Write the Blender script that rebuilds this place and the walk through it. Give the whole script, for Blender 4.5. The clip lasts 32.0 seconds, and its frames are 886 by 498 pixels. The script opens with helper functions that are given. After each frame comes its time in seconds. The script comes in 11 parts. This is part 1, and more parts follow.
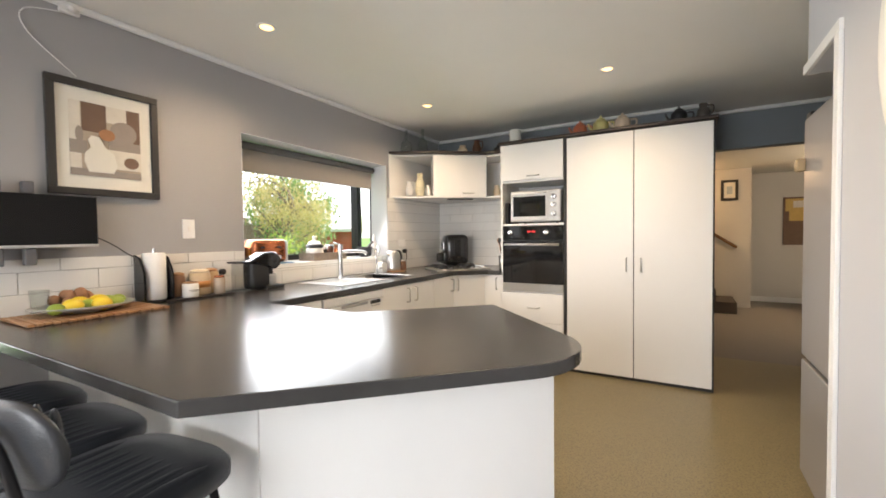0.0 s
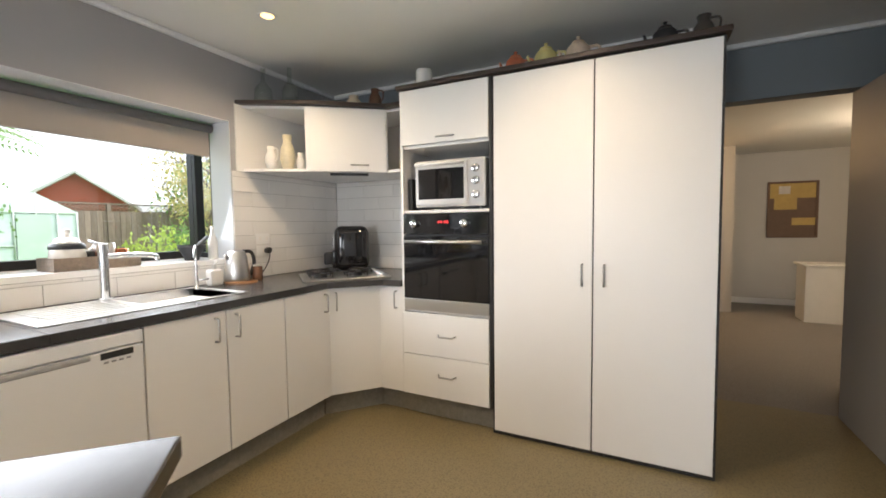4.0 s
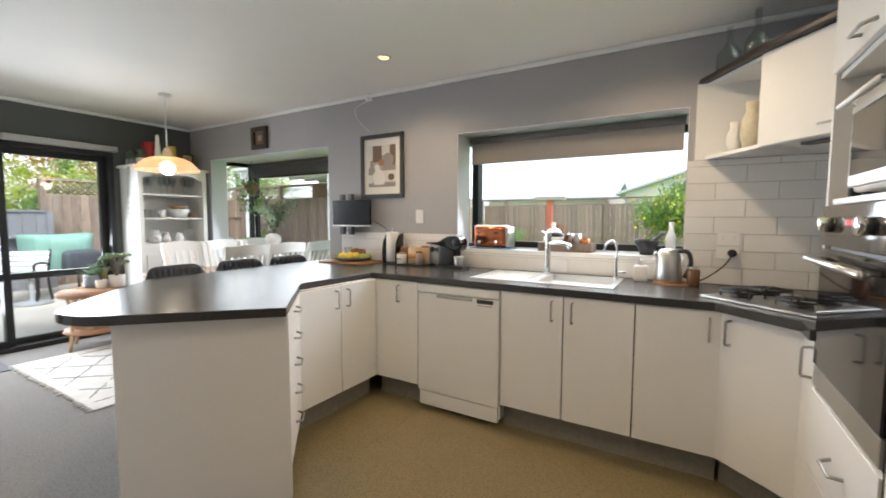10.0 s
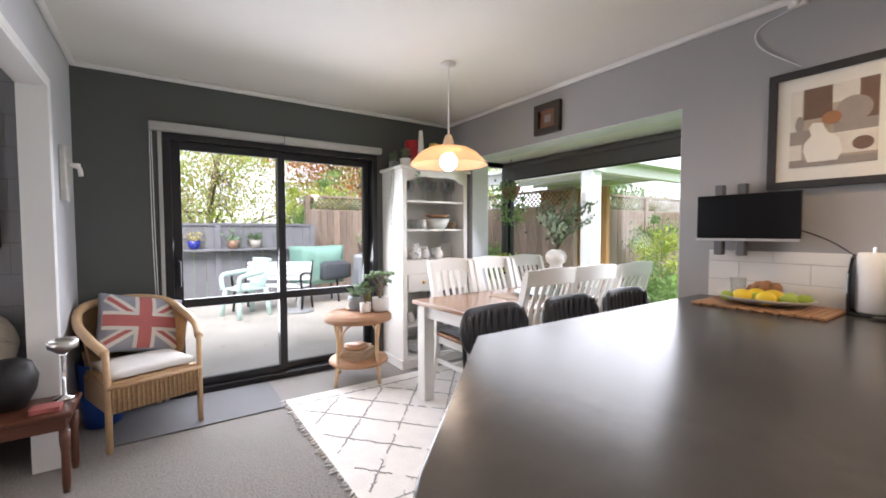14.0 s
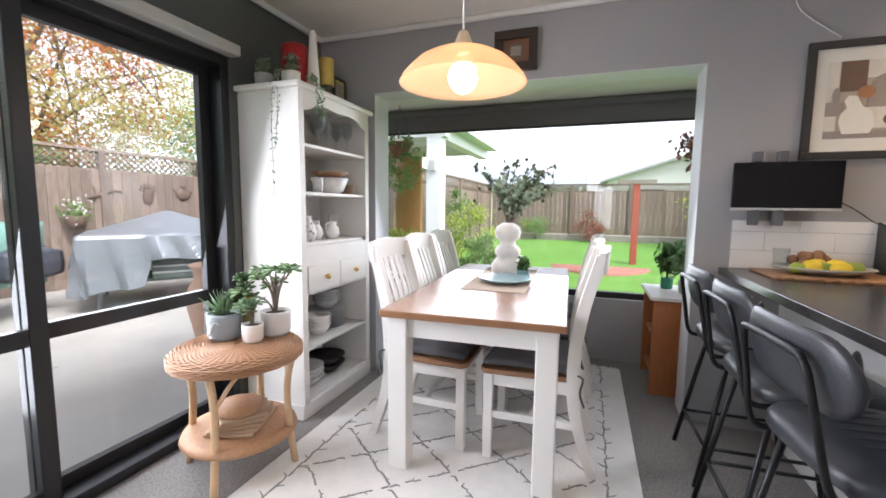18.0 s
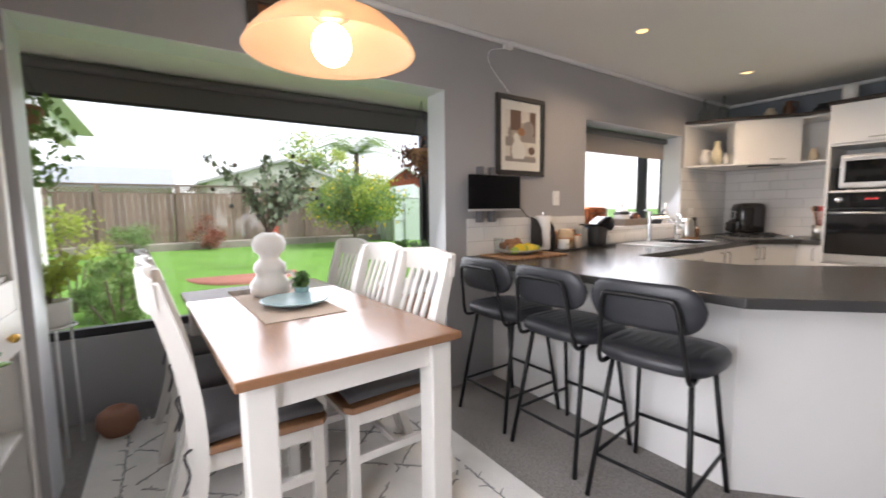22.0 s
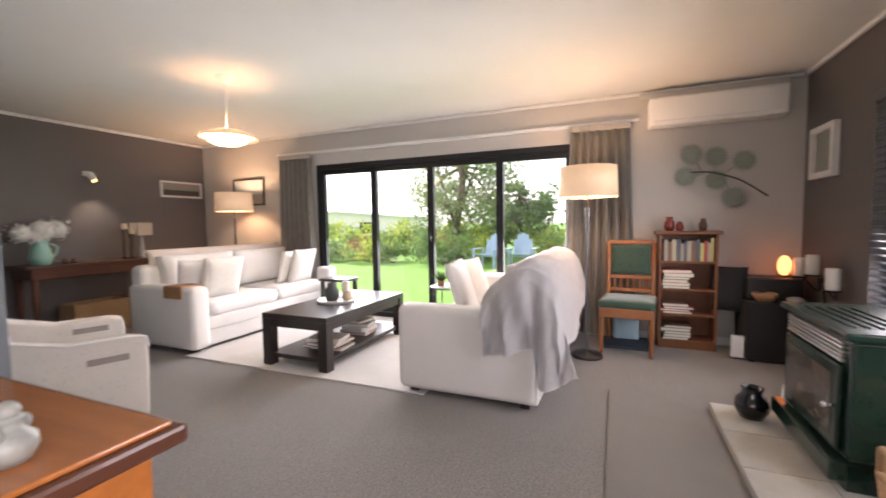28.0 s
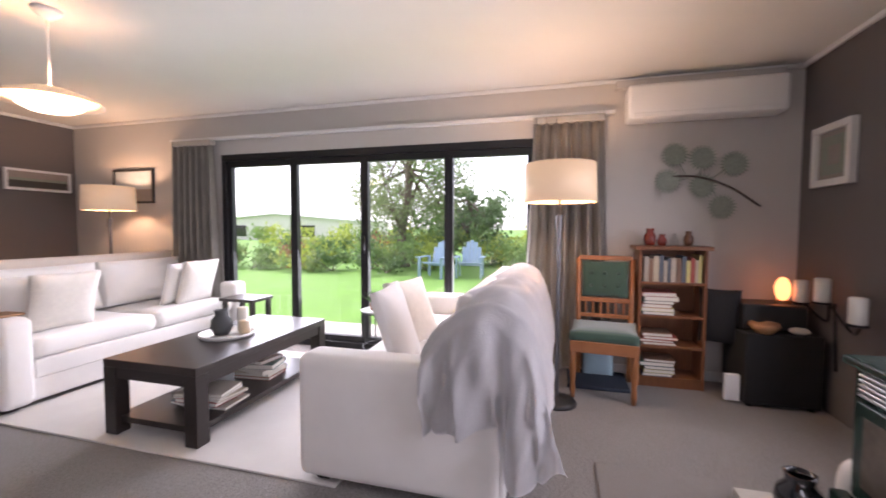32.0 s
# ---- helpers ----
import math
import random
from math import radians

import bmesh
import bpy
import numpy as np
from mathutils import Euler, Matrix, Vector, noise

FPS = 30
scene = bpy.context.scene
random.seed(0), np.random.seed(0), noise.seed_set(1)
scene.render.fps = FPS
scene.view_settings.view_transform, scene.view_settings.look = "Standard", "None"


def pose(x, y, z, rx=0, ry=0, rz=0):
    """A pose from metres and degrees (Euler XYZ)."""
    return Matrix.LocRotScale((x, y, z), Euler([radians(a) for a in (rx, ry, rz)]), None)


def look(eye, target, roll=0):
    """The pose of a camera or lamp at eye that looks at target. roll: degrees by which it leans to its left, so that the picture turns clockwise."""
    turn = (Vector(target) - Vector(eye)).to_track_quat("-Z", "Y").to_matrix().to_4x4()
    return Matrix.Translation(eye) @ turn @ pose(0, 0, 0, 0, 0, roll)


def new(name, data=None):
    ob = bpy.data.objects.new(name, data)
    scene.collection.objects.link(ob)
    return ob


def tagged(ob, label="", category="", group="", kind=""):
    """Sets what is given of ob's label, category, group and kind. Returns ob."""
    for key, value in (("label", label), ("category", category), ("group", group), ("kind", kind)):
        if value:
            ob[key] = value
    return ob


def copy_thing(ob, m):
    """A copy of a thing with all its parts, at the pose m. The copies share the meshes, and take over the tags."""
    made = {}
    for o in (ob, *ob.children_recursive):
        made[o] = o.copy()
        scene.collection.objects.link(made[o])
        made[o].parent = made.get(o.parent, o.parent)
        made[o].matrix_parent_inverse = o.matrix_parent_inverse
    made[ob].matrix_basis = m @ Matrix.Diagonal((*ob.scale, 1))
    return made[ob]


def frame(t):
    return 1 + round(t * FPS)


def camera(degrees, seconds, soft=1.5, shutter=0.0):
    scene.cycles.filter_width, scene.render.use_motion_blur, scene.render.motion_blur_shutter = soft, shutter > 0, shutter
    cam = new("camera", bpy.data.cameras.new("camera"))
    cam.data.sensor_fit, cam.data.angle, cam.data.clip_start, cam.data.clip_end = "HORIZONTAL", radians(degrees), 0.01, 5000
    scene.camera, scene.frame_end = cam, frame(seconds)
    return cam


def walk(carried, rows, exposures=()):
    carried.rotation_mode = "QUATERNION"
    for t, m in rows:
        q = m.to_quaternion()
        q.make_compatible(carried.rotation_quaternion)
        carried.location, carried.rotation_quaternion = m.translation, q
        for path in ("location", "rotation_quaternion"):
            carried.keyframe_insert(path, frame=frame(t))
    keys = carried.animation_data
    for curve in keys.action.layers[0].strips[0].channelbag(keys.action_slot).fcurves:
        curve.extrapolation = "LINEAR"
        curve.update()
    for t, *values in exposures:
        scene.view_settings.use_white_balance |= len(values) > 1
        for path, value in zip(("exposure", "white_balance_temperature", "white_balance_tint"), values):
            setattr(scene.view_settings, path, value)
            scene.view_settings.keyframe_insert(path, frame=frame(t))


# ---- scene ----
cam = camera(94.0, 32.0, 1.7, 0.3)
PATH = [
    (0, (0.516, 0.415, 1.243), (-0.485, 2.146, 1.181), -0.69),
    (0.5, (0.476, 0.545, 1.246), (-0.478, 2.302, 1.179), -0.69),
    (1, (0.450, 0.696, 1.249), (-0.474, 2.469, 1.177), -0.72),
    (1.5, (0.442, 0.872, 1.252), (-0.455, 2.658, 1.180), -0.75),
    (2, (0.439, 1.063, 1.256), (-0.417, 2.869, 1.180), -0.75),
    (2.5, (0.454, 1.266, 1.257), (-0.367, 3.088, 1.177), -0.74),
    (4.5, (0.405, 2.118, 1.250), (-0.559, 3.865, 1.108), -0.42),
    (5, (0.400, 2.352, 1.241), (-0.741, 3.987, 1.079), -0.48),
    (5.5, (0.411, 2.595, 1.228), (-0.938, 4.062, 1.063), -0.42),
    (6, (0.402, 2.818, 1.219), (-1.092, 4.137, 1.053), -0.08),
    (6.5, (0.382, 3.044, 1.217), (-1.289, 4.128, 1.031), 0.43),
    (7, (0.399, 3.256, 1.227), (-1.448, 4.002, 1.045), 0.92),
    (7.5, (0.492, 3.427, 1.241), (-1.456, 3.839, 1.051), 1.08),
    (8, (0.622, 3.536, 1.253), (-1.368, 3.598, 1.061), 1.01),
    (8.5, (0.744, 3.616, 1.263), (-1.231, 3.361, 1.076), 0.78),
    (9, (0.831, 3.691, 1.272), (-1.091, 3.163, 1.105), 0.52),
    (9.5, (0.858, 3.764, 1.279), (-0.978, 2.987, 1.122), 0.25),
    (10, (0.873, 3.789, 1.282), (-0.845, 2.775, 1.138), 0.20),
    (10.5, (0.884, 3.752, 1.281), (-0.713, 2.555, 1.149), 0.23),
    (11, (0.868, 3.639, 1.283), (-0.618, 2.305, 1.164), 0.30),
    (11.5, (0.811, 3.444, 1.285), (-0.559, 1.990, 1.190), 0.53),
    (12, (0.720, 3.216, 1.285), (-0.571, 1.691, 1.193), 0.67),
    (12.5, (0.623, 2.940, 1.281), (-0.598, 1.358, 1.198), 0.58),
    (13, (0.554, 2.625, 1.275), (-0.589, 0.986, 1.198), 0.40),
    (13.5, (0.513, 2.304, 1.270), (-0.606, 0.648, 1.188), 0.08),
    (14, (0.493, 1.996, 1.265), (-0.632, 0.345, 1.180), -0.13),
    (14.5, (0.503, 1.711, 1.260), (-0.619, 0.058, 1.173), -0.11),
    (16.5, (0.539, 0.771, 1.225), (-0.958, -0.545, 1.057), 0.81),
    (17, (0.530, 0.563, 1.217), (-1.135, -0.531, 1.039), 1.01),
    (17.5, (0.529, 0.375, 1.211), (-1.269, -0.479, 1.016), 0.97),
    (18, (0.546, 0.186, 1.209), (-1.331, -0.476, 1.009), 0.64),
    (18.5, (0.549, -0.001, 1.210), (-1.383, -0.470, 0.987), 0.29),
    (19, (0.523, -0.194, 1.212), (-1.437, -0.519, 0.983), -0.01),
    (19.5, (0.476, -0.393, 1.211), (-1.497, -0.633, 0.984), -0.09),
    (20, (0.394, -0.580, 1.208), (-1.579, -0.820, 0.987), -0.01),
    (20.5, (0.295, -0.718, 1.207), (-1.669, -1.024, 0.980), -0.13),
    (21, (0.205, -0.790, 1.209), (-1.778, -0.716, 0.960), -0.42),
    (21.5, (0.167, -0.811, 1.215), (-1.711, -0.163, 0.984), -0.67),
    (22, (0.175, -0.806, 1.222), (-1.475, 0.310, 1.034), -0.69),
    (22.5, (0.193, -0.790, 1.230), (-1.224, 0.613, 1.077), -0.80),
    (23, (0.208, -0.776, 1.235), (-1.019, 0.799, 1.103), -0.99),
    (23.5, (0.220, -0.766, 1.238), (-0.828, 0.932, 1.108), -1.16),
    (24, (0.248, -0.741, 1.241), (-0.588, 1.070, 1.106), -1.28),
    (24.5, (0.297, -0.693, 1.244), (-0.263, 1.222, 1.101), -1.28),
    (25, (0.375, -0.627, 1.247), (0.165, 1.357, 1.106), -1.27),
    (25.5, (0.468, -0.559, 1.243), (0.639, 1.429, 1.113), -1.22),
    (27.5, (0.878, -0.252, 1.181), (2.490, 0.926, 1.064), -0.52),
    (28, (0.964, -0.203, 1.175), (2.805, 0.569, 1.050), -0.88),
    (28.5, (1.067, -0.196, 1.173), (3.030, 0.156, 1.034), -1.22),
    (29, (1.172, -0.219, 1.174), (3.164, -0.299, 1.021), -1.07),
    (29.5, (1.252, -0.242, 1.177), (3.194, -0.683, 1.000), -0.66),
    (30, (1.337, -0.210, 1.183), (3.195, -0.923, 0.987), -0.14),
    (30.5, (1.441, -0.115, 1.194), (3.301, -0.824, 1.001), -0.32),
    (31, (1.554, -0.012, 1.203), (3.512, -0.385, 1.042), -0.74),
    (31.5, (1.676, 0.033, 1.207), (3.670, 0.118, 1.084), -0.52),
    (32, (1.804, 0.031, 1.203), (3.729, 0.564, 1.100), 0.15),
]
walk(cam, [(t, look(eye, target, roll)) for t, eye, target, roll in PATH],
     exposures=[(0, 1.95, 6500, 12), (6, 1.75, 6050, 10), (9, 1.65, 6050, 9), (13, 1.62, 6200, 17), (15, 1.65, 6200, 18), (17, 1.6, 6050, 17), (19, 1.55, 6100, 16), (21, 1.4, 6300, 18), (23, 1.4, 6450, 16),
                (24.5, 1.6, 6700, 13), (25.5, 1.6, 6850, 13), (28, 2.05, 6700, 24), (29, 2.1, 5800, 20), (30, 2.05, 6150, 24), (32, 1.85, 6250, 30)])

# ---------------------------------------------------------------- world and large lights
world = bpy.data.worlds.new("world")
scene.world = world
world.use_nodes = True
wn = world.node_tree.nodes
wl = world.node_tree.links
sky = wn.new("ShaderNodeTexSky")
sky.sky_type = "NISHITA"
sky.sun_disc = False
sky.sun_elevation = radians(50)
sky.sun_rotation = radians(25)
sky.air_density, sky.dust_density, sky.ozone_density = 1.0, 1.2, 1.0
pale = wn.new("ShaderNodeHueSaturation")
pale.inputs["Saturation"].default_value = 0.22
wl.new(sky.outputs[0], pale.inputs["Color"])
wl.new(pale.outputs[0], wn["Background"].inputs[0])
wn["Background"].inputs[1].default_value = 0.15

sun = bpy.data.lights.new("sun", "SUN")
sun.energy, sun.angle, sun.color = 1.7, radians(30), (1.0, 0.96, 0.9)
sun_ob = new("sun", sun)
sun_ob.matrix_world = look((0.42 * 20, 0.91 * 20, 24), (0, 0, 0))


def lamp(name, kind, x, y, z, watts, colour=(1, 0.8, 0.56), size=0.1, cone=None):
    data = bpy.data.lights.new(name, kind)
    data.energy, data.color = watts, colour
    if kind == "AREA":
        data.shape, data.size = "DISK", size
    else:
        data.shadow_soft_size = size
    if cone:
        data.spot_size, data.spot_blend = radians(cone), 0.9
    ob = new(name, data)
    ob.location = (x, y, z)
    return ob


DOWNLIGHTS = [(-1.46, 1.93), (-1.44, 3.55), (0.05, 1.90), (0.06, 3.53)]
for lx, ly in DOWNLIGHTS:
    lamp("downlight_lamp", "SPOT", lx, ly, 2.375, 16, (1, 0.74, 0.46), 0.06, 155)
PENDANT = (-1.14, -0.33)
lamp("dining_bulb_lamp", "POINT", *PENDANT, 1.672, 0.5, (1, 0.8, 0.58), 0.03)
LOUNGE_PENDANT = (3.48, 2.77)
lamp("lounge_bulb_lamp", "POINT", *LOUNGE_PENDANT, 1.91, 7.5, (1, 0.6, 0.3), 0.05)
FLOOR_LAMPS = [(4.70, 0.02), (5.10, 4.62)]
for lx, ly in FLOOR_LAMPS:
    lamp("floor_bulb_lamp", "POINT", lx, ly, 1.52, 5, (1, 0.68, 0.4), 0.05)
# unseen lamp without a fitting, added to brighten the hall walls
lamp("hall_fill_lamp", "POINT", 2.7, 7.3, 1.8, 10, (1, 0.78, 0.52), 0.08)
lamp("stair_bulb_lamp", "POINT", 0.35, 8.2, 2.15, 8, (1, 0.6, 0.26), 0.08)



def sky_lamp(name, eye, target, length, depth, watts):
    """Daylight of the open sky in a window opening."""
    data = bpy.data.lights.new(name, "AREA")
    data.shape, data.size, data.size_y, data.energy, data.color = "RECTANGLE", length, depth, watts, (0.96, 0.98, 1.0)
    ob = new(name, data)
    data.spread = radians(140)
    ob.matrix_world = look(eye, target)
    return ob


sky_lamp("bay_sky_lamp", (-2.14, -0.26, 1.3), (-1.2, -0.26, 0.95), 1.9, 1.2, 6)
sky_lamp("kitchen_sky_lamp", (-2.12, 2.98, 1.45), (-1.2, 2.98, 1.0), 1.5, 0.6, 5)
sky_lamp("patio_sky_lamp", (-0.39, -1.74, 1.1), (-0.39, -0.7, 0.76), 1.6, 1.6, 19)
sky_lamp("lounge_tall_sky_lamp", (2.52, -1.64, 1.1), (2.52, -0.6, 0.7), 0.6, 1.5, 5)
sky_lamp("lounge_small_sky_lamp", (4.07, -1.64, 1.2), (4.07, -0.6, 0.8), 0.6, 1.3, 5)
sky_lamp("garden_sky_lamp", (5.44, 1.85, 1.1), (4.4, 1.85, 0.65), 3.1, 1.5, 17)

# ---------------------------------------------------------------- mesh helpers


def box(x0, y0, z0, x1, y1, z1, bev=0.0, seg=2):
    bm = bmesh.new()
    bmesh.ops.create_cube(bm, size=1.0)
    sx, sy, sz = x1 - x0, y1 - y0, z1 - z0
    for v in bm.verts:
        v.co = Vector((x0 + (v.co.x + 0.5) * sx, y0 + (v.co.y + 0.5) * sy, z0 + (v.co.z + 0.5) * sz))
    if bev:
        bmesh.ops.bevel(bm, geom=bm.edges[:], offset=min(bev, 0.45 * min(abs(sx), abs(sy), abs(sz))), segments=seg, affect="EDGES", profile=0.5)
    return bm


def join(*bms):
    out = bmesh.new()
    for b in bms:
        me = bpy.data.meshes.new("tmp")
        b.to_mesh(me)
        out.from_mesh(me)
        bpy.data.meshes.remove(me)
        b.free()
    return out


def boxes(rows, bev=0.0):
    return join(*[box(*r, bev=bev) for r in rows])


def turned(bm, m):
    bmesh.ops.transform(bm, matrix=m, verts=bm.verts)
    return bm


def moved(bm, x=0, y=0, z=0, rz=0, rx=0, ry=0):
    return turned(bm, pose(x, y, z, rx, ry, rz))


def prism(poly, z0, z1, bev=0.0):
    """An upright block over a plan outline."""
    bm = bmesh.new()
    low = [bm.verts.new((x, y, z0)) for x, y in poly]
    high = [bm.verts.new((x, y, z1)) for x, y in poly]
    n = len(poly)
    bm.faces.new(low[::-1])
    bm.faces.new(high)
    for i in range(n):
        bm.faces.new((low[i], low[(i + 1) % n], high[(i + 1) % n], high[i]))
    bmesh.ops.recalc_face_normals(bm, faces=bm.faces)
    if bev:
        bmesh.ops.bevel(bm, geom=bm.edges[:], offset=bev, segments=2, affect="EDGES", profile=0.5)
    return bm


def lathe(profile, x=0, y=0, z=0, seg=28):
    """A turned body: profile rows are radius and height."""
    bm = bmesh.new()
    rings = []
    for r, h in profile:
        if r < 1e-5:
            rings.append([bm.verts.new((x, y, z + h))])
        else:
            rings.append([bm.verts.new((x + r * math.cos(2 * math.pi * i / seg), y + r * math.sin(2 * math.pi * i / seg), z + h)) for i in range(seg)])
    for a, b in zip(rings, rings[1:]):
        for i in range(seg):
            j = (i + 1) % seg
            if len(a) == 1 and len(b) == 1:
                continue
            if len(a) == 1:
                bm.faces.new((a[0], b[j], b[i]))
            elif len(b) == 1:
                bm.faces.new((a[i], a[j], b[0]))
            else:
                bm.faces.new((a[i], a[j], b[j], b[i]))
    for f in bm.faces:
        f.smooth = True
    bmesh.ops.recalc_face_normals(bm, faces=bm.faces)
    return bm


def cyl(x, y, z, r, h, seg=24, r2=None, bev=0.0):
    r2 = r if r2 is None else r2
    if bev:
        return lathe([(0, 0), (r - bev, 0), (r, bev), (r2, h - bev), (r2 - bev, h), (0, h)], x, y, z, seg)
    return lathe([(0, 0), (r, 0), (r, 1e-4), (r2, h - 1e-4), (r2, h), (0, h)], x, y, z, seg)


def ball(x, y, z, rx, ry=None, rz=None, seg=16, rings=10):
    bm = bmesh.new()
    bmesh.ops.create_uvsphere(bm, u_segments=seg, v_segments=rings, radius=1.0)
    turned(bm, Matrix.Translation((x, y, z)) @ Matrix.Diagonal((rx, ry or rx, rz or rx, 1)))
    for f in bm.faces:
        f.smooth = True
    return bm


def spline(pts, n=8):
    """A smooth line through the points."""
    pts = [Vector(p) for p in pts]
    ext = [2 * pts[0] - pts[1], *pts, 2 * pts[-1] - pts[-2]]
    out = []
    for i in range(1, len(ext) - 2):
        p0, p1, p2, p3 = ext[i - 1:i + 3]
        for k in range(n):
            t = k / n
            out.append(0.5 * ((2 * p1) + (p2 - p0) * t + (2 * p0 - 5 * p1 + 4 * p2 - p3) * t * t + (3 * p1 - p0 - 3 * p2 + p3) * t ** 3))
    out.append(pts[-1])
    return out


def tube(pts, r, seg=8, closed=False, r2=None):
    """A round bar along a line of points."""
    pts = [Vector(p) for p in pts]
    bm = bmesh.new()
    rings = []
    n = len(pts)
    side = None
    for i, p in enumerate(pts):
        a = pts[(i - 1) % n] if closed or i else p
        b = pts[(i + 1) % n] if closed or i < n - 1 else p
        d = (b - a).normalized()
        if side is None:
            side = d.cross(Vector((0, 0, 1)) if abs(d.z) < 0.9 else Vector((1, 0, 0))).normalized()
        side = (side - d * side.dot(d)).normalized()
        up = d.cross(side)
        rr = r if r2 is None else r + (r2 - r) * i / max(1, n - 1)
        rings.append([bm.verts.new(p + rr * (math.cos(2 * math.pi * k / seg) * side + math.sin(2 * math.pi * k / seg) * up)) for k in range(seg)])
    for i in range(n if closed else n - 1):
        a, b = rings[i], rings[(i + 1) % n]
        for k in range(seg):
            bm.faces.new((a[k], a[(k + 1) % seg], b[(k + 1) % seg], b[k]))
    if not closed:
        bm.faces.new(rings[0][::-1])
        bm.faces.new(rings[-1])
    for f in bm.faces:
        f.smooth = True
    bmesh.ops.recalc_face_normals(bm, faces=bm.faces)
    return bm


def cushion(x0, y0, z0, x1, y1, z1, puff=0.35, cuts=8):
    """A soft padded block, fuller in the middle."""
    bm = bmesh.new()
    bmesh.ops.create_cube(bm, size=2.0)
    bmesh.ops.subdivide_edges(bm, edges=bm.edges[:], cuts=cuts, use_grid_fill=True)
    c = Vector(((x0 + x1) / 2, (y0 + y1) / 2, (z0 + z1) / 2))
    h = Vector(((x1 - x0) / 2, (y1 - y0) / 2, (z1 - z0) / 2))
    thin = min(range(3), key=lambda k: h[k])
    for v in bm.verts:
        p = v.co.copy()
        o = [k for k in range(3) if k != thin]
        e = max(abs(p[o[0]]), abs(p[o[1]])) ** 4
        p[thin] *= 1 - puff * e
        for k in o:
            q = abs(p[o[0] if k == o[1] else o[1]])
            p[k] *= 1 - 0.04 * (1 - q * q) * (1 if abs(p[thin]) else 1)
        e2 = math.sqrt(max(0, 1 - min(1, abs(p[thin])) ** 2 * 0.15))
        for k in o:
            p[k] *= e2
        v.co = c + Vector((p.x * h.x, p.y * h.y, p.z * h.z))
    for f in bm.faces:
        f.smooth = True
    return bm


def smooth_box(x0, y0, z0, x1, y1, z1, bev=0.03):
    bm = box(x0, y0, z0, x1, y1, z1, bev, 4)
    for f in bm.faces:
        f.smooth = True
    return bm


def thing(name, x, y, z, label, category, group="", kind=""):
    ob = new(name)
    ob.empty_display_size = 0.05
    ob.matrix_basis = pose(x, y, z)
    return tagged(ob, label, category, group, kind)


def frame_of(ob):
    """The world pose of a thing or part as it is being built."""
    m = ob.matrix_basis.copy()
    while ob.parent:
        m = ob.parent.matrix_basis @ ob.matrix_parent_inverse @ m
        ob = ob.parent
    return m


def part(name, bm, material, parent=None, label=""):
    """One mesh object from a bmesh in world places."""
    me = bpy.data.meshes.new(name)
    bm.to_mesh(me)
    bm.free()
    me.materials.append(material)
    ob = new(name, me)
    if parent is not None:
        ob.parent = parent
        ob.matrix_parent_inverse = frame_of(parent).inverted()
    return tagged(ob, label) if label else ob


def solid(name, bm, material, label, category, group="", kind=""):
    """A thing of one mesh."""
    return tagged(part(name, bm, material), label, category, group, kind)


def place(ob, m):
    ob.matrix_basis = m
    return ob


# ---------------------------------------------------------------- materials


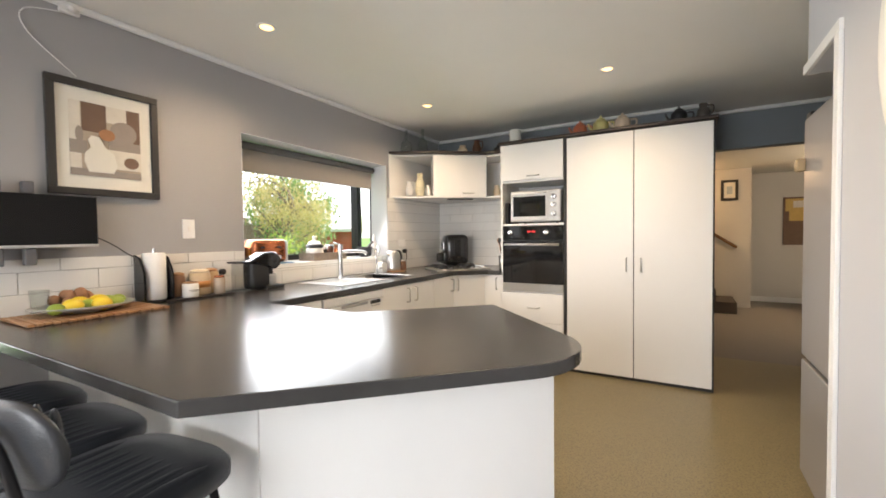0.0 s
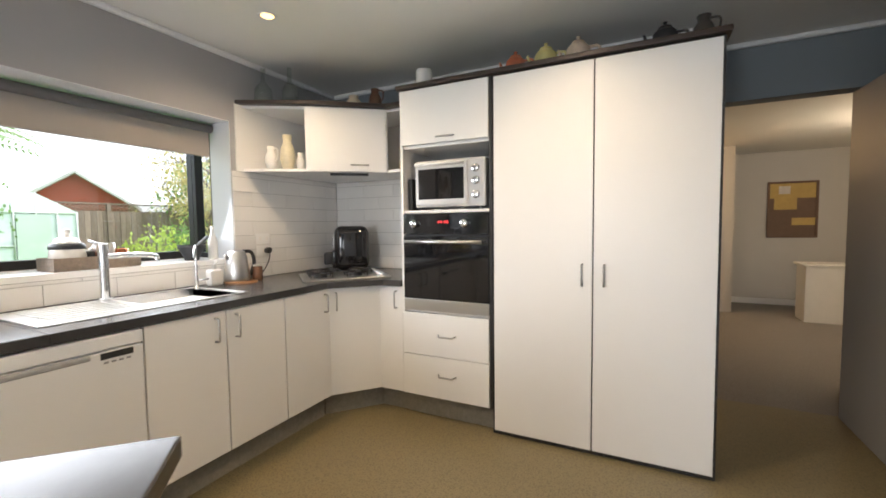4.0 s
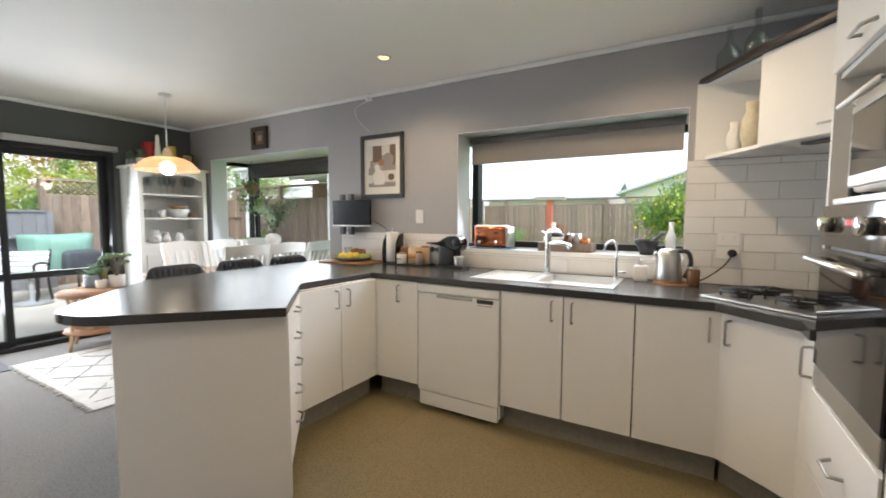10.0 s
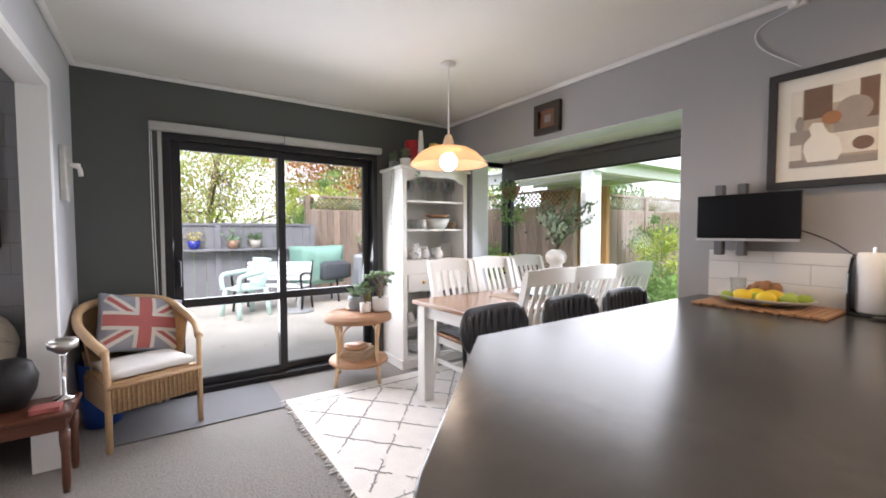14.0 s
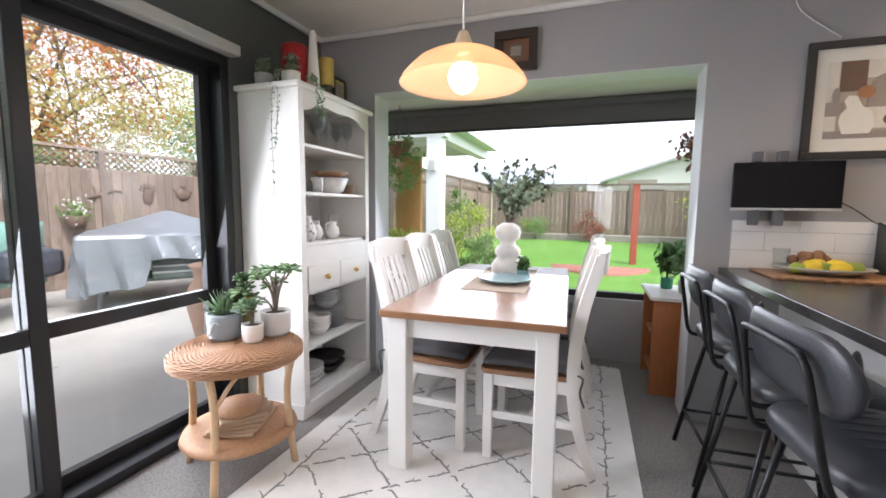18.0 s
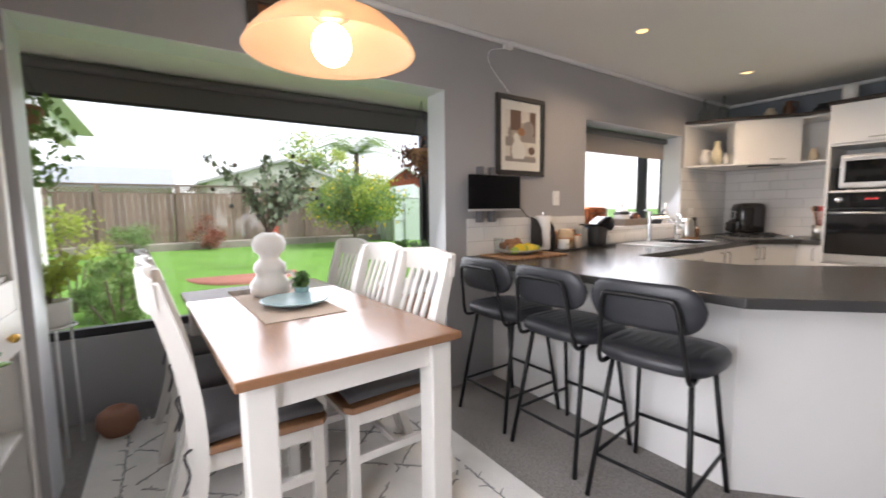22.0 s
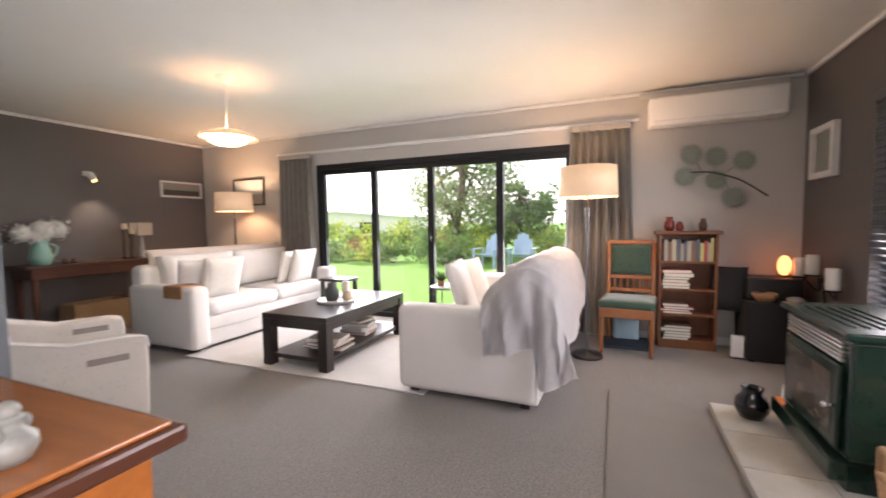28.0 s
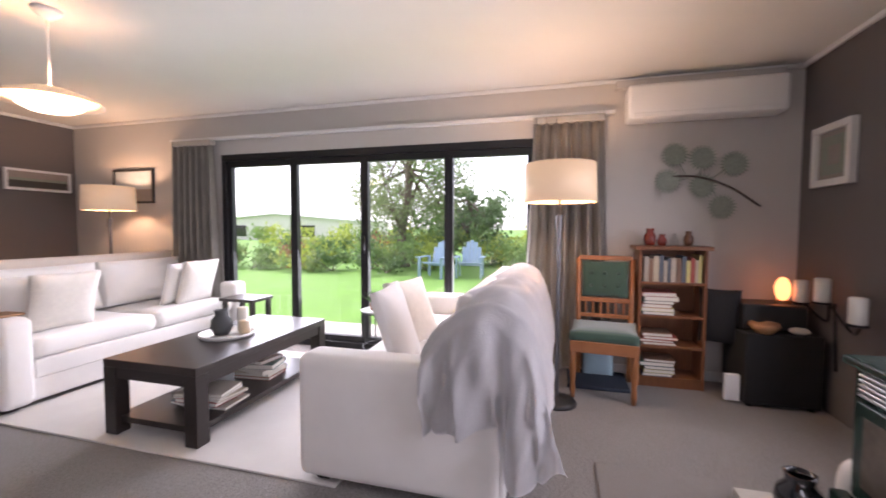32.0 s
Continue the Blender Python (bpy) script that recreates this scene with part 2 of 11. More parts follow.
def M(name, col, rough=0.5, metal=0.0, var=0.08, scale=6.0, bump=0.0, bscale=80.0, coat=0.0, spec=0.5, alpha=None, emit=0.0, stretch=(1, 1, 1), sheen=0.0, rnd=0.0):
    m = bpy.data.materials.new(name)
    m.use_nodes = True
    n, l = m.node_tree.nodes, m.node_tree.links
    b = n["Principled BSDF"]
    b.inputs["Roughness"].default_value = rough
    b.inputs["Metallic"].default_value = metal
    b.inputs["Specular IOR Level"].default_value = spec
    b.inputs["Coat Weight"].default_value = coat
    b.inputs["Sheen Weight"].default_value = sheen
    tc = n.new("ShaderNodeTexCoord")
    mp = n.new("ShaderNodeMapping")
    mp.inputs["Scale"].default_value = stretch
    l.new(tc.outputs["Object"], mp.inputs[0])
    big = n.new("ShaderNodeTexNoise")
    big.inputs["Scale"].default_value = scale
    big.inputs["Detail"].default_value = 6
    big.inputs["Roughness"].default_value = 0.65
    l.new(mp.outputs[0], big.inputs["Vector"])
    mix = n.new("ShaderNodeMix")
    mix.data_type = "RGBA"
    dark, light = [max(0, c * (1 - var * 1.6)) for c in col], [min(1, c * (1 + var * 1.6)) for c in col]
    mix.inputs["A"].default_value = (*dark, 1)
    mix.inputs["B"].default_value = (*light, 1)
    l.new(big.outputs[0], mix.inputs["Factor"])
    out = mix.outputs["Result"]
    if rnd:
        info = n.new("ShaderNodeObjectInfo")
        hs = n.new("ShaderNodeHueSaturation")
        mr = n.new("ShaderNodeMapRange")
        mr.inputs["To Min"].default_value, mr.inputs["To Max"].default_value = 1 - rnd, 1 + rnd
        l.new(info.outputs["Random"], mr.inputs["Value"])
        l.new(mr.outputs[0], hs.inputs["Value"])
        l.new(out, hs.inputs["Color"])
        out = hs.outputs[0]
    l.new(out, b.inputs["Base Color"])
    fine = n.new("ShaderNodeTexNoise")
    fine.inputs["Scale"].default_value = bscale
    fine.inputs["Detail"].default_value = 4
    l.new(mp.outputs[0], fine.inputs["Vector"])
    rr = n.new("ShaderNodeMapRange")
    rr.inputs["To Min"].default_value, rr.inputs["To Max"].default_value = max(0.02, rough - 0.04), min(1, rough + 0.04)
    l.new(big.outputs[0], rr.inputs["Value"])
    l.new(rr.outputs[0], b.inputs["Roughness"])
    if bump:
        bp = n.new("ShaderNodeBump")
        bp.inputs["Strength"].default_value = bump
        bp.inputs["Distance"].default_value = 0.004
        l.new(fine.outputs[0], bp.inputs["Height"])
        l.new(bp.outputs[0], b.inputs["Normal"])
    if emit:
        b.inputs["Emission Color"].default_value = (*col, 1)
        b.inputs["Emission Strength"].default_value = emit
    return m


def glassy(name, tint=(1, 1, 1), ior=1.45, rough=0.0):
    """A clear pane or vessel: lets light through, with a sheen at its surface."""
    m = bpy.data.materials.new(name)
    m.use_nodes = True
    n, l = m.node_tree.nodes, m.node_tree.links
    n.remove(n["Principled BSDF"])
    tr, gl, mx, fr = n.new("ShaderNodeBsdfTransparent"), n.new("ShaderNodeBsdfGlossy"), n.new("ShaderNodeMixShader"), n.new("ShaderNodeLayerWeight")
    tr.inputs[0].default_value = (*tint, 1)
    gl.inputs["Roughness"].default_value = rough
    f0 = ((ior - 1) / (ior + 1)) ** 2
    pw, mr = n.new("ShaderNodeMath"), n.new("ShaderNodeMapRange")
    pw.operation = "POWER"
    pw.inputs[1].default_value = 5.0
    mr.inputs["To Min"].default_value, mr.inputs["To Max"].default_value = f0, 0.9
    fr.inputs["Blend"].default_value = 0.5
    l.new(fr.outputs["Facing"], pw.inputs[0])
    l.new(pw.outputs[0], mr.inputs["Value"])
    l.new(mr.outputs[0], mx.inputs[0])
    l.new(tr.outputs[0], mx.inputs[1])
    l.new(gl.outputs[0], mx.inputs[2])
    l.new(mx.outputs[0], n["Material Output"].inputs[0])
    return m


def lampshade(name, col, strength):
    """Thin cloth or glass that glows with the bulb behind it."""
    m = M(name, col, 0.6, var=0.02, bump=0.1, bscale=300)
    b = m.node_tree.nodes["Principled BSDF"]
    b.inputs["Emission Color"].default_value = (*col, 1)
    b.inputs["Emission Strength"].default_value = strength
    return m


def banded(m, scale, strength, direction="Z", dist=0.006, distort=0.0):
    """Adds regular ridges (weave, ribs) to a material's relief."""
    n, l = m.node_tree.nodes, m.node_tree.links
    tc = n.new("ShaderNodeTexCoord")
    w = n.new("ShaderNodeTexWave")
    w.bands_direction = direction
    w.inputs["Scale"].default_value = scale
    w.inputs["Distortion"].default_value = distort
    l.new(tc.outputs["Object"], w.inputs["Vector"])
    bp = n.new("ShaderNodeBump")
    bp.inputs["Strength"].default_value = strength
    bp.inputs["Distance"].default_value = dist
    l.new(w.outputs["Fac"], bp.inputs["Height"])
    b = n["Principled BSDF"]
    if b.inputs["Normal"].links:
        l.new(b.inputs["Normal"].links[0].from_socket, bp.inputs["Normal"])
    l.new(bp.outputs[0], b.inputs["Normal"])
    return m


def speckled(m, scale, dark, amount=0.5, low=0.5, high=0.62):
    """Adds small flecks of another colour."""
    n, l = m.node_tree.nodes, m.node_tree.links
    b = n["Principled BSDF"]
    src = b.inputs["Base Color"].links[0].from_socket
    tc = n.new("ShaderNodeTexCoord")
    no = n.new("ShaderNodeTexNoise")
    no.inputs["Scale"].default_value = scale
    no.inputs["Detail"].default_value = 3
    l.new(tc.outputs["Object"], no.inputs["Vector"])
    mr = n.new("ShaderNodeMapRange")
    mr.inputs["From Min"].default_value, mr.inputs["From Max"].default_value = low, high
    mr.inputs["To Max"].default_value = amount
    l.new(no.outputs[0], mr.inputs["Value"])
    mx = n.new("ShaderNodeMix")
    mx.data_type = "RGBA"
    mx.inputs["B"].default_value = (*dark, 1)
    l.new(src, mx.inputs["A"])
    l.new(mr.outputs[0], mx.inputs["Factor"])
    l.new(mx.outputs["Result"], b.inputs["Base Color"])
    return m


def thin_leaf(m, share=0.45):
    """Lets light through a leaf material."""
    n, l = m.node_tree.nodes, m.node_tree.links
    b = n["Principled BSDF"]
    tl, mx = n.new("ShaderNodeBsdfTranslucent"), n.new("ShaderNodeMixShader")
    l.new(b.inputs["Base Color"].links[0].from_socket, tl.inputs["Color"])
    mx.inputs[0].default_value = share
    l.new(b.outputs[0], mx.inputs[1])
    l.new(tl.outputs[0], mx.inputs[2])
    l.new(mx.outputs[0], n["Material Output"].inputs[0])
    return m


wall_grey = M("wall_grey_paint", (0.36, 0.355, 0.36), 0.62, var=0.03, scale=2, bump=0.12, bscale=220)
wall_pale = M("wall_pale_paint", (0.52, 0.53, 0.56), 0.5, var=0.02, scale=2, bump=0.1, bscale=220)
wall_green = M("wall_charcoal_paint", (0.085, 0.092, 0.088), 0.6, var=0.04, scale=2, bump=0.1, bscale=220)
wall_slate = M("wall_slate_paint", (0.19, 0.215, 0.235), 0.6, var=0.04, scale=2, bump=0.1, bscale=220)
wall_taupe = M("wall_taupe_paint", (0.135, 0.12, 0.115), 0.6, var=0.04, scale=2, bump=0.1, bscale=220)
wall_block = banded(M("painted_block_wall", (0.2, 0.195, 0.2), 0.6, var=0.05, scale=3, bump=0.35, bscale=120), 0.0, 0.0)
wall_warm = M("wall_warm_paint", (0.55, 0.53, 0.5), 0.6, var=0.03, scale=2, bump=0.1, bscale=220)
ceiling_white = M("ceiling_paint", (0.8, 0.79, 0.75), 0.7, var=0.02, scale=3, bump=0.15, bscale=150)
trim_white = M("gloss_white_trim", (0.78, 0.78, 0.77), 0.35, var=0.02)
carpet = M("grey_loop_carpet", (0.235, 0.215, 0.2), 0.95, var=0.1, scale=2.5, bump=0.9, bscale=260, sheen=0.2)
speckled(carpet, 120, (0.1, 0.09, 0.082), 0.75, 0.47, 0.6)
speckled(carpet, 75, (0.36, 0.335, 0.31), 0.5, 0.55, 0.68)
vinyl = M("speckled_vinyl", (0.205, 0.165, 0.085), 0.3, var=0.12, scale=1.5, bump=0.1, bscale=150)
speckled(vinyl, 110, (0.09, 0.07, 0.04), 0.6, 0.5, 0.62)
speckled(vinyl, 150, (0.3, 0.235, 0.13), 0.5, 0.6, 0.7)
kick_vinyl = M("kick_vinyl", (0.24, 0.225, 0.19), 0.5, var=0.25, scale=40)
black_alu = M("black_aluminium", (0.018, 0.018, 0.02), 0.38, 0.2, var=0.1)
pane_glass = glassy("window_glass", (0.97, 0.98, 0.975), 1.42)
cab_white = M("white_melamine", (0.8, 0.79, 0.77), 0.36, var=0.015, scale=3, bump=0.02, bscale=300)
gap_dark = M("dark_edge", (0.03, 0.028, 0.027), 0.5, var=0.1)
cornice_wood = M("dark_stained_wood", (0.035, 0.022, 0.016), 0.35, var=0.3, scale=10, stretch=(1, 1, 8))
laminate = M("dark_laminate", (0.05, 0.048, 0.047), 0.22, var=0.2, scale=7, bump=0.03, bscale=500, spec=0.38)
laminate_edge = M("dark_laminate_edge", (0.055, 0.052, 0.052), 0.35, var=0.15, scale=30)
steel = M("brushed_steel", (0.6, 0.59, 0.57), 0.3, 1.0, var=0.012, scale=30, stretch=(1, 12, 1))
chrome = M("chrome", (0.75, 0.75, 0.75), 0.1, 1.0, var=0.02)
gloss_black = M("black_glass", (0.008, 0.008, 0.009), 0.06, var=0.1, coat=0.3)
matt_black = M("matt_black_plastic", (0.018, 0.018, 0.019), 0.45, var=0.1)
tile_white = M("white_glazed_tile", (0.76, 0.75, 0.73), 0.16, var=0.015, bump=0.03, bscale=20, rnd=0.03)
grout = M("grey_grout", (0.42, 0.41, 0.4), 0.9, var=0.1, scale=40)
appliance_white = M("white_enamel", (0.78, 0.78, 0.77), 0.36, var=0.01)
fabric_white = M("off_white_linen", (0.78, 0.76, 0.73), 0.9, var=0.05, scale=4, bump=0.5, bscale=420, sheen=0.3)
throw_mat = M("pale_grey_throw", (0.76, 0.75, 0.76), 0.95, var=0.08, scale=6, bump=0.7, bscale=160, sheen=0.4)
oak = M("honey_oak", (0.26, 0.13, 0.065), 0.24, var=0.1, scale=11, stretch=(1, 9, 9), bump=0.05, bscale=60, coat=0.2)
painted_white = M("white_painted_timber", (0.74, 0.72, 0.68), 0.42, var=0.03, scale=8, bump=0.05, bscale=90)
black_leather = M("black_leather", (0.026, 0.028, 0.033), 0.36, var=0.15, scale=20, bump=0.25, bscale=180)
black_steel = M("black_steel_tube", (0.012, 0.012, 0.013), 0.4, 0.4, var=0.1)
seat_grey = M("charcoal_seat_pad", (0.075, 0.072, 0.075), 0.95, var=0.1, scale=14, bump=0.5, bscale=300, sheen=0.2)
wicker = banded(M("honey_wicker", (0.56, 0.37, 0.2), 0.55, var=0.25, scale=40, bump=0.3, bscale=90), 38, 0.9, "Z")
wicker_flat = M("woven_rattan_top", (0.4, 0.215, 0.11), 0.55, var=0.25, scale=60, bump=0.6, bscale=120)
cane = M("cane_pole", (0.58, 0.39, 0.22), 0.4, var=0.18, scale=12)
mahogany = M("mahogany", (0.1, 0.035, 0.018), 0.3, var=0.3, scale=6, stretch=(1, 8, 8), coat=0.2)
cherry = M("polished_cherry", (0.42, 0.135, 0.03), 0.22, var=0.22, scale=4, stretch=(8, 1, 8), coat=0.4)
walnut = M("brown_bookcase_wood", (0.19, 0.075, 0.032), 0.35, var=0.25, scale=6, stretch=(6, 6, 1))
espresso = M("espresso_table_wood", (0.022, 0.016, 0.014), 0.3, var=0.25, scale=8, stretch=(1, 6, 6))
green_velvet = M("bottle_green_velvet", (0.02, 0.062, 0.042), 0.8, var=0.15, scale=20, bump=0.2, sheen=0.6)
stove_green = M("green_enamel", (0.008, 0.027, 0.019), 0.24, var=0.2, scale=10, coat=0.25)
cast_iron = M("black_flue_steel", (0.014, 0.014, 0.015), 0.42, 0.3, var=0.15)
hearth_tile = M("hearth_stone_tile", (0.5, 0.48, 0.43), 0.4, var=0.18, scale=7, bump=0.1, rnd=0.08)
curtain_cloth = banded(M("olive_grey_curtain", (0.38, 0.36, 0.32), 0.7, var=0.15, scale=9, bump=0.2, bscale=200, sheen=0.4), 3, 0.15, "Y")
rug_white = M("cream_wool_rug", (0.74, 0.715, 0.67), 0.98, var=0.1, scale=9, bump=1.0, bscale=130, sheen=0.4)
rug_line = M("grey_rug_line", (0.27, 0.26, 0.255), 0.98, var=0.2, scale=30, bump=0.8, bscale=130)
blind_dark = M("charcoal_blind", (0.12, 0.115, 0.115), 0.85, var=0.04, bump=0.15, bscale=400)
blind_taupe = M("taupe_blind", (0.36, 0.325, 0.29), 0.85, var=0.04, bump=0.15, bscale=400)
ivory_shade = lampshade("ivory_lampshade", (0.9, 0.66, 0.42), 0.07)
peach_glass = lampshade("peach_glass_shade", (0.8, 0.58, 0.4), 0.05)
pn, pl_links = peach_glass.node_tree.nodes, peach_glass.node_tree.links
clear_part, thin_part, glass_mix, glow_mix = pn.new("ShaderNodeBsdfTransparent"), pn.new("ShaderNodeBsdfTranslucent"), pn.new("ShaderNodeMixShader"), pn.new("ShaderNodeMixShader")
clear_part.inputs[0].default_value = (1.0, 0.86, 0.68, 1)
thin_part.inputs[0].default_value = (0.9, 0.66, 0.45, 1)
glow_mix.inputs[0].default_value, glass_mix.inputs[0].default_value = 0.35, 0.45
pl_links.new(pn["Principled BSDF"].outputs[0], glow_mix.inputs[1])
pl_links.new(thin_part.outputs[0], glow_mix.inputs[2])
pl_links.new(glow_mix.outputs[0], glass_mix.inputs[1])
pl_links.new(clear_part.outputs[0], glass_mix.inputs[2])
pl_links.new(glass_mix.outputs[0], pn["Material Output"].inputs[0])
bulb_glow = lampshade("lit_bulb", (1.0, 0.86, 0.66), 9.0)
down_glow = lampshade("lit_downlight", (1.0, 0.62, 0.2), 1.1)
ceramic_white = M("white_ceramic", (0.76, 0.74, 0.71), 0.3, var=0.03, scale=12)
brass = M("brass", (0.6, 0.38, 0.1), 0.25, 1.0, var=0.08)
leaf_green = M("leaf_green", (0.075, 0.15, 0.045), 0.5, var=0.35, scale=14, rnd=0.15)
leaf_pale = M("succulent_green", (0.16, 0.26, 0.13), 0.45, var=0.25, scale=20)
leaf_grey = M("eucalyptus_green", (0.24, 0.3, 0.2), 0.6, var=0.3, scale=20)
soil = M("potting_soil", (0.05, 0.035, 0.025), 0.95, var=0.3, scale=60, bump=1)
terracotta = M("terracotta", (0.3, 0.145, 0.09), 0.75, var=0.15, scale=9, bump=0.2)
paper = M("paper", (0.72, 0.7, 0.64), 0.8, var=0.04)

# ---------------------------------------------------------------- structure
XW, YS, XP, XE, YN, H = -2.08, -1.69, 0.97, 5.46, 5.65, 2.4
WT = 0.2
BAY = (-1.256, 0.745, 1.99)
KWIN = (2.18, 3.775, 1.045, 1.965)
SLIDE = (-1.25, 0.47, 2.0)


def setting(name, bm, material, label=""):
    return tagged(part(name, bm, material), label or name.replace("_", " "), "", "", "structure")


# floors
for room, rows in (("dining", [(XW - WT, YS - 0.1, -0.1, XP, 2.29, 0.0)]), ("lounge", [(XP, YS - 0.1, -0.1, XE + 0.1, YN, 0.0)]), ("bay", [(-3.0, -1.72, -0.1, XW - WT, 1.2, 0.0)]), ("hall", [(0.7, 5.33, -0.1, 4.2, 10.4, -0.001)]), ("stairwell", [(-2.3, 5.33, -0.1, 0.7, 10.4, 0.0)])):
    setting("floor_" + room, boxes(rows), carpet, "grey loop-pile carpet")
setting("floor_vinyl", boxes([(XW - WT, 2.29, -0.1, XP, 5.33, 0.002), (XP, 2.29, -0.1, 1.75, 5.33, 0.002)]), vinyl, "olive-brown speckled vinyl kitchen floor")
setting("floor_vinyl_bench", prism([(XW, 1.2), (-0.5, 1.2), (0.12, 1.8), (-0.31, 2.29), (XW, 2.29)], -0.01, 0.003), vinyl, "speckled vinyl floor inside the bench")
setting("threshold_strip", box(-0.3, 2.285, 0.0, 0.97, 2.305, 0.006, 0.002), M("dull_joint_strip", (0.3, 0.27, 0.22), 0.5), "thin metal joint strip between carpet and vinyl")

# ceilings
setting("ceiling", boxes([(XW - WT, YS - 0.1, H, XE + 0.1, 5.65, H + 0.15)]), ceiling_white, "white painted ceiling over kitchen and lounge")
setting("ceiling_hall", boxes([(-2.3, 5.33, 2.3, 1.75, 10.4, 2.45), (1.75, 5.81, 2.3, 4.2, 10.4, 2.45)]), ceiling_white, "white hall ceiling")
setting("ceiling_bay", box(-3.1, -1.75, 2.06, XW - WT, 1.25, 2.2), ceiling_white, "low white ceiling of the window bay")

# walls
JAMB = 0.545
setting("wall_west", boxes([
    (XW - WT, YS, 0, XW, BAY[0], H), (XW - WT, BAY[0], BAY[2], XW, BAY[1], H), (XW - WT, BAY[1], 0, XW, KWIN[0], H),
    (XW - WT, KWIN[0], 0, XW, KWIN[1], KWIN[2]), (XW - WT, KWIN[0], KWIN[3], XW, KWIN[1], H), (XW - WT, KWIN[1], 0, XW, 5.2, H)]), wall_grey, "grey painted wall with the kitchen window and bay opening")
setting("wall_south", boxes([
    (XW, YS - WT, 0, SLIDE[0], YS, H), (SLIDE[0], YS - WT, SLIDE[2], SLIDE[1], YS, H), (SLIDE[1], YS - WT, 0, XP + 0.06, YS, H)]), wall_green, "charcoal green wall round the sliding door")
setting("wall_partition", boxes([
    (XP, YS, 0, XP + 0.1, -0.96, H), (XP, -0.96, 2.03, XP + 0.1, JAMB, H), (XP, JAMB, 0, XP + 0.1, 2.29, H), (XP, 2.29, 1.9, XP + 0.45, 2.70, H)]), wall_pale, "pale grey partition wall between kitchen and lounge")
setting("wall_alcove", boxes([(XP + 0.1, 2.19, 0, 1.75, 2.29, H), (1.75, 2.19, 0, 1.85, 5.65, H)]), wall_slate, "slate grey wall behind the refrigerator")
setting("wall_kitchen_north", boxes([(XW - WT, 4.82, 0, 0.72, 5.0, H), (0.6, 5.0, 0, 0.72, 5.33, H), (0.72, 5.2, 2.04, 1.75, 5.33, H)]), wall_slate, "slate grey wall and header towards the hall")
setting("wall_hall", boxes([(0.9, 9.7, 0, 4.2, 9.85, 2.4), (-2.3, 10.3, 0, 0.9, 10.4, 2.4), (4.1, 5.81, 0, 4.2, 9.85, 2.4), (-2.4, 5.0, 0, -2.3, 10.4, 2.4), (1.75, 5.81, 0, 4.2, 5.9, 2.4), (1.75, 5.65, 0, 1.85, 5.81, 2.4)]), wall_warm, "cream hall walls")
setting("wall_lounge_east", boxes([
    (XE, YS - 0.1, 0, XE + 0.15, 0.19, H), (XE, 0.19, 1.97, XE + 0.15, 3.5, H), (XE, 3.5, 0, XE + 0.15, YN, H)]), wall_warm, "warm pale wall round the glazed garden doors")
setting("wall_lounge_north", box(1.85, YN, 0, XE + 0.15, YN + 0.15, H), wall_taupe, "dark taupe feature wall")
W1, W2 = (3.72, 4.42), (2.20, 2.84)
setting("wall_lounge_south", boxes([
    (XP + 0.1, YS - WT, 0, W2[0], YS, H), (W2[0], YS - WT, 0, W2[1], YS, 0.3), (W2[0], YS - WT, 1.93, W2[1], YS, H), (W2[1], YS - WT, 0, W1[0], YS, H),
    (W1[0], YS - WT, 0, W1[1], YS, 0.5), (W1[0], YS - WT, 1.95, W1[1], YS, H), (W1[1], YS - WT, 0, XE, YS, H)]), wall_taupe, "dark taupe wall with two slatted blinds")

# pale painted linings of the reveals
reveal = M("reveal_paint", (0.62, 0.64, 0.67), 0.45, var=0.02, scale=2, bump=0.08, bscale=220)
setting("trim_bay_reveal", boxes([(XW - WT, BAY[0], 0, XW, BAY[0] + 0.004, BAY[2]), (XW - WT, BAY[1] - 0.004, 0, XW, BAY[1], BAY[2]), (XW - WT, BAY[0] + 0.004, BAY[2] - 0.004, XW, BAY[1] - 0.004, BAY[2])]), reveal, "pale painted lining of the bay opening")
setting("trim_window_reveal", boxes([(XW - WT, KWIN[0], KWIN[2], XW, KWIN[0] + 0.004, KWIN[3]), (XW - WT, KWIN[1] - 0.004, KWIN[2], XW, KWIN[1], KWIN[3]), (XW - WT, KWIN[0] + 0.004, KWIN[3] - 0.004, XW, KWIN[1] - 0.004, KWIN[3])]), reveal, "pale painted lining of the kitchen window")

# bay walls under and round the glass
BX = -2.95
setting("wall_bay", boxes([(BX - 0.12, -1.75, 0, BX, 1.2, 0.5), (BX, -1.75, 0, XW - WT, -1.66, 0.5), (BX, 1.12, 0, XW - WT, 1.2, 0.5)]), wall_grey, "grey dado wall under the bay glass")


def cornice(name, pts):
    for i, (a, b, nx, ny) in enumerate(pts):
        x0, x1 = min(a[0], b[0]), max(a[0], b[0])
        y0, y1 = min(a[1], b[1]), max(a[1], b[1])
        w = 0.035
        bm = box(x0 + (min(nx, 0)) * w, y0 + min(ny, 0) * w, H - 0.035, x1 + max(nx, 0) * w, y1 + max(ny, 0) * w, H - 0.001, 0.012)
        setting(name, bm, trim_white, "small white ceiling cove")


cornice("trim_cove", [((XW, YS), (XP, YS), 0, 1), ((XW, YS), (XW, 4.82), 1, 0), ((XP, YS), (XP, 2.70), -1, 0), ((0.72, 5.2), (1.75, 5.2), 0, -1),
                      ((XP + 0.1, YS), (XE, YS), 0, 1), ((XE, YS), (XE, YN), -1, 0), ((1.85, YN), (XE, YN), 0, -1), ((XW, 4.82), (0.72, 4.82), 0, -1)])


def skirting(rows):
    for r in rows:
        setting("baseboard", box(*r, bev=0.004), trim_white, "white painted skirting board")


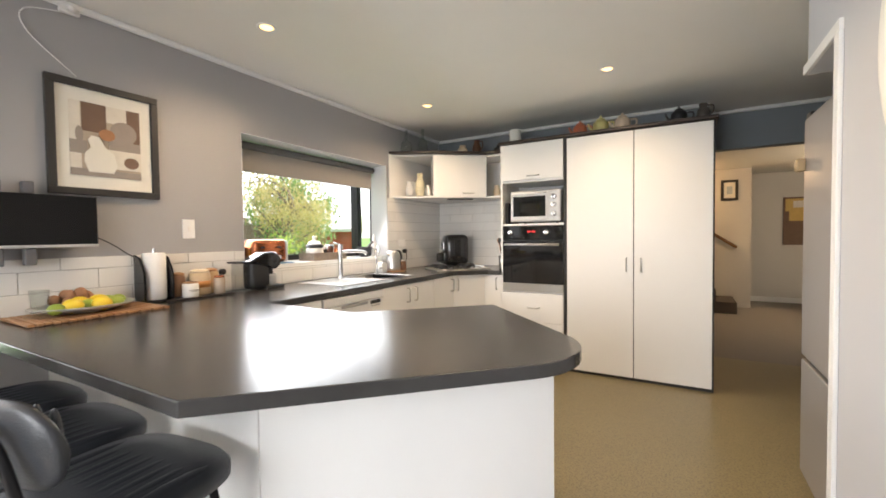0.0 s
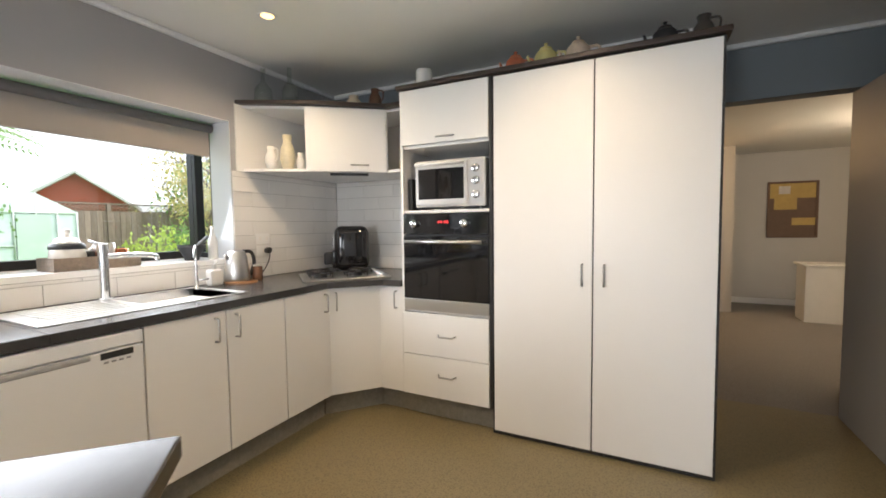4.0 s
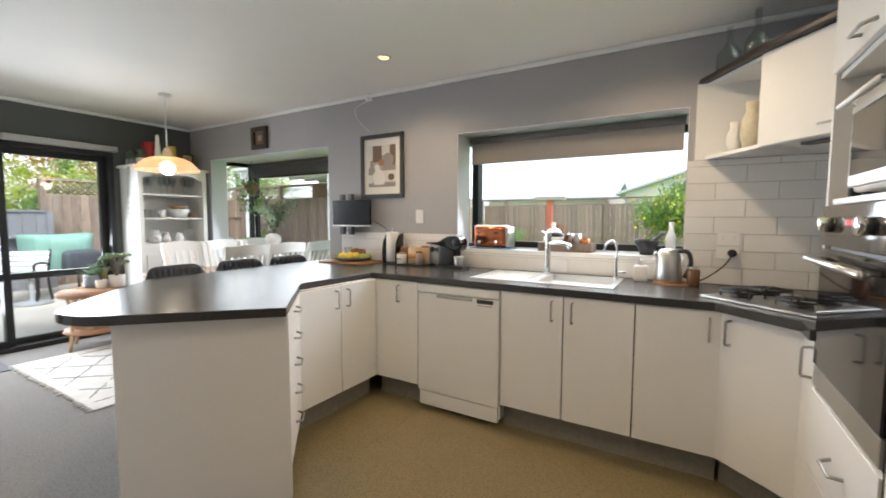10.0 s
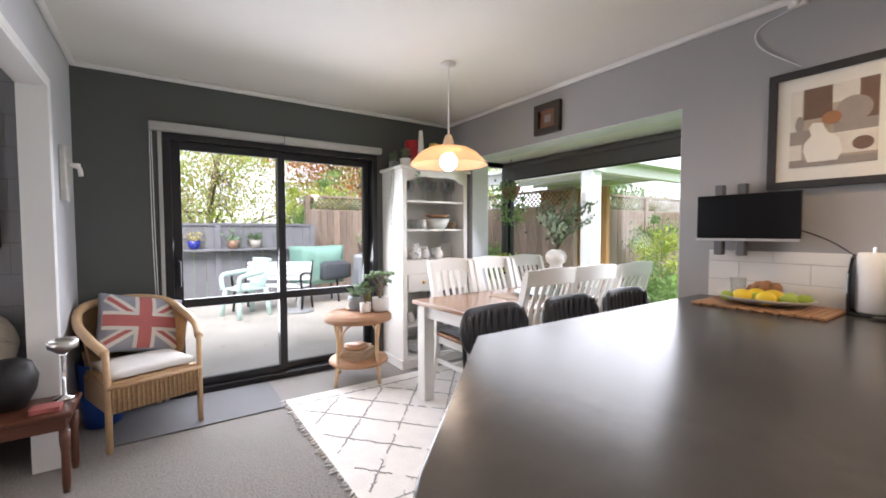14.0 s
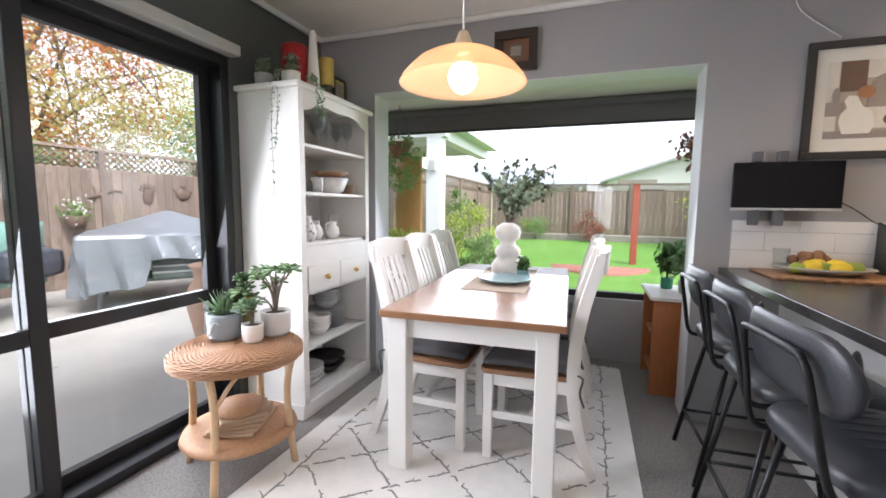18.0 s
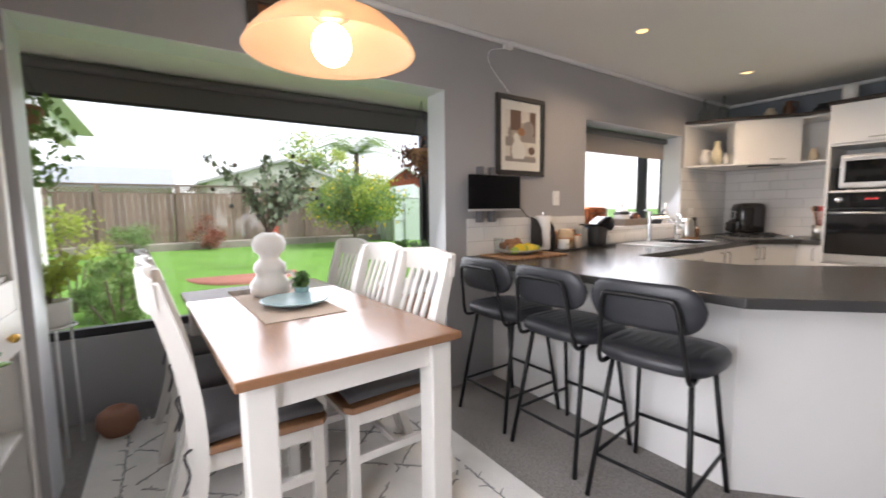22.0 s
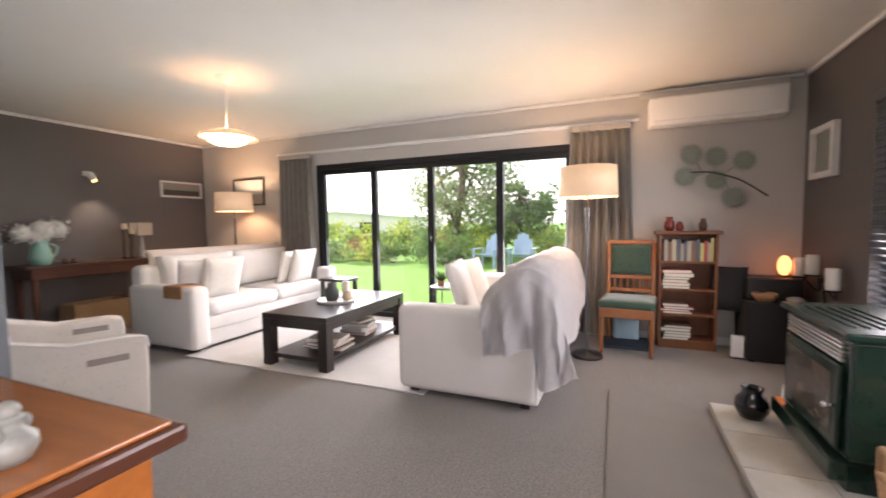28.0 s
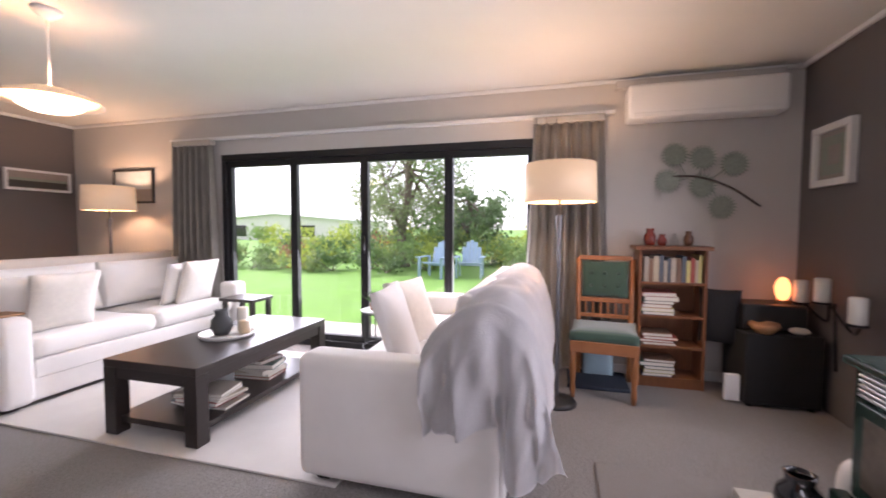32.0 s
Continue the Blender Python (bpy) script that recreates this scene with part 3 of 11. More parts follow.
skirting([(XP - 0.015, JAMB, 0, XP, 2.25, 0.075), (XP + 0.1, JAMB, 0, XP + 0.115, 2.19, 0.075), (XE - 0.015, YS, 0, XE, 0.15, 0.075), (XE - 0.015, 3.55, 0, XE, YN, 0.075), (1.0, 9.685, 0, 4.1, 9.7, 0.09)])
# white jamb linings of the lounge opening and the refrigerator alcove
setting("trim_opening", boxes([(XP - 0.012, JAMB - 0.012, 0, XP + 0.112, JAMB + 0.002, 2.03), (XP - 0.012, -0.962, 0, XP + 0.112, -0.948, 2.03), (XP - 0.012, -0.95, 2.016, XP + 0.112, JAMB - 0.01, 2.032),
                               (XP - 0.014, JAMB + 0.002, 0, XP - 0.0, JAMB + 0.045, 2.07), (XP - 0.014, -1.0, 0, XP - 0.0, -0.962, 2.07), (XP - 0.014, -0.962, 2.032, XP - 0.0, JAMB + 0.002, 2.07)], 0.003), trim_white, "white architrave round the lounge opening")
setting("trim_alcove", boxes([(XP - 0.014, 2.25, 0.0, XP, 2.29, 1.9), (XP - 0.014, 2.25, 1.9, XP, 2.71, 1.94), (XP - 0.014, 2.29, 0, XP + 0.1, 2.302, 1.898)], 0.003), trim_white, "white trim at the refrigerator alcove")


def window(name, axis, at, a0, a1, z0, z1, splits, rails=(), w=0.05, d=0.06, label=""):
    """A black aluminium window in a plane: frame bars, then panes."""
    win = thing(name, *((at, (a0 + a1) / 2, z0) if axis == "x" else ((a0 + a1) / 2, at, z0)), label, "window", "", "structure")

    def bar(p0, p1, q0, q1, dd=d):
        return box(at - dd / 2, p0, q0, at + dd / 2, p1, q1, 0.004) if axis == "x" else box(p0, at - dd / 2, q0, p1, at + dd / 2, q1, 0.004)

    edges = [a0, *splits, a1]
    part("window_frame", join(bar(a0, a1, z0, z0 + w), bar(a0, a1, z1 - w, z1), bar(a0, a0 + w, z0 + w, z1 - w), bar(a1 - w, a1, z0 + w, z1 - w)), black_alu, win)
    for s in splits:
        part("mullion", bar(s - w / 2, s + w / 2, z0 + w, z1 - w, d * 0.9), black_alu, win)
    for i, (p, q) in enumerate(zip(edges, edges[1:])):
        for r in rails:
            part("rail", bar(p + w / 2, q - w / 2, r - w / 2, r + w / 2, d * 0.8), black_alu, win)
        pane = part("pane", bar(p + 0.01, q - 0.01, z0 + 0.01, z1 - 0.01, 0.006), pane_glass, win)
        pane.visible_shadow = False
    return win


KX = -2.55
window("window_kitchen", "x", KX, 2.12, 3.84, KWIN[2], 1.95, (), label="black aluminium kitchen box window over the sink")
window("window_kitchen_side", "y", 2.14, KX + 0.03, XW - WT - 0.005, KWIN[2], 1.95, (), w=0.035, label="narrow side pane of the kitchen window")
window("window_kitchen_side", "y", 3.82, KX + 0.03, XW - WT - 0.005, KWIN[2], 1.95, (), w=0.035, label="narrow side pane of the kitchen window")
setting("window_sill", boxes([(KX - 0.03, 2.10, 1.0, XW - WT, 3.86, KWIN[2]), (XW - WT, KWIN[0], 1.02, XW + 0.004, KWIN[1], KWIN[2] + 0.004)]), trim_white, "white sill shelf of the kitchen window")
setting("window_head", box(KX - 0.03, 2.10, 1.95, XW - WT, 3.86, 2.0), trim_white, "white head board of the kitchen window")
window("window_bay", "x", BX - 0.05, -1.7, 1.16, 0.5, 2.06, (), label="wide black aluminium bay window to the garden")
window("window_bay_side", "y", 1.16, BX, XW - WT, 0.5, 2.06, (), label="narrow side window of the bay")
window("window_bay_side", "y", -1.70, BX, XW - WT, 0.5, 2.06, (), label="narrow side window of the bay")
window("window_lounge_small", "y", YS - 0.12, *W1, 0.5, 1.95, (), label="black framed lounge window behind a slatted blind")
window("window_lounge_tall", "y", YS - 0.12, *W2, 0.3, 1.93, (), label="tall black framed lounge window behind a slatted blind")

# dining sliding door
sd = thing("door_sliding", -0.39, YS - 0.08, 0, "black aluminium sliding glass door to the patio", "sliding door", "", "structure")
part("door_frame", boxes([(SLIDE[0], YS - 0.16, 0, SLIDE[1], YS - 0.0, 0.05), (SLIDE[0], YS - 0.16, 1.95, SLIDE[1], YS, 2.0), (SLIDE[0], YS - 0.16, 0.05, SLIDE[0] + 0.05, YS, 1.95), (SLIDE[1] - 0.05, YS - 0.16, 0.05, SLIDE[1], YS, 1.95)], 0.004), black_alu, sd)
for x0, x1, yy in ((-0.40, 0.42, YS - 0.06), (-1.2, -0.34, YS - 0.11)):
    part("sash", boxes([(x0, yy - 0.02, 0.05, x0 + 0.06, yy + 0.02, 1.95), (x1 - 0.06, yy - 0.02, 0.05, x1, yy + 0.02, 1.95), (x0 + 0.06, yy - 0.02, 0.05, x1 - 0.06, yy + 0.02, 0.11), (x0 + 0.06, yy - 0.02, 1.89, x1 - 0.06, yy + 0.02, 1.95), (x0 + 0.06, yy - 0.018, 0.68, x1 - 0.06, yy + 0.018, 0.745)], 0.003), black_alu, sd)
    pane = part("pane", box(x0 + 0.05, yy - 0.003, 0.1, x1 - 0.05, yy + 0.003, 1.9), pane_glass, sd)
    pane.visible_shadow = False
part("door_handle", tube(spline([(0.385, YS - 0.035, 0.86), (0.385, YS + 0.015, 0.87), (0.385, YS + 0.02, 0.95), (0.385, YS + 0.015, 1.03), (0.385, YS - 0.035, 1.04)], 5), 0.011), black_alu, sd)

# lounge glazed doors
gd = thing("door_garden", XE, 1.85, 0, "black aluminium glazed garden doors with four panels", "glass doors", "", "structure")
GX = XE + 0.06
part("door_frame", boxes([(GX - 0.06, 0.19, 0, GX + 0.06, 3.5, 0.06), (GX - 0.06, 0.19, 1.9, GX + 0.06, 3.5, 1.97), (GX - 0.06, 0.19, 0.06, GX + 0.06, 0.25, 1.9), (GX - 0.06, 3.44, 0.06, GX + 0.06, 3.5, 1.9)], 0.004), black_alu, gd)
for y0, y1 in ((0.25, 1.0), (1.0, 1.85), (1.85, 2.64), (2.64, 3.44)):
    w = 0.04
    part("sash", boxes([(GX - 0.03, y0, 0.06, GX + 0.03, y0 + w, 1.9), (GX - 0.03, y1 - w, 0.06, GX + 0.03, y1, 1.9), (GX - 0.03, y0 + w, 0.06, GX + 0.03, y1 - w, 0.12), (GX - 0.03, y0 + w, 1.84, GX + 0.03, y1 - w, 1.9)], 0.003), black_alu, gd)
    pane = part("pane", box(GX - 0.003, y0 + w - 0.01, 0.11, GX + 0.003, y1 - w + 0.01, 1.85), pane_glass, gd)
    pane.visible_shadow = False
part("door_handle", boxes([(GX - 0.06, 1.84, 0.95, GX - 0.03, 1.865, 1.12)], 0.005), black_alu, gd)

# ---------------------------------------------------------------- kitchen


def slab(p0, p1, z0, z1, d0, d1, bev=0.0):
    """A block along a plan line, from d0 to d1 outward of it (to the right of p0 -> p1)."""
    a, b = Vector(p0), Vector(p1)
    d = (b - a).normalized()
    o = Vector((d.y, -d.x))
    poly = [a + o * d0, b + o * d0, b + o * d1, a + o * d1]
    return prism([(v.x, v.y) for v in poly], z0, z1, bev)


def along(p0, p1, s, d=0.0):
    a, b = Vector(p0), Vector(p1)
    u = (b - a).normalized()
    v = a + u * s + Vector((u.y, -u.x)) * d
    return v.x, v.y


handle_metal = M("satin_nickel", (0.42, 0.41, 0.39), 0.34, 0.9, var=0.02)


def handle(p0, p1, s, z, tall, parent, mat=None):
    """A satin D handle on a front: tall is upright, else it lies level."""
    d = 0.02
    if tall:
        pts = [(*along(p0, p1, s, d - 0.002), z - 0.056), (*along(p0, p1, s, d + 0.026), z - 0.054), (*along(p0, p1, s, d + 0.03), z - 0.048), (*along(p0, p1, s, d + 0.03), z + 0.048), (*along(p0, p1, s, d + 0.026), z + 0.054), (*along(p0, p1, s, d - 0.002), z + 0.056)]
    else:
        pts = [(*along(p0, p1, s - 0.06, d - 0.002), z), (*along(p0, p1, s - 0.045, d + 0.028), z - 0.006), (*along(p0, p1, s + 0.045, d + 0.028), z - 0.006), (*along(p0, p1, s + 0.06, d - 0.002), z)]
    return part("handle", tube(pts, 0.0055, 6), mat or handle_metal, parent, "satin metal handle")


def cabinet(label, p0, p1, z0, z1, depth, fronts, category="cabinet", group="fitted kitchen cabinets", kick=True):
    """A cabinet unit: body, kick board, fronts with handles. fronts: (from, to, z0, z1, handle at, handle height, tall)."""
    cx, cy = along(p0, p1, (Vector(p1) - Vector(p0)).length / 2, -depth / 2)
    cab = thing("kitchen_cabinet", cx, cy, 0 if kick else z0, label, category, group)
    part("body", slab(p0, p1, z0, z1, -depth, -0.004), gap_dark if not kick else cab_white, cab)
    part("front_gap", slab(along(p0, p1, 0.001), along(p0, p1, (Vector(p1) - Vector(p0)).length - 0.001), z0 + 0.001, z1 - 0.001, -0.004, 0.0), gap_dark, cab)
    if kick:
        part("kick_board", slab(p0, p1, 0, z0, -depth, -0.055), kick_vinyl, cab, "dark speckled kick board")
    for s0, s1, f0, f1, hs, hz, tall in fronts:
        door = part("drawer_front" if not tall else "door", slab(along(p0, p1, s0 + 0.0035), along(p0, p1, s1 - 0.0035), f0 + 0.003, f1 - 0.003, 0.0, 0.018, 0.0015), cab_white, cab)
        if hz:
            handle(p0, p1, hs, hz, tall, door)
    return cab


FX = -1.43
ZB, ZT = 0.15, 0.86
for y0, y1, hs in ((1.87, 2.245, 0.22), ):
    cabinet("white base cabinet with one door beside the dishwasher", (FX, y0), (FX, y1), ZB, ZT, 0.62, [(0, y1 - y0, ZB, ZT, hs, 0.77, True)])
for y0, y1, hs in ((2.845, 3.215, 0.31), (3.215, 3.578, 0.05), (3.578, 3.95, 0.32)):
    cabinet("white base cabinet with one door under the sink bench", (FX, y0), (FX, y1), ZB, ZT, 0.62, [(0, y1 - y0, ZB, ZT, hs, 0.77, True)])
pA, pB, pC = (FX, 3.95), (-1.2, 4.215), (-1.012, 4.215)
ln = (Vector(pB) - Vector(pA)).length
corner = thing("corner_cabinet", -1.6, 4.4, 0, "white angled corner base cabinet under the gas hob", "cabinet", "fitted kitchen cabinets")
part("body", prism([(FX - 0.003, 3.952), (-1.203, 4.218), (-1.014, 4.218), (-1.014, 4.815), (-2.075, 4.815), (-2.075, 3.952)], ZB, ZT), gap_dark, corner)
part("kick_board", prism([(FX - 0.06, 3.97), (-1.23, 4.272), (-1.014, 4.272), (-1.014, 4.8), (-2.07, 4.8), (-2.07, 3.97)], 0, ZB), kick_vinyl, corner, "dark speckled kick board")
dr = part("door", slab(along(pA, pB, 0.003), along(pA, pB, ln - 0.003), ZB + 0.003, ZT - 0.003, 0, 0.018, 0.0015), cab_white, corner)
handle(pA, pB, 0.05, 0.77, True, dr)
dr = part("door", slab(along(pB, pC, 0.003), along(pB, pC, 0.185), ZB + 0.003, ZT - 0.003, 0, 0.018, 0.0015), cab_white, corner)
handle(pB, pC, 0.14, 0.77, True, dr)

# peninsula units: the line runs from the diagonal end back to the window wall
cabinet("white peninsula cabinet with one door", (-1.06, 1.87), (-1.41, 1.87), ZB, ZT, 0.6, [(0, 0.35, ZB, ZT, 0.05, 0.77, True)])
cabinet("white peninsula cabinet with one door", (-0.72, 1.87), (-1.06, 1.87), ZB, ZT, 0.6, [(0, 0.34, ZB, ZT, 0.29, 0.77, True)])
q0, q1 = (-0.33, 2.26), (-0.72, 1.87)
qn = (Vector(q1) - Vector(q0)).length
zs = [ZB, 0.30, 0.45, 0.59, 0.725, ZT]
cabinet("white angled bank of five peninsula drawers", q0, q1, ZB, ZT, 0.45, [(0.0, qn, a, b, qn / 2, (a + b) / 2 + 0.03, False) for a, b in zip(zs, zs[1:])])
pen = thing("peninsula_panel", -0.2, 1.5, 0, "plain white breakfast-bar panels down to the carpet", "panel")
part("back_panel", box(XW + 0.002, 1.155, 0, -0.53, 1.18, 0.86), cab_white, pen)
part("bar_panel", slab((-0.53, 1.16), (0.142, 1.803), 0, 0.86, -0.02, 0.0), cab_white, pen)
part("end_panel", slab((0.142, 1.803), (-0.335, 2.28), 0, 0.86, -0.02, 0.0), cab_white, pen)

# worktop with a rounded bar end


def arc(cx, cy, r, a0, a1, n=10):
    return [(cx + r * math.cos(radians(a0 + (a1 - a0) * i / n)), cy + r * math.sin(radians(a0 + (a1 - a0) * i / n))) for i in range(n + 1)]


worktop = thing("worktop", -1.0, 1.4, 0.86, "dark grey laminate worktop and breakfast bar with a rounded end", "worktop")
rc = 0.26
ccx = 0.366 - rc * math.sqrt(2)
outline = [(XW, 0.865), (-0.412, 0.879), *arc(ccx, 1.656, rc, -45, 45), (-0.295, 2.317), (-0.784, 1.835), (-1.40, 1.845), (-1.40, 2.55), (XW, 2.55)]
part("bar_top", prism(outline, 0.86, 0.90, 0.004), laminate, worktop)
for b in ((XW, 2.55, -2.0, 3.48), (-1.56, 2.55, -1.40, 3.48), (-2.0, 2.55, -1.56, 2.98), (-2.0, 3.42, -1.56, 3.48)):
    part("sink_surround", box(b[0], b[1], 0.86, b[2], b[3], 0.8995), laminate, worktop)
part("corner_top", prism([(XW, 3.48), (-1.40, 3.48), (-1.40, 3.915), (-1.15, 4.175), (-1.014, 4.175), (-1.014, 4.82), (XW, 4.82)], 0.86, 0.8995), laminate, worktop)

# sink
sink = thing("kitchen_sink", -1.78, 3.0, 0.9, "stainless steel sink with a ribbed drainer", "sink")
part("rim", boxes([(-2.01, 2.57, 0.899, -1.545, 2.62, 0.905), (-2.01, 3.42, 0.899, -1.545, 3.45, 0.905), (-2.01, 2.62, 0.899, -1.985, 3.42, 0.905), (-1.565, 2.62, 0.899, -1.545, 3.42, 0.905), (-1.985, 2.955, 0.899, -1.565, 3.0, 0.905)], 0.002), steel, sink)
part("bowl", boxes([(-1.98, 3.0, 0.74, -1.57, 3.42, 0.745), (-1.985, 3.0, 0.74, -1.98, 3.42, 0.9), (-1.57, 3.0, 0.74, -1.565, 3.42, 0.9), (-1.98, 2.995, 0.74, -1.57, 3.0, 0.9), (-1.98, 3.42, 0.74, -1.57, 3.425, 0.9)]), steel, sink)
drn = part("drainer", box(-1.985, 2.62, 0.896, -1.565, 2.955, 0.9015), steel, sink)
for i in range(8):
    part("rib", box(-1.95 + 0.05 * i, 2.64, 0.9015, -1.935 + 0.05 * i, 2.945, 0.9055, 0.002), steel, drn)
part("plug", cyl(-1.78, 3.2, 0.745, 0.04, 0.006), chrome, sink)


def mixer(x, y, r, h, reach, label, arched):
    tap = thing("tap", x, y, 0.905, label, "tap")
    part("body", join(cyl(x, y, 0.9, r * 1.5, 0.02), cyl(x, y, 0.91, r, h)), chrome, tap)
    if arched:
        part("spout", tube(spline([(x, y, 0.9 + h), (x, y, 0.98 + h), (x + 0.03, y - 0.02, 1.02 + h), (x + 0.07, y - 0.05, 1.0 + h), (x + 0.08, y - 0.06, 0.96 + h)], 6), 0.007), chrome, tap)
        part("lever", tube([(x, y, 0.95), (x + 0.02, y + 0.06, 0.955)], 0.006), chrome, tap)
    else:
        part("spout", tube(spline([(x, y, 1.12), (x + 0.06, y + 0.1, 1.125), (x + 0.12, y + reach, 1.115), (x + 0.125, y + reach + 0.005, 1.09)], 5), 0.013), chrome, tap)
        part("lever", join(cyl(x, y, 0.9 + h, r * 1.1, 0.035), tube([(x, y, 0.93 + h), (x - 0.02, y - 0.05, 0.95 + h)], 0.006)), chrome, tap)


mixer(-1.95, 2.965, 0.021, 0.25, 0.17, "tall chrome sink mixer tap", False)
mixer(-1.93, 3.41, 0.011, 0.13, 0, "slim chrome filter water tap", True)

# dishwasher
dw = thing("dishwasher", FX - 0.3, 2.545, 0, "white freestanding dishwasher under the worktop", "dishwasher")
part("body", box(-2.0, 2.25, 0.05, FX - 0.0, 2.84, 0.85), appliance_white, dw)
part("door", box(FX, 2.252, 0.13, FX + 0.028, 2.838, 0.795, 0.006), appliance_white, dw)
cp = part("control_panel", box(FX, 2.252, 0.8, FX + 0.03, 2.838, 0.853, 0.006), appliance_white, dw)
part("door_grip", box(FX + 0.012, 2.40, 0.772, FX + 0.034, 2.66, 0.793, 0.006), M("grip_grey", (0.35, 0.35, 0.35), 0.4), dw)
part("display", box(FX + 0.028, 2.69, 0.765, FX + 0.032, 2.80, 0.79, 0.002), matt_black, dw)
for i in range(4):
    part("button", box(FX + 0.028, 2.70 + 0.025 * i, 0.748, FX + 0.033, 2.715 + 0.025 * i, 0.756, 0.002), M("button_grey", (0.3, 0.3, 0.3), 0.4), dw)
part("plinth", box(FX - 0.01, 2.26, 0.03, FX + 0.02, 2.83, 0.125, 0.004), appliance_white, dw)
for yy in (2.29, 2.8):
    part("foot", cyl(FX - 0.05, yy, 0, 0.02, 0.05), matt_black, dw)

# tall oven tower and pantry
YF = 4.206
tower = thing("oven_tower", -0.7, 4.5, 0, "tall white oven cabinet with niche and drawers", "cabinet", "fitted kitchen cabinets")
part("side_panel", box(-1.012, YF - 0.012, 0.15, -0.994, 4.815, 2.11), cab_white, tower)
part("side_panel", box(-0.408, YF - 0.012, 0.15, -0.392, 4.815, 2.11), gap_dark, tower)
part("back_panel", box(-0.994, 4.7, 0.15, -0.408, 4.815, 2.11), cab_white, tower)
for zz in (1.335, 1.745, 0.70, 0.15):
    part("shelf", box(-0.994, YF, zz, -0.408, 4.7, zz + 0.018), cab_white, tower)
part("kick_board", box(-1.012, YF + 0.055, 0, -0.392, 4.8, 0.15), kick_vinyl, tower)
a0, a1 = (-1.01, YF), (-0.41, YF)
for f0, f1, hz in ((1.765, 2.105, 1.80), (0.425, 0.695, 0.565), (0.155, 0.42, 0.31)):
    d = part("door" if hz > 1 else "drawer_front", box(-1.008, YF - 0.018, f0, -0.412, YF, f1, 0.0015), cab_white, tower)
    handle((-1.01, YF), (-0.41, YF), 0.32, hz, False, d)
pantry = thing("pantry_cupboard", 0.17, 4.5, 0, "tall white two-door pantry cupboard edged in black", "cupboard", "fitted kitchen cabinets")
part("body", box(-0.39, YF, 0.0, 0.735, 4.815, 2.11), gap_dark, pantry)
for x0, x1, hx in ((-0.378, 0.165, 0.115), (0.172, 0.722, 0.225)):
    d = part("door", box(x0, YF - 0.018, 0.03, x1, YF, 2.10, 0.0015), cab_white, pantry)
    handle((x0, YF), (x1, YF), hx - x0, 0.985, True, d)
crown = [(-1.03, YF - 0.04), (0.755, YF - 0.04), (0.755, 4.81), (-1.03, 4.81)]
part("cornice", prism(crown, 2.112, 2.14, 0.006), cornice_wood, pantry, "dark stained cornice board")

# oven
oven = thing("wall_oven", -0.7, 4.3, 0.72, "black glass built-in wall oven", "oven")
part("body", box(-0.99, YF, 0.722, -0.412, 4.68, 1.33), matt_black, oven)
part("door", box(-0.992, YF - 0.022, 0.79, -0.41, YF, 1.19, 0.003), gloss_black, oven)
part("control_panel", box(-0.992, YF - 0.022, 1.2, -0.41, YF, 1.33, 0.003), gloss_black, oven)
part("trim_strip", box(-0.992, YF - 0.02, 0.715, -0.41, YF, 0.785, 0.003), steel, oven, "brushed steel strip")
part("door_handle", join(tube([(-0.96, YF - 0.065, 1.155), (-0.44, YF - 0.065, 1.155)], 0.011), tube([(-0.92, YF - 0.02, 1.155), (-0.92, YF - 0.065, 1.155)], 0.007), tube([(-0.48, YF - 0.02, 1.155), (-0.48, YF - 0.065, 1.155)], 0.007)), steel, oven)
for kx in (-0.905, -0.56):
    part("knob", turned(cyl(0, 0, 0, 0.025, 0.03, bev=0.004), pose(kx, YF - 0.022, 1.268, 90)), chrome, oven)
part("display", boxes([(-0.742 + 0.018 * k + 0.006 * (k > 1), YF - 0.0245, 1.268, -0.73 + 0.018 * k + 0.006 * (k > 1), YF - 0.022, 1.285) for k in range(4)]), M("red_clock", (0.5, 0.02, 0.02), 0.4, emit=0.35), oven)

# toaster oven in the niche
oven_steel = M("pale_silver_enamel", (0.6, 0.6, 0.6), 0.32, 0.35, var=0.02)
tov = thing("toaster_oven", -0.68, 4.405, 1.353, "silver countertop toaster oven with a glass door", "toaster oven")
part("body", box(-0.93, 4.235, 1.37, -0.445, 4.625, 1.665, 0.012), oven_steel, tov)
part("door", box(-0.915, 4.220, 1.385, -0.56, 4.235, 1.65, 0.004), oven_steel, tov)
part("window", box(-0.895, 4.217, 1.42, -0.58, 4.221, 1.61, 0.002), gloss_black, tov)
part("door_handle", join(tube([(-0.9, 4.185, 1.635), (-0.575, 4.185, 1.635)], 0.009), box(-0.9, 4.185, 1.63, -0.885, 4.223, 1.64), box(-0.59, 4.185, 1.63, -0.575, 4.223, 1.64)), appliance_white, tov)
for zz in (1.6, 1.525, 1.44):
    part("knob", join(turned(cyl(0, 0, 0, 0.025, 0.022, bev=0.004), pose(-0.505, 4.235, zz, 90)), box(-0.509, 4.205, zz - 0.02, -0.501, 4.215, zz + 0.02)), chrome, tov)
for xx, yy in ((-0.9, 4.265), (-0.48, 4.265), (-0.9, 4.585), (-0.48, 4.585)):
    part("foot", cyl(xx, yy, 1.353, 0.014, 0.018), matt_black, tov)
solid("baking_tray", box(-0.985, 4.24, 1.353, -0.955, 4.55, 1.56, 0.004), matt_black, "black baking tray stood on edge beside the toaster oven", "tray")

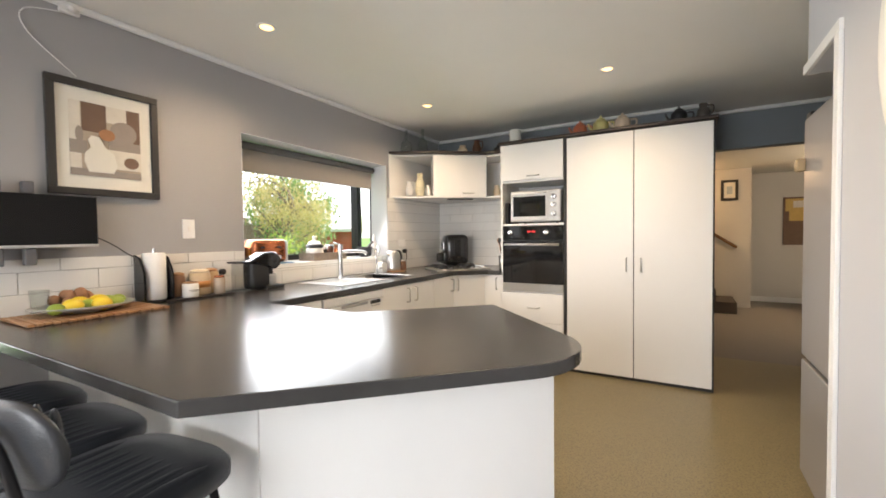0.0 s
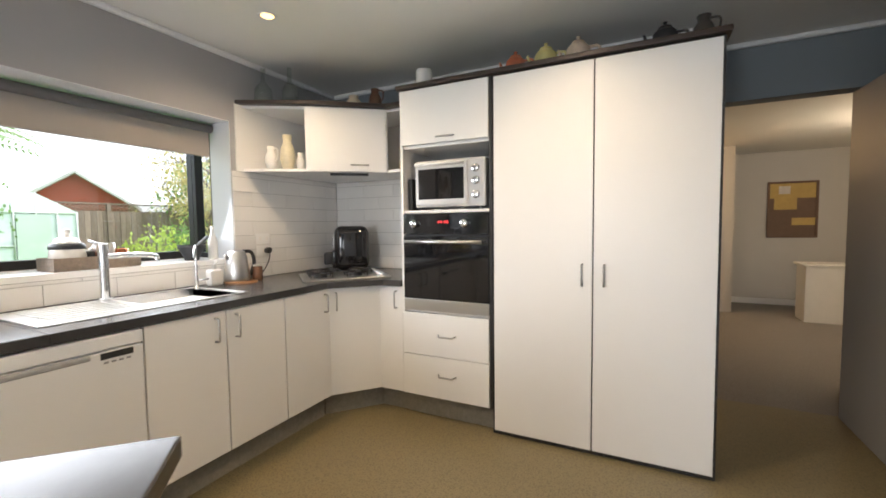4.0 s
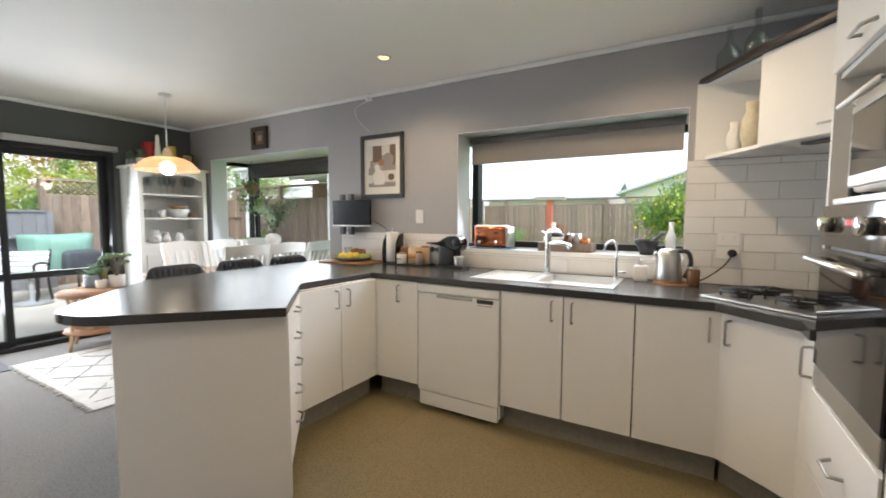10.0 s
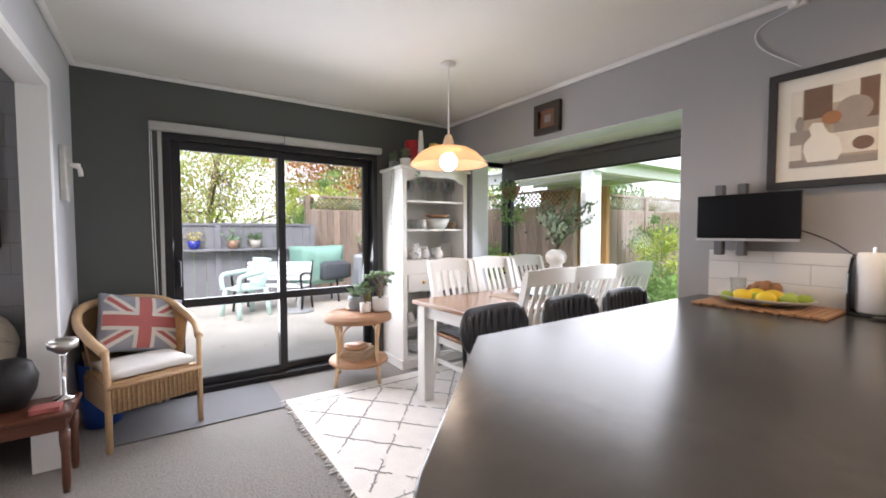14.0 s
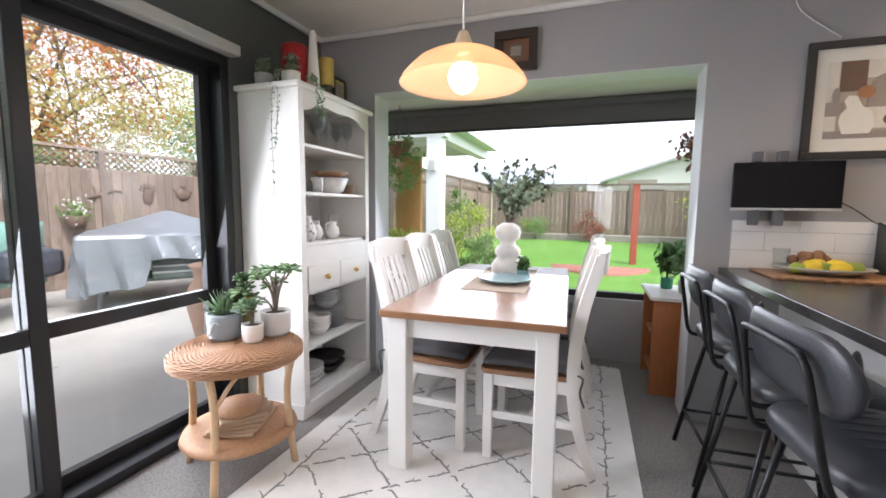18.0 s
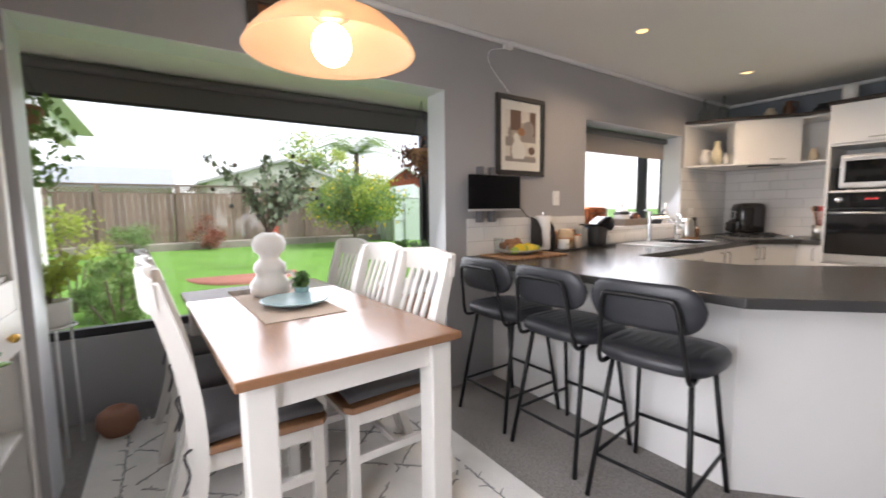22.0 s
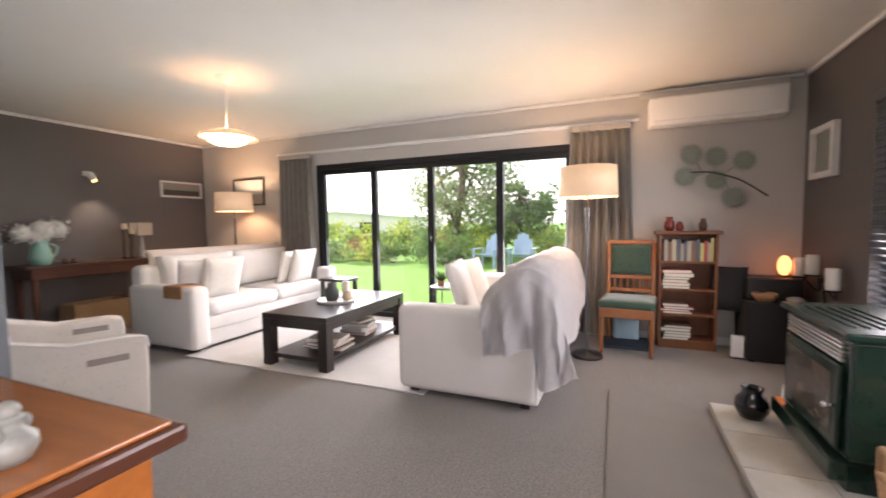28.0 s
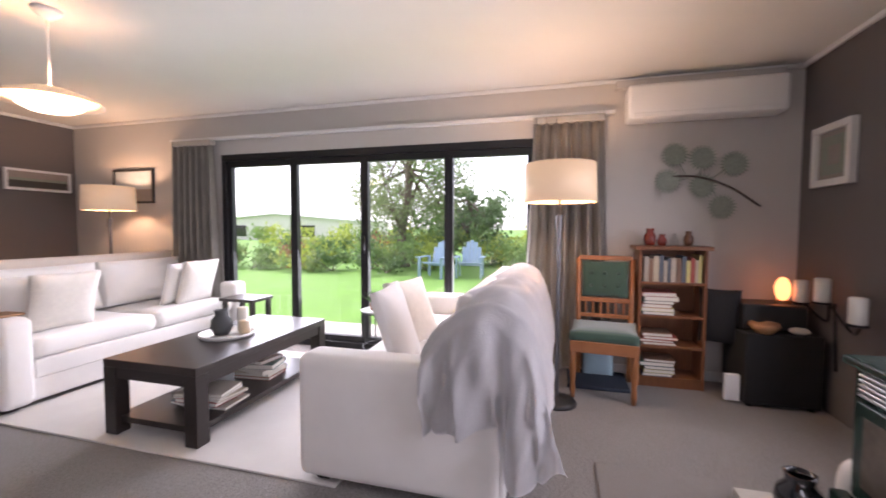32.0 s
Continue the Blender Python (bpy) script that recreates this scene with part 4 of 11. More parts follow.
# upper corner cabinet
ZU, ZV = 1.64, 2.085
upper = thing("wall_cabinet", -1.7, 4.4, ZU, "white angled corner wall cabinet with an open end shelf", "cabinet", "fitted kitchen cabinets")
uA, uB, uC, uD = (XW + 0.005, 3.86), (-1.70, 4.08), (-1.27, 4.42), (-1.014, 4.42)
foot = [uA, uB, uC, uD, (-1.014, 4.815), (XW + 0.005, 4.815)]
for zz, tt in ((ZU, 0.018), (ZV - 0.018, 0.018)):
    part("board", prism(foot, zz, zz + tt), cab_white, upper)
part("side_panel", slab(uB, (-1.86, 4.30), ZU, ZV, -0.009, 0.009), cab_white, upper)
part("side_panel", slab((-1.4, 4.62), uC, ZU, ZV, -0.009, 0.009), cab_white, upper)
part("back_panel", box(XW + 0.004, 3.81, ZU, XW + 0.012, 4.8, ZV), cab_white, upper)
part("back_panel", box(XW + 0.01, 4.8, ZU, -1.02, 4.81, ZV), cab_white, upper)
dr = part("door", slab(along(uB, uC, 0.004), along(uB, uC, (Vector(uC) - Vector(uB)).length - 0.004), ZU + 0.002, ZV - 0.002, 0, 0.018, 0.0015), cab_white, upper)
handle(uB, uC, 0.36, ZU + 0.05, False, dr)
part("cornice", prism([(XW + 0.003, 3.815), (-1.66, 4.045), (-1.24, 4.37), (-1.034, 4.37), (-1.034, 4.812), (XW + 0.003, 4.812)], ZV + 0.002, ZV + 0.03, 0.006), cornice_wood, upper, "dark stained cornice board")
part("hood_slot", slab(along(uB, uC, 0.15), along(uB, uC, 0.42), ZU - 0.012, ZU - 0.001, -0.12, -0.06), matt_black, upper)

# gas hob
hob = thing("gas_hob", -1.5, 4.22, 0.9, "stainless gas hob with black trivets set in the corner", "hob")
hm = pose(-1.52, 4.22, 0.9, 0, 0, 49)
part("tray", turned(box(-0.29, -0.22, 0.0, 0.29, 0.22, 0.012, 0.004), hm), steel, hob)
for bx, by in ((-0.17, 0.09), (0.14, 0.1), (-0.17, -0.1), (0.07, -0.08)):
    part("burner", turned(join(cyl(bx, by, 0.012, 0.045, 0.012), cyl(bx, by, 0.024, 0.032, 0.008)), hm), matt_black, hob)
    part("trivet", turned(join(*[tube([(bx - 0.09 * math.cos(a), by - 0.09 * math.sin(a), 0.044), (bx + 0.09 * math.cos(a), by + 0.09 * math.sin(a), 0.044)], 0.005, 5) for a in (0.4, 1.97)], tube([(bx + 0.085 * math.cos(a * 0.6283), by + 0.085 * math.sin(a * 0.6283), 0.04) for a in range(10)], 0.005, 5, True), *[box(bx + sx * 0.07, by + sy * 0.05, 0.012, bx + sx * 0.07 + 0.006, by + sy * 0.05 + 0.006, 0.044) for sx in (-1, 1) for sy in (-1, 1)]), hm), cast_iron, hob)
for i in range(4):
    part("knob", turned(cyl(0.235, -0.15 + 0.085 * i, 0.012, 0.02, 0.022, 16, bev=0.003), hm), chrome, hob)

# refrigerator
fr = thing("refrigerator", 1.35, 2.85, 0, "tall silver fridge-freezer in the wall alcove", "refrigerator")
fridge_mat = M("silver_fridge", (0.32, 0.305, 0.295), 0.35, 0.5, var=0.03, scale=3)
part("body", box(1.075, 2.38, 0.03, 1.72, 3.08, 1.795, 0.006), fridge_mat, fr)
part("freezer_door", box(1.035, 2.38, 0.05, 1.073, 3.08, 0.615, 0.008), fridge_mat, fr)
part("fridge_door", box(1.035, 2.38, 0.635, 1.073, 3.08, 1.79, 0.008), fridge_mat, fr)
part("door_gap", box(1.06, 2.39, 0.612, 1.075, 3.07, 0.638), gap_dark, fr)
part("hinge", box(1.04, 3.0, 1.791, 1.1, 3.07, 1.815, 0.004), matt_black, fr)
part("energy_label", box(1.032, 2.49, 1.55, 1.0345, 2.60, 1.76), M("energy_label", (0.78, 0.76, 0.7), 0.6, var=0.04), fr, "white energy rating sticker")
part("label_band", box(1.0305, 2.495, 1.56, 1.032, 2.595, 1.62), M("label_yellow", (0.75, 0.55, 0.05), 0.6), fr, "yellow band of the sticker")
part("label_arc", box(1.0305, 2.50, 1.68, 1.032, 2.59, 1.72), M("label_red", (0.6, 0.08, 0.05), 0.6), fr, "red band of the sticker")
part("plinth", box(1.08, 2.40, 0.0, 1.7, 3.06, 0.05), matt_black, fr)
part("side_hook", boxes([(1.0, 3.04, 1.54, 1.036, 3.09, 1.6), (1.036, 3.08, 1.54, 1.07, 3.1, 1.6)], 0.006), M("tan_hook", (0.42, 0.3, 0.16), 0.5), fr, "tan wooden hook")
hd = thing("door_hall", 1.55, 5.1, 0, "open grey flush door leading to the hall", "door", "", "structure")
leaf = part("leaf", box(1.53, 4.56, 0.01, 1.57, 5.29, 2.03, 0.003), M("grey_door_paint", (0.3, 0.3, 0.3), 0.5, var=0.03), hd)
part("knob", turned(cyl(0, 0, 0, 0.025, 0.05, bev=0.006), pose(1.53, 4.63, 1.0, 0, -90)), brass, leaf)

for lx, ly in DOWNLIGHTS:
    dl = thing("downlight", lx, ly, H, "round recessed ceiling downlight, lit", "ceiling light", "kitchen downlights")
    part("ring", lathe([(0.036, 0.0), (0.05, -0.002), (0.052, -0.006), (0.046, -0.009), (0.036, -0.004)], lx, ly, H, 24), trim_white, dl)
    part("lens", cyl(lx, ly, H - 0.003, 0.035, 0.002), down_glow, dl)

# ---------------------------------------------------------------- dining space
# table, slightly turned
TM = pose(-1.88, -0.31, 0, 0, 0, 2.5)
table = thing("dining_table", -1.88, -0.31, 0, "white dining table with a honey oak top", "table")
part("tabletop", turned(box(-0.82, -0.40, 0.725, 0.82, 0.40, 0.757, 0.006), TM), oak, table, "honey oak top")
part("apron", turned(boxes([(-0.74, -0.345, 0.63, 0.74, -0.325, 0.725), (-0.74, 0.325, 0.63, 0.74, 0.345, 0.725), (-0.765, -0.33, 0.63, -0.745, 0.33, 0.725), (0.745, -0.33, 0.63, 0.765, 0.33, 0.725)], 0.002), TM), painted_white, table)
for sx in (-1, 1):
    for sy in (-1, 1):
        part("leg", turned(box(sx * 0.745 - 0.045, sy * 0.325 - 0.045, 0.012, sx * 0.745 + 0.045, sy * 0.325 + 0.045, 0.724, 0.006), TM), painted_white, table)


def dining_chair():
    """A white slatted chair with an oak seat, facing +y, its seat centre over the origin."""
    ch = thing("dining_chair", 0, 0, 0, "white painted slat-back dining chair with oak seat and charcoal pad", "chair", "chairs round the dining table")
    part("seat", prism([(-0.215, -0.2), (-0.235, 0.2), (-0.2, 0.225), (0.2, 0.225), (0.235, 0.2), (0.215, -0.2)], 0.425, 0.452, 0.006), oak, ch, "oak seat board")
    pad = part("seat_pad", cushion(-0.215, -0.2, 0.453, 0.215, 0.21, 0.505, 0.45), seat_grey, ch, "charcoal tie-on cushion")
    for sx in (-1, 1):
        part("tie", tube(spline([(sx * 0.2, -0.19, 0.465), (sx * 0.235, -0.235, 0.46), (sx * 0.25, -0.225, 0.4), (sx * 0.23, -0.245, 0.33)], 4), 0.005, 5), seat_grey, pad)
        part("front_leg", box(sx * 0.19 - 0.022, 0.165, 0.0, sx * 0.19 + 0.022, 0.21, 0.425, 0.005), painted_white, ch)
        n = 12
        back = bmesh.new()
        rings = []
        line = spline([(0, -0.29, 0.0), (0, -0.215, 0.25), (0, -0.195, 0.45), (0, -0.215, 0.7), (0, -0.29, 1.0)], 4)
        for p in line:
            w, d = 0.021, 0.02 + 0.008 * math.sin(p.z * 3)
            rings.append([back.verts.new((sx * 0.2 + a * w, p.y + b * d, p.z)) for a, b in ((-1, -1), (1, -1), (1, 1), (-1, 1))])
        for a, b in zip(rings, rings[1:]):
            for k in range(4):
                back.faces.new((a[k], a[(k + 1) % 4], b[(k + 1) % 4], b[k]))
        back.faces.new(rings[0][::-1])
        back.faces.new(rings[-1])
        bmesh.ops.recalc_face_normals(back, faces=back.faces)
        part("back_post", back, painted_white, ch)
        part("side_rail", box(sx * 0.19 - 0.012, -0.2, 0.2, sx * 0.19 + 0.012, 0.17, 0.235, 0.003), painted_white, ch)
    part("apron", boxes([(-0.19, 0.17, 0.36, 0.19, 0.19, 0.424), (-0.19, -0.205, 0.36, 0.19, -0.185, 0.424), (-0.2, -0.19, 0.36, -0.182, 0.17, 0.424), (0.182, -0.19, 0.36, 0.2, 0.17, 0.424)], 0.002), painted_white, ch)
    part("stretcher", box(-0.185, -0.03, 0.205, 0.185, -0.005, 0.232, 0.003), painted_white, ch)
    top = bmesh.new()
    rows = []
    for i in range(13):
        x = -0.225 + 0.45 * i / 12
        bow = 0.03 * (1 - (x / 0.225) ** 2)
        hi = 1.005 + 0.022 * (1 - (x / 0.225) ** 2) + 0.008 * math.cos(x * 30) * (abs(x) > 0.15)
        y = -0.286 - bow
        rows.append([top.verts.new(c) for c in ((x, y - 0.013, 0.915 + 0.008 * (1 - (x / 0.225) ** 2)), (x, y + 0.013, 0.915), (x, y + 0.004, hi), (x, y - 0.02, hi))])
    for a, b in zip(rows, rows[1:]):
        for k in range(4):
            top.faces.new((a[k], a[(k + 1) % 4], b[(k + 1) % 4], b[k]))
    top.faces.new(rows[0][::-1])
    top.faces.new(rows[-1])
    bmesh.ops.recalc_face_normals(top, faces=top.faces)
    part("top_rail", top, painted_white, ch)
    part("lower_rail", box(-0.18, -0.215, 0.545, 0.18, -0.195, 0.59, 0.003), painted_white, ch)
    for i in range(5):
        x = -0.13 + 0.065 * i
        pts = spline([(x, -0.205, 0.585), (x, -0.222, 0.7), (x, -0.262, 0.82), (x, -0.3, 0.925)], 4)
        sl = bmesh.new()
        rr = [[sl.verts.new((p.x + a * 0.016, p.y + b * 0.006, p.z)) for a, b in ((-1, -1), (1, -1), (1, 1), (-1, 1))] for p in pts]
        for a, b in zip(rr, rr[1:]):
            for k in range(4):
                sl.faces.new((a[k], a[(k + 1) % 4], b[(k + 1) % 4], b[k]))
        sl.faces.new(rr[0][::-1])
        sl.faces.new(rr[-1])
        bmesh.ops.recalc_face_normals(sl, faces=sl.faces)
        part("slat", sl, painted_white, ch)
    return ch


chair = dining_chair()
CHAIRS = [(-1.52, -0.56, 0), (-2.0, -0.58, 2), (-2.47, -0.60, 3), (-1.52, -0.05, 181), (-1.99, -0.06, 180), (-2.46, -0.05, 182)]
for i, (x, y, a) in enumerate(CHAIRS):
    m = pose(x, y, 0.012, 0, 0, a)
    if i == 0:
        place(chair, m)
    else:
        copy_thing(chair, m)

# pendant over the table
px, py = PENDANT
pl = thing("pendant_lamp", px, py, H, "peach glass saucer pendant lamp, lit, on a white cord", "pendant lamp")
part("ceiling_rose", lathe([(0, 0), (0.05, 0), (0.05, -0.015), (0.02, -0.03), (0, -0.03)], px, py, H - 0.001), trim_white, pl)
part("cord", tube([(px, py, H - 0.03), (px, py, 1.89)], 0.005, 6), trim_white, pl)
part("neck", lathe([(0, 0.09), (0.02, 0.09), (0.035, 0.05), (0.04, 0.02), (0.06, 0.0), (0, 0)], px, py, 1.83), M("pale_brass_neck", (0.7, 0.55, 0.38), 0.4, 0.2), pl)
part("shade", lathe([(0.04, 0.05), (0.09, 0.045), (0.14, 0.032), (0.185, 0.008), (0.22, -0.024), (0.248, -0.056), (0.259, -0.075), (0.262, -0.08), (0.256, -0.08), (0.243, -0.06), (0.215, -0.03), (0.18, 0.001), (0.137, 0.025), (0.088, 0.038), (0.04, 0.043)], px, py, 1.795, 56), peach_glass, pl)
part("bulb", ball(px, py, 1.742, 0.06, rz=0.064), bulb_glow, pl)

# white display hutch in the corner
HX0, HX1, HY0, HY1 = -2.03, -1.30, -1.685, -1.29
hutch = thing("display_hutch", (HX0 + HX1) / 2, (HY0 + HY1) / 2, 0, "tall white open display hutch full of crockery", "hutch")
for x in (HX0, HX1 - 0.022):
    part("side_panel", box(x, HY0, 0.06, x + 0.022, HY1, 1.83, 0.002), painted_white, hutch)
part("back_panel", box(HX0 + 0.022, HY0, 0.06, HX1 - 0.022, HY0 + 0.015, 1.83), painted_white, hutch)
part("plinth", box(HX0 - 0.01, HY0, 0, HX1 + 0.01, HY1 + 0.012, 0.085, 0.004), painted_white, hutch)
SHELVES = (0.085, 0.38, 0.70, 0.98, 1.27, 1.535)
for z in SHELVES:
    part("shelf", box(HX0 + 0.022, HY0 + 0.015, z, HX1 - 0.022, HY1 - 0.01, z + 0.018, 0.002), painted_white, hutch)
part("stile", box(HX0, HY1, 0.085, HX0 + 0.045, HY1 + 0.012, 1.83, 0.002), painted_white, hutch)
part("stile", box(HX1 - 0.045, HY1, 0.085, HX1, HY1 + 0.012, 1.83, 0.002), painted_white, hutch)
val = [(HX0 + 0.045, 1.83), (HX0 + 0.045, 1.72), (HX0 + 0.1, 1.735), (HX0 + 0.15, 1.765), (HX0 + 0.24, 1.775), ((HX0 + HX1) / 2, 1.765), (HX1 - 0.24, 1.775), (HX1 - 0.15, 1.765), (HX1 - 0.1, 1.735), (HX1 - 0.045, 1.72), (HX1 - 0.045, 1.83)]
part("valance", turned(prism(val, 0.0, 0.012), Matrix(((1, 0, 0, 0), (0, 0, -1, HY1 + 0.012), (0, 1, 0, 0), (0, 0, 0, 1)))), painted_white, hutch, "shaped top valance")
part("crown", box(HX0 - 0.03, HY0, 1.83, HX1 + 0.03, HY1 + 0.035, 1.86, 0.008), painted_white, hutch)
for i in range(2):
    x0 = HX0 + 0.05 + i * (HX1 - HX0 - 0.1) / 2
    x1 = x0 + (HX1 - HX0 - 0.1) / 2 - 0.006
    d = part("drawer_front", box(x0, HY1 - 0.004, 0.72, x1, HY1 + 0.014, 0.87, 0.003), painted_white, hutch)
    part("knob", join(ball((x0 + x1) / 2, HY1 + 0.032, 0.795, 0.016), cyl((x0 + x1) / 2, HY1 + 0.014, 0.79, 0.006, 0.012)), brass, d, "round brass knob")
part("drawer_rail", box(HX0 + 0.045, HY1 - 0.004, 0.872, HX1 - 0.045, HY1 + 0.01, 0.98), painted_white, hutch)

# bar stools


def bar_stool():
    """A black bar stool, facing +y, origin on the floor under the seat."""
    st = thing("bar_stool", 0, 0, 0, "black padded bar stool with channelled seat and low back", "bar stool", "stools at the breakfast bar")
    seat = bmesh.new()
    outline = [(0.225 * math.copysign(abs(math.cos(a)) ** 0.6, math.cos(a)), 0.205 * math.copysign(abs(math.sin(a)) ** 0.6, math.sin(a))) for a in [2 * math.pi * k / 36 for k in range(36)]]
    rows = [[seat.verts.new((x * s, y * s, z)) for x, y in outline] for s, z in ((0.92, 0.60), (1.0, 0.615), (1.0, 0.64), (0.95, 0.655), (0.6, 0.662), (0.0001, 0.662))]
    for a, b in zip(rows, rows[1:]):
        for k in range(36):
            seat.faces.new((a[k], a[(k + 1) % 36], b[(k + 1) % 36], b[k]))
    seat.faces.new(rows[0][::-1])
    bmesh.ops.recalc_face_normals(seat, faces=seat.faces)
    for f in seat.faces:
        f.smooth = True
    s = part("seat", seat, black_leather, st)
    for i in range(9):
        x = -0.17 + 0.0425 * i
        part("channel_pad", ball(x, 0.0, 0.653, 0.0235, 0.168 - 1.6 * x * x, 0.011, 8, 8), black_leather, s)
    back = bmesh.new()
    n = 33
    rr = []
    for i in range(n):
        a = math.sin(math.pi / 2 * (-1 + 2 * i / (n - 1)))
        x = 0.213 * a
        y = -0.205 - 0.03 * (1 - a * a)
        e = max(0.0, (abs(a) * 0.213 - 0.125) / 0.088)
        hh = max(0.006, 0.094 * math.sqrt(max(0.0, 1 - e * e)))
        th = 0.02 * (1 - 0.6 * e ** 4)
        rr.append([back.verts.new((x, y + th * math.cos(t) - 0.16 * hh * math.sin(t), 0.857 + hh * math.sin(t))) for t in [2 * math.pi * k / 14 for k in range(14)]])
    for a, b in zip(rr, rr[1:]):
        for k in range(14):
            back.faces.new((a[k], a[(k + 1) % 14], b[(k + 1) % 14], b[k]))
    back.faces.new(rr[0][::-1])
    back.faces.new(rr[-1])
    bmesh.ops.recalc_face_normals(back, faces=back.faces)
    for f in back.faces:
        f.smooth = True
    bk = part("backrest", back, black_leather, st)
    for i in range(9):
        a = -0.8 + 0.2 * i
        part("channel_pad", ball(0.213 * a, -0.189 - 0.03 * (1 - a * a), 0.857, 0.019, 0.011, 0.078 - 0.03 * max(0, abs(a) - 0.6), 8, 8), black_leather, bk)
    hoop_line = [(-0.165, -0.12, 0.592), (-0.168, -0.19, 0.588), (-0.165, -0.222, 0.625), (-0.152, -0.243, 0.74), (-0.142, -0.262, 0.845), (-0.128, -0.27, 0.885), (-0.1, -0.273, 0.897)]
    hoop_line += [(-x, y, z) for x, y, z in hoop_line[::-1]]
    part("back_hoop", tube(spline(hoop_line, 5), 0.0095), black_steel, st)
    for sx in (-1, 1):
        part("leg", tube([(sx * 0.15, 0.13, 0.6), (sx * 0.195, 0.22, 0.0)], 0.011), black_steel, st)
        part("leg", tube([(sx * 0.15, -0.13, 0.6), (sx * 0.195, -0.24, 0.0)], 0.011), black_steel, st)
        part("side_rail", tube([(sx * 0.182, 0.193, 0.18), (sx * 0.182, -0.207, 0.18)], 0.008), black_steel, st)
    part("foot_rail", tube([(-0.178, 0.186, 0.225), (0.178, 0.186, 0.225)], 0.009), black_steel, st)
    part("back_rail", tube([(-0.182, -0.207, 0.18), (0.182, -0.207, 0.18)], 0.008), black_steel, st)
    part("seat_ring", tube([(0.15 * math.cos(a * math.pi / 12), 0.135 * math.sin(a * math.pi / 12), 0.597) for a in range(24)], 0.009, 6, True), black_steel, st)
    return st


stool = bar_stool()
for i, (x, y, a) in enumerate([(-1.635, 0.905, 2), (-1.165, 0.90, 2), (-0.70, 0.89, 7)]):
    if i == 0:
        place(stool, pose(x, y, 0, 0, 0, a))
    else:
        copy_thing(stool, pose(x, y, 0, 0, 0, a))

# rug under the table
RUG = (-2.74, -1.17, -0.24, 0.45)
rug = thing("dining_rug", -1.4, -0.35, 0, "cream Moroccan wool rug with grey diamond lines and fringe", "rug")
part("rug_body", box(RUG[0], RUG[1], 0.0, RUG[2], RUG[3], 0.012, 0.004), rug_white, rug)
lines = []
w, d = RUG[2] - RUG[0], RUG[3] - RUG[1]
rnd = random.Random(3)


def rug_stroke(p, q, tick=0.016):
    """A hand-knotted line: short uneven stitches with small side barbs."""
    a, b = Vector(p), Vector(q)
    n = max(2, int((b - a).length / 0.035))
    u = (b - a).normalized()
    side = Vector((-u.y, u.x))
    for i in range(n):
        if rnd.random() < 0.1:
            continue
        c, e = a.lerp(b, i / n), a.lerp(b, (i + 0.92) / n)
        c += side * rnd.uniform(-.005, .005)
        e += side * rnd.uniform(-.005, .005)
        w = side * rnd.uniform(0.0028, 0.005)
        lines.append([c - w, e - w, e + w, c + w])
        if i % 2 == 0:
            s2 = side if (i // 2) % 2 else -side
            t1 = c + (s2 * 1.0 - u * 0.6) * tick * rnd.uniform(0.6, 1.4)
            lines.append([c - u * 0.004, c + u * 0.004, t1 + u * 0.002, t1 - u * 0.002])


inset = 0.14
for yy in (RUG[1] + inset, RUG[3] - inset):
    rug_stroke((RUG[0] + 0.05, yy), (RUG[2] - 0.05, yy), 0.032)
step = 0.36
y_lo, y_hi = RUG[1] + inset + 0.05, RUG[3] - inset - 0.05
run = (y_hi - y_lo) * 0.85
k = -4
while k < 9:
    for sgn in (1, -1):
        x0 = RUG[0] + k * step
        p, q = Vector((x0, y_lo if sgn > 0 else y_hi)), Vector((x0 + run, y_hi if sgn > 0 else y_lo))
        t0, t1 = max(0, (RUG[0] + 0.06 - p.x) / run), min(1, (RUG[2] - 0.06 - p.x) / run)
        if t1 - t0 > 0.05:
            rug_stroke(p.lerp(q, t0)[:], p.lerp(q, t1)[:])
    k += 1
knots = bmesh.new()
for quad in lines:
    low = [knots.verts.new((v.x, v.y, 0.0115)) for v in quad]
    high = [knots.verts.new((v.x, v.y, 0.0142)) for v in quad]
    knots.faces.new(high)
    for m in range(4):
        knots.faces.new((low[m], low[(m + 1) % 4], high[(m + 1) % 4], high[m]))
bmesh.ops.recalc_face_normals(knots, faces=knots.faces)
tagged(part("pattern", knots, rug_line, rug, "grey woven diamond lines"), kind="stuff")
fr_bm = []
for side, sx in ((RUG[2], 1), (RUG[0], -1)):
    for i in range(46):
        y = RUG[1] + 0.01 + d * i / 46
        fr_bm.append(tube([(side, y, 0.008), (side + sx * rnd.uniform(0.02, 0.05), y + rnd.uniform(-.02, .02), 0.006)], 0.009, 4, r2=0.004))
tagged(part("fringe", join(*fr_bm), rug_white, rug), kind="stuff")
solid("door_mat", box(-0.22, -1.66, 0.0, 0.78, -1.06, 0.010, 0.004), M("grey_door_mat", (0.17, 0.17, 0.18), 0.95, var=0.06, bump=0.8, bscale=220), "flat grey door mat inside the sliding door", "door mat")

# round rattan table
RX, RY = -0.88, -1.31
rt = thing("rattan_table", RX, RY, 0, "round honey rattan side table with a lower shelf", "side table")
part("tabletop", lathe([(0, 0.535), (0.235, 0.535), (0.265, 0.52), (0.278, 0.535), (0.276, 0.555), (0.255, 0.568), (0.2, 0.572), (0.1, 0.573), (0, 0.573)], RX, RY, 0, 48), wicker_flat, rt)


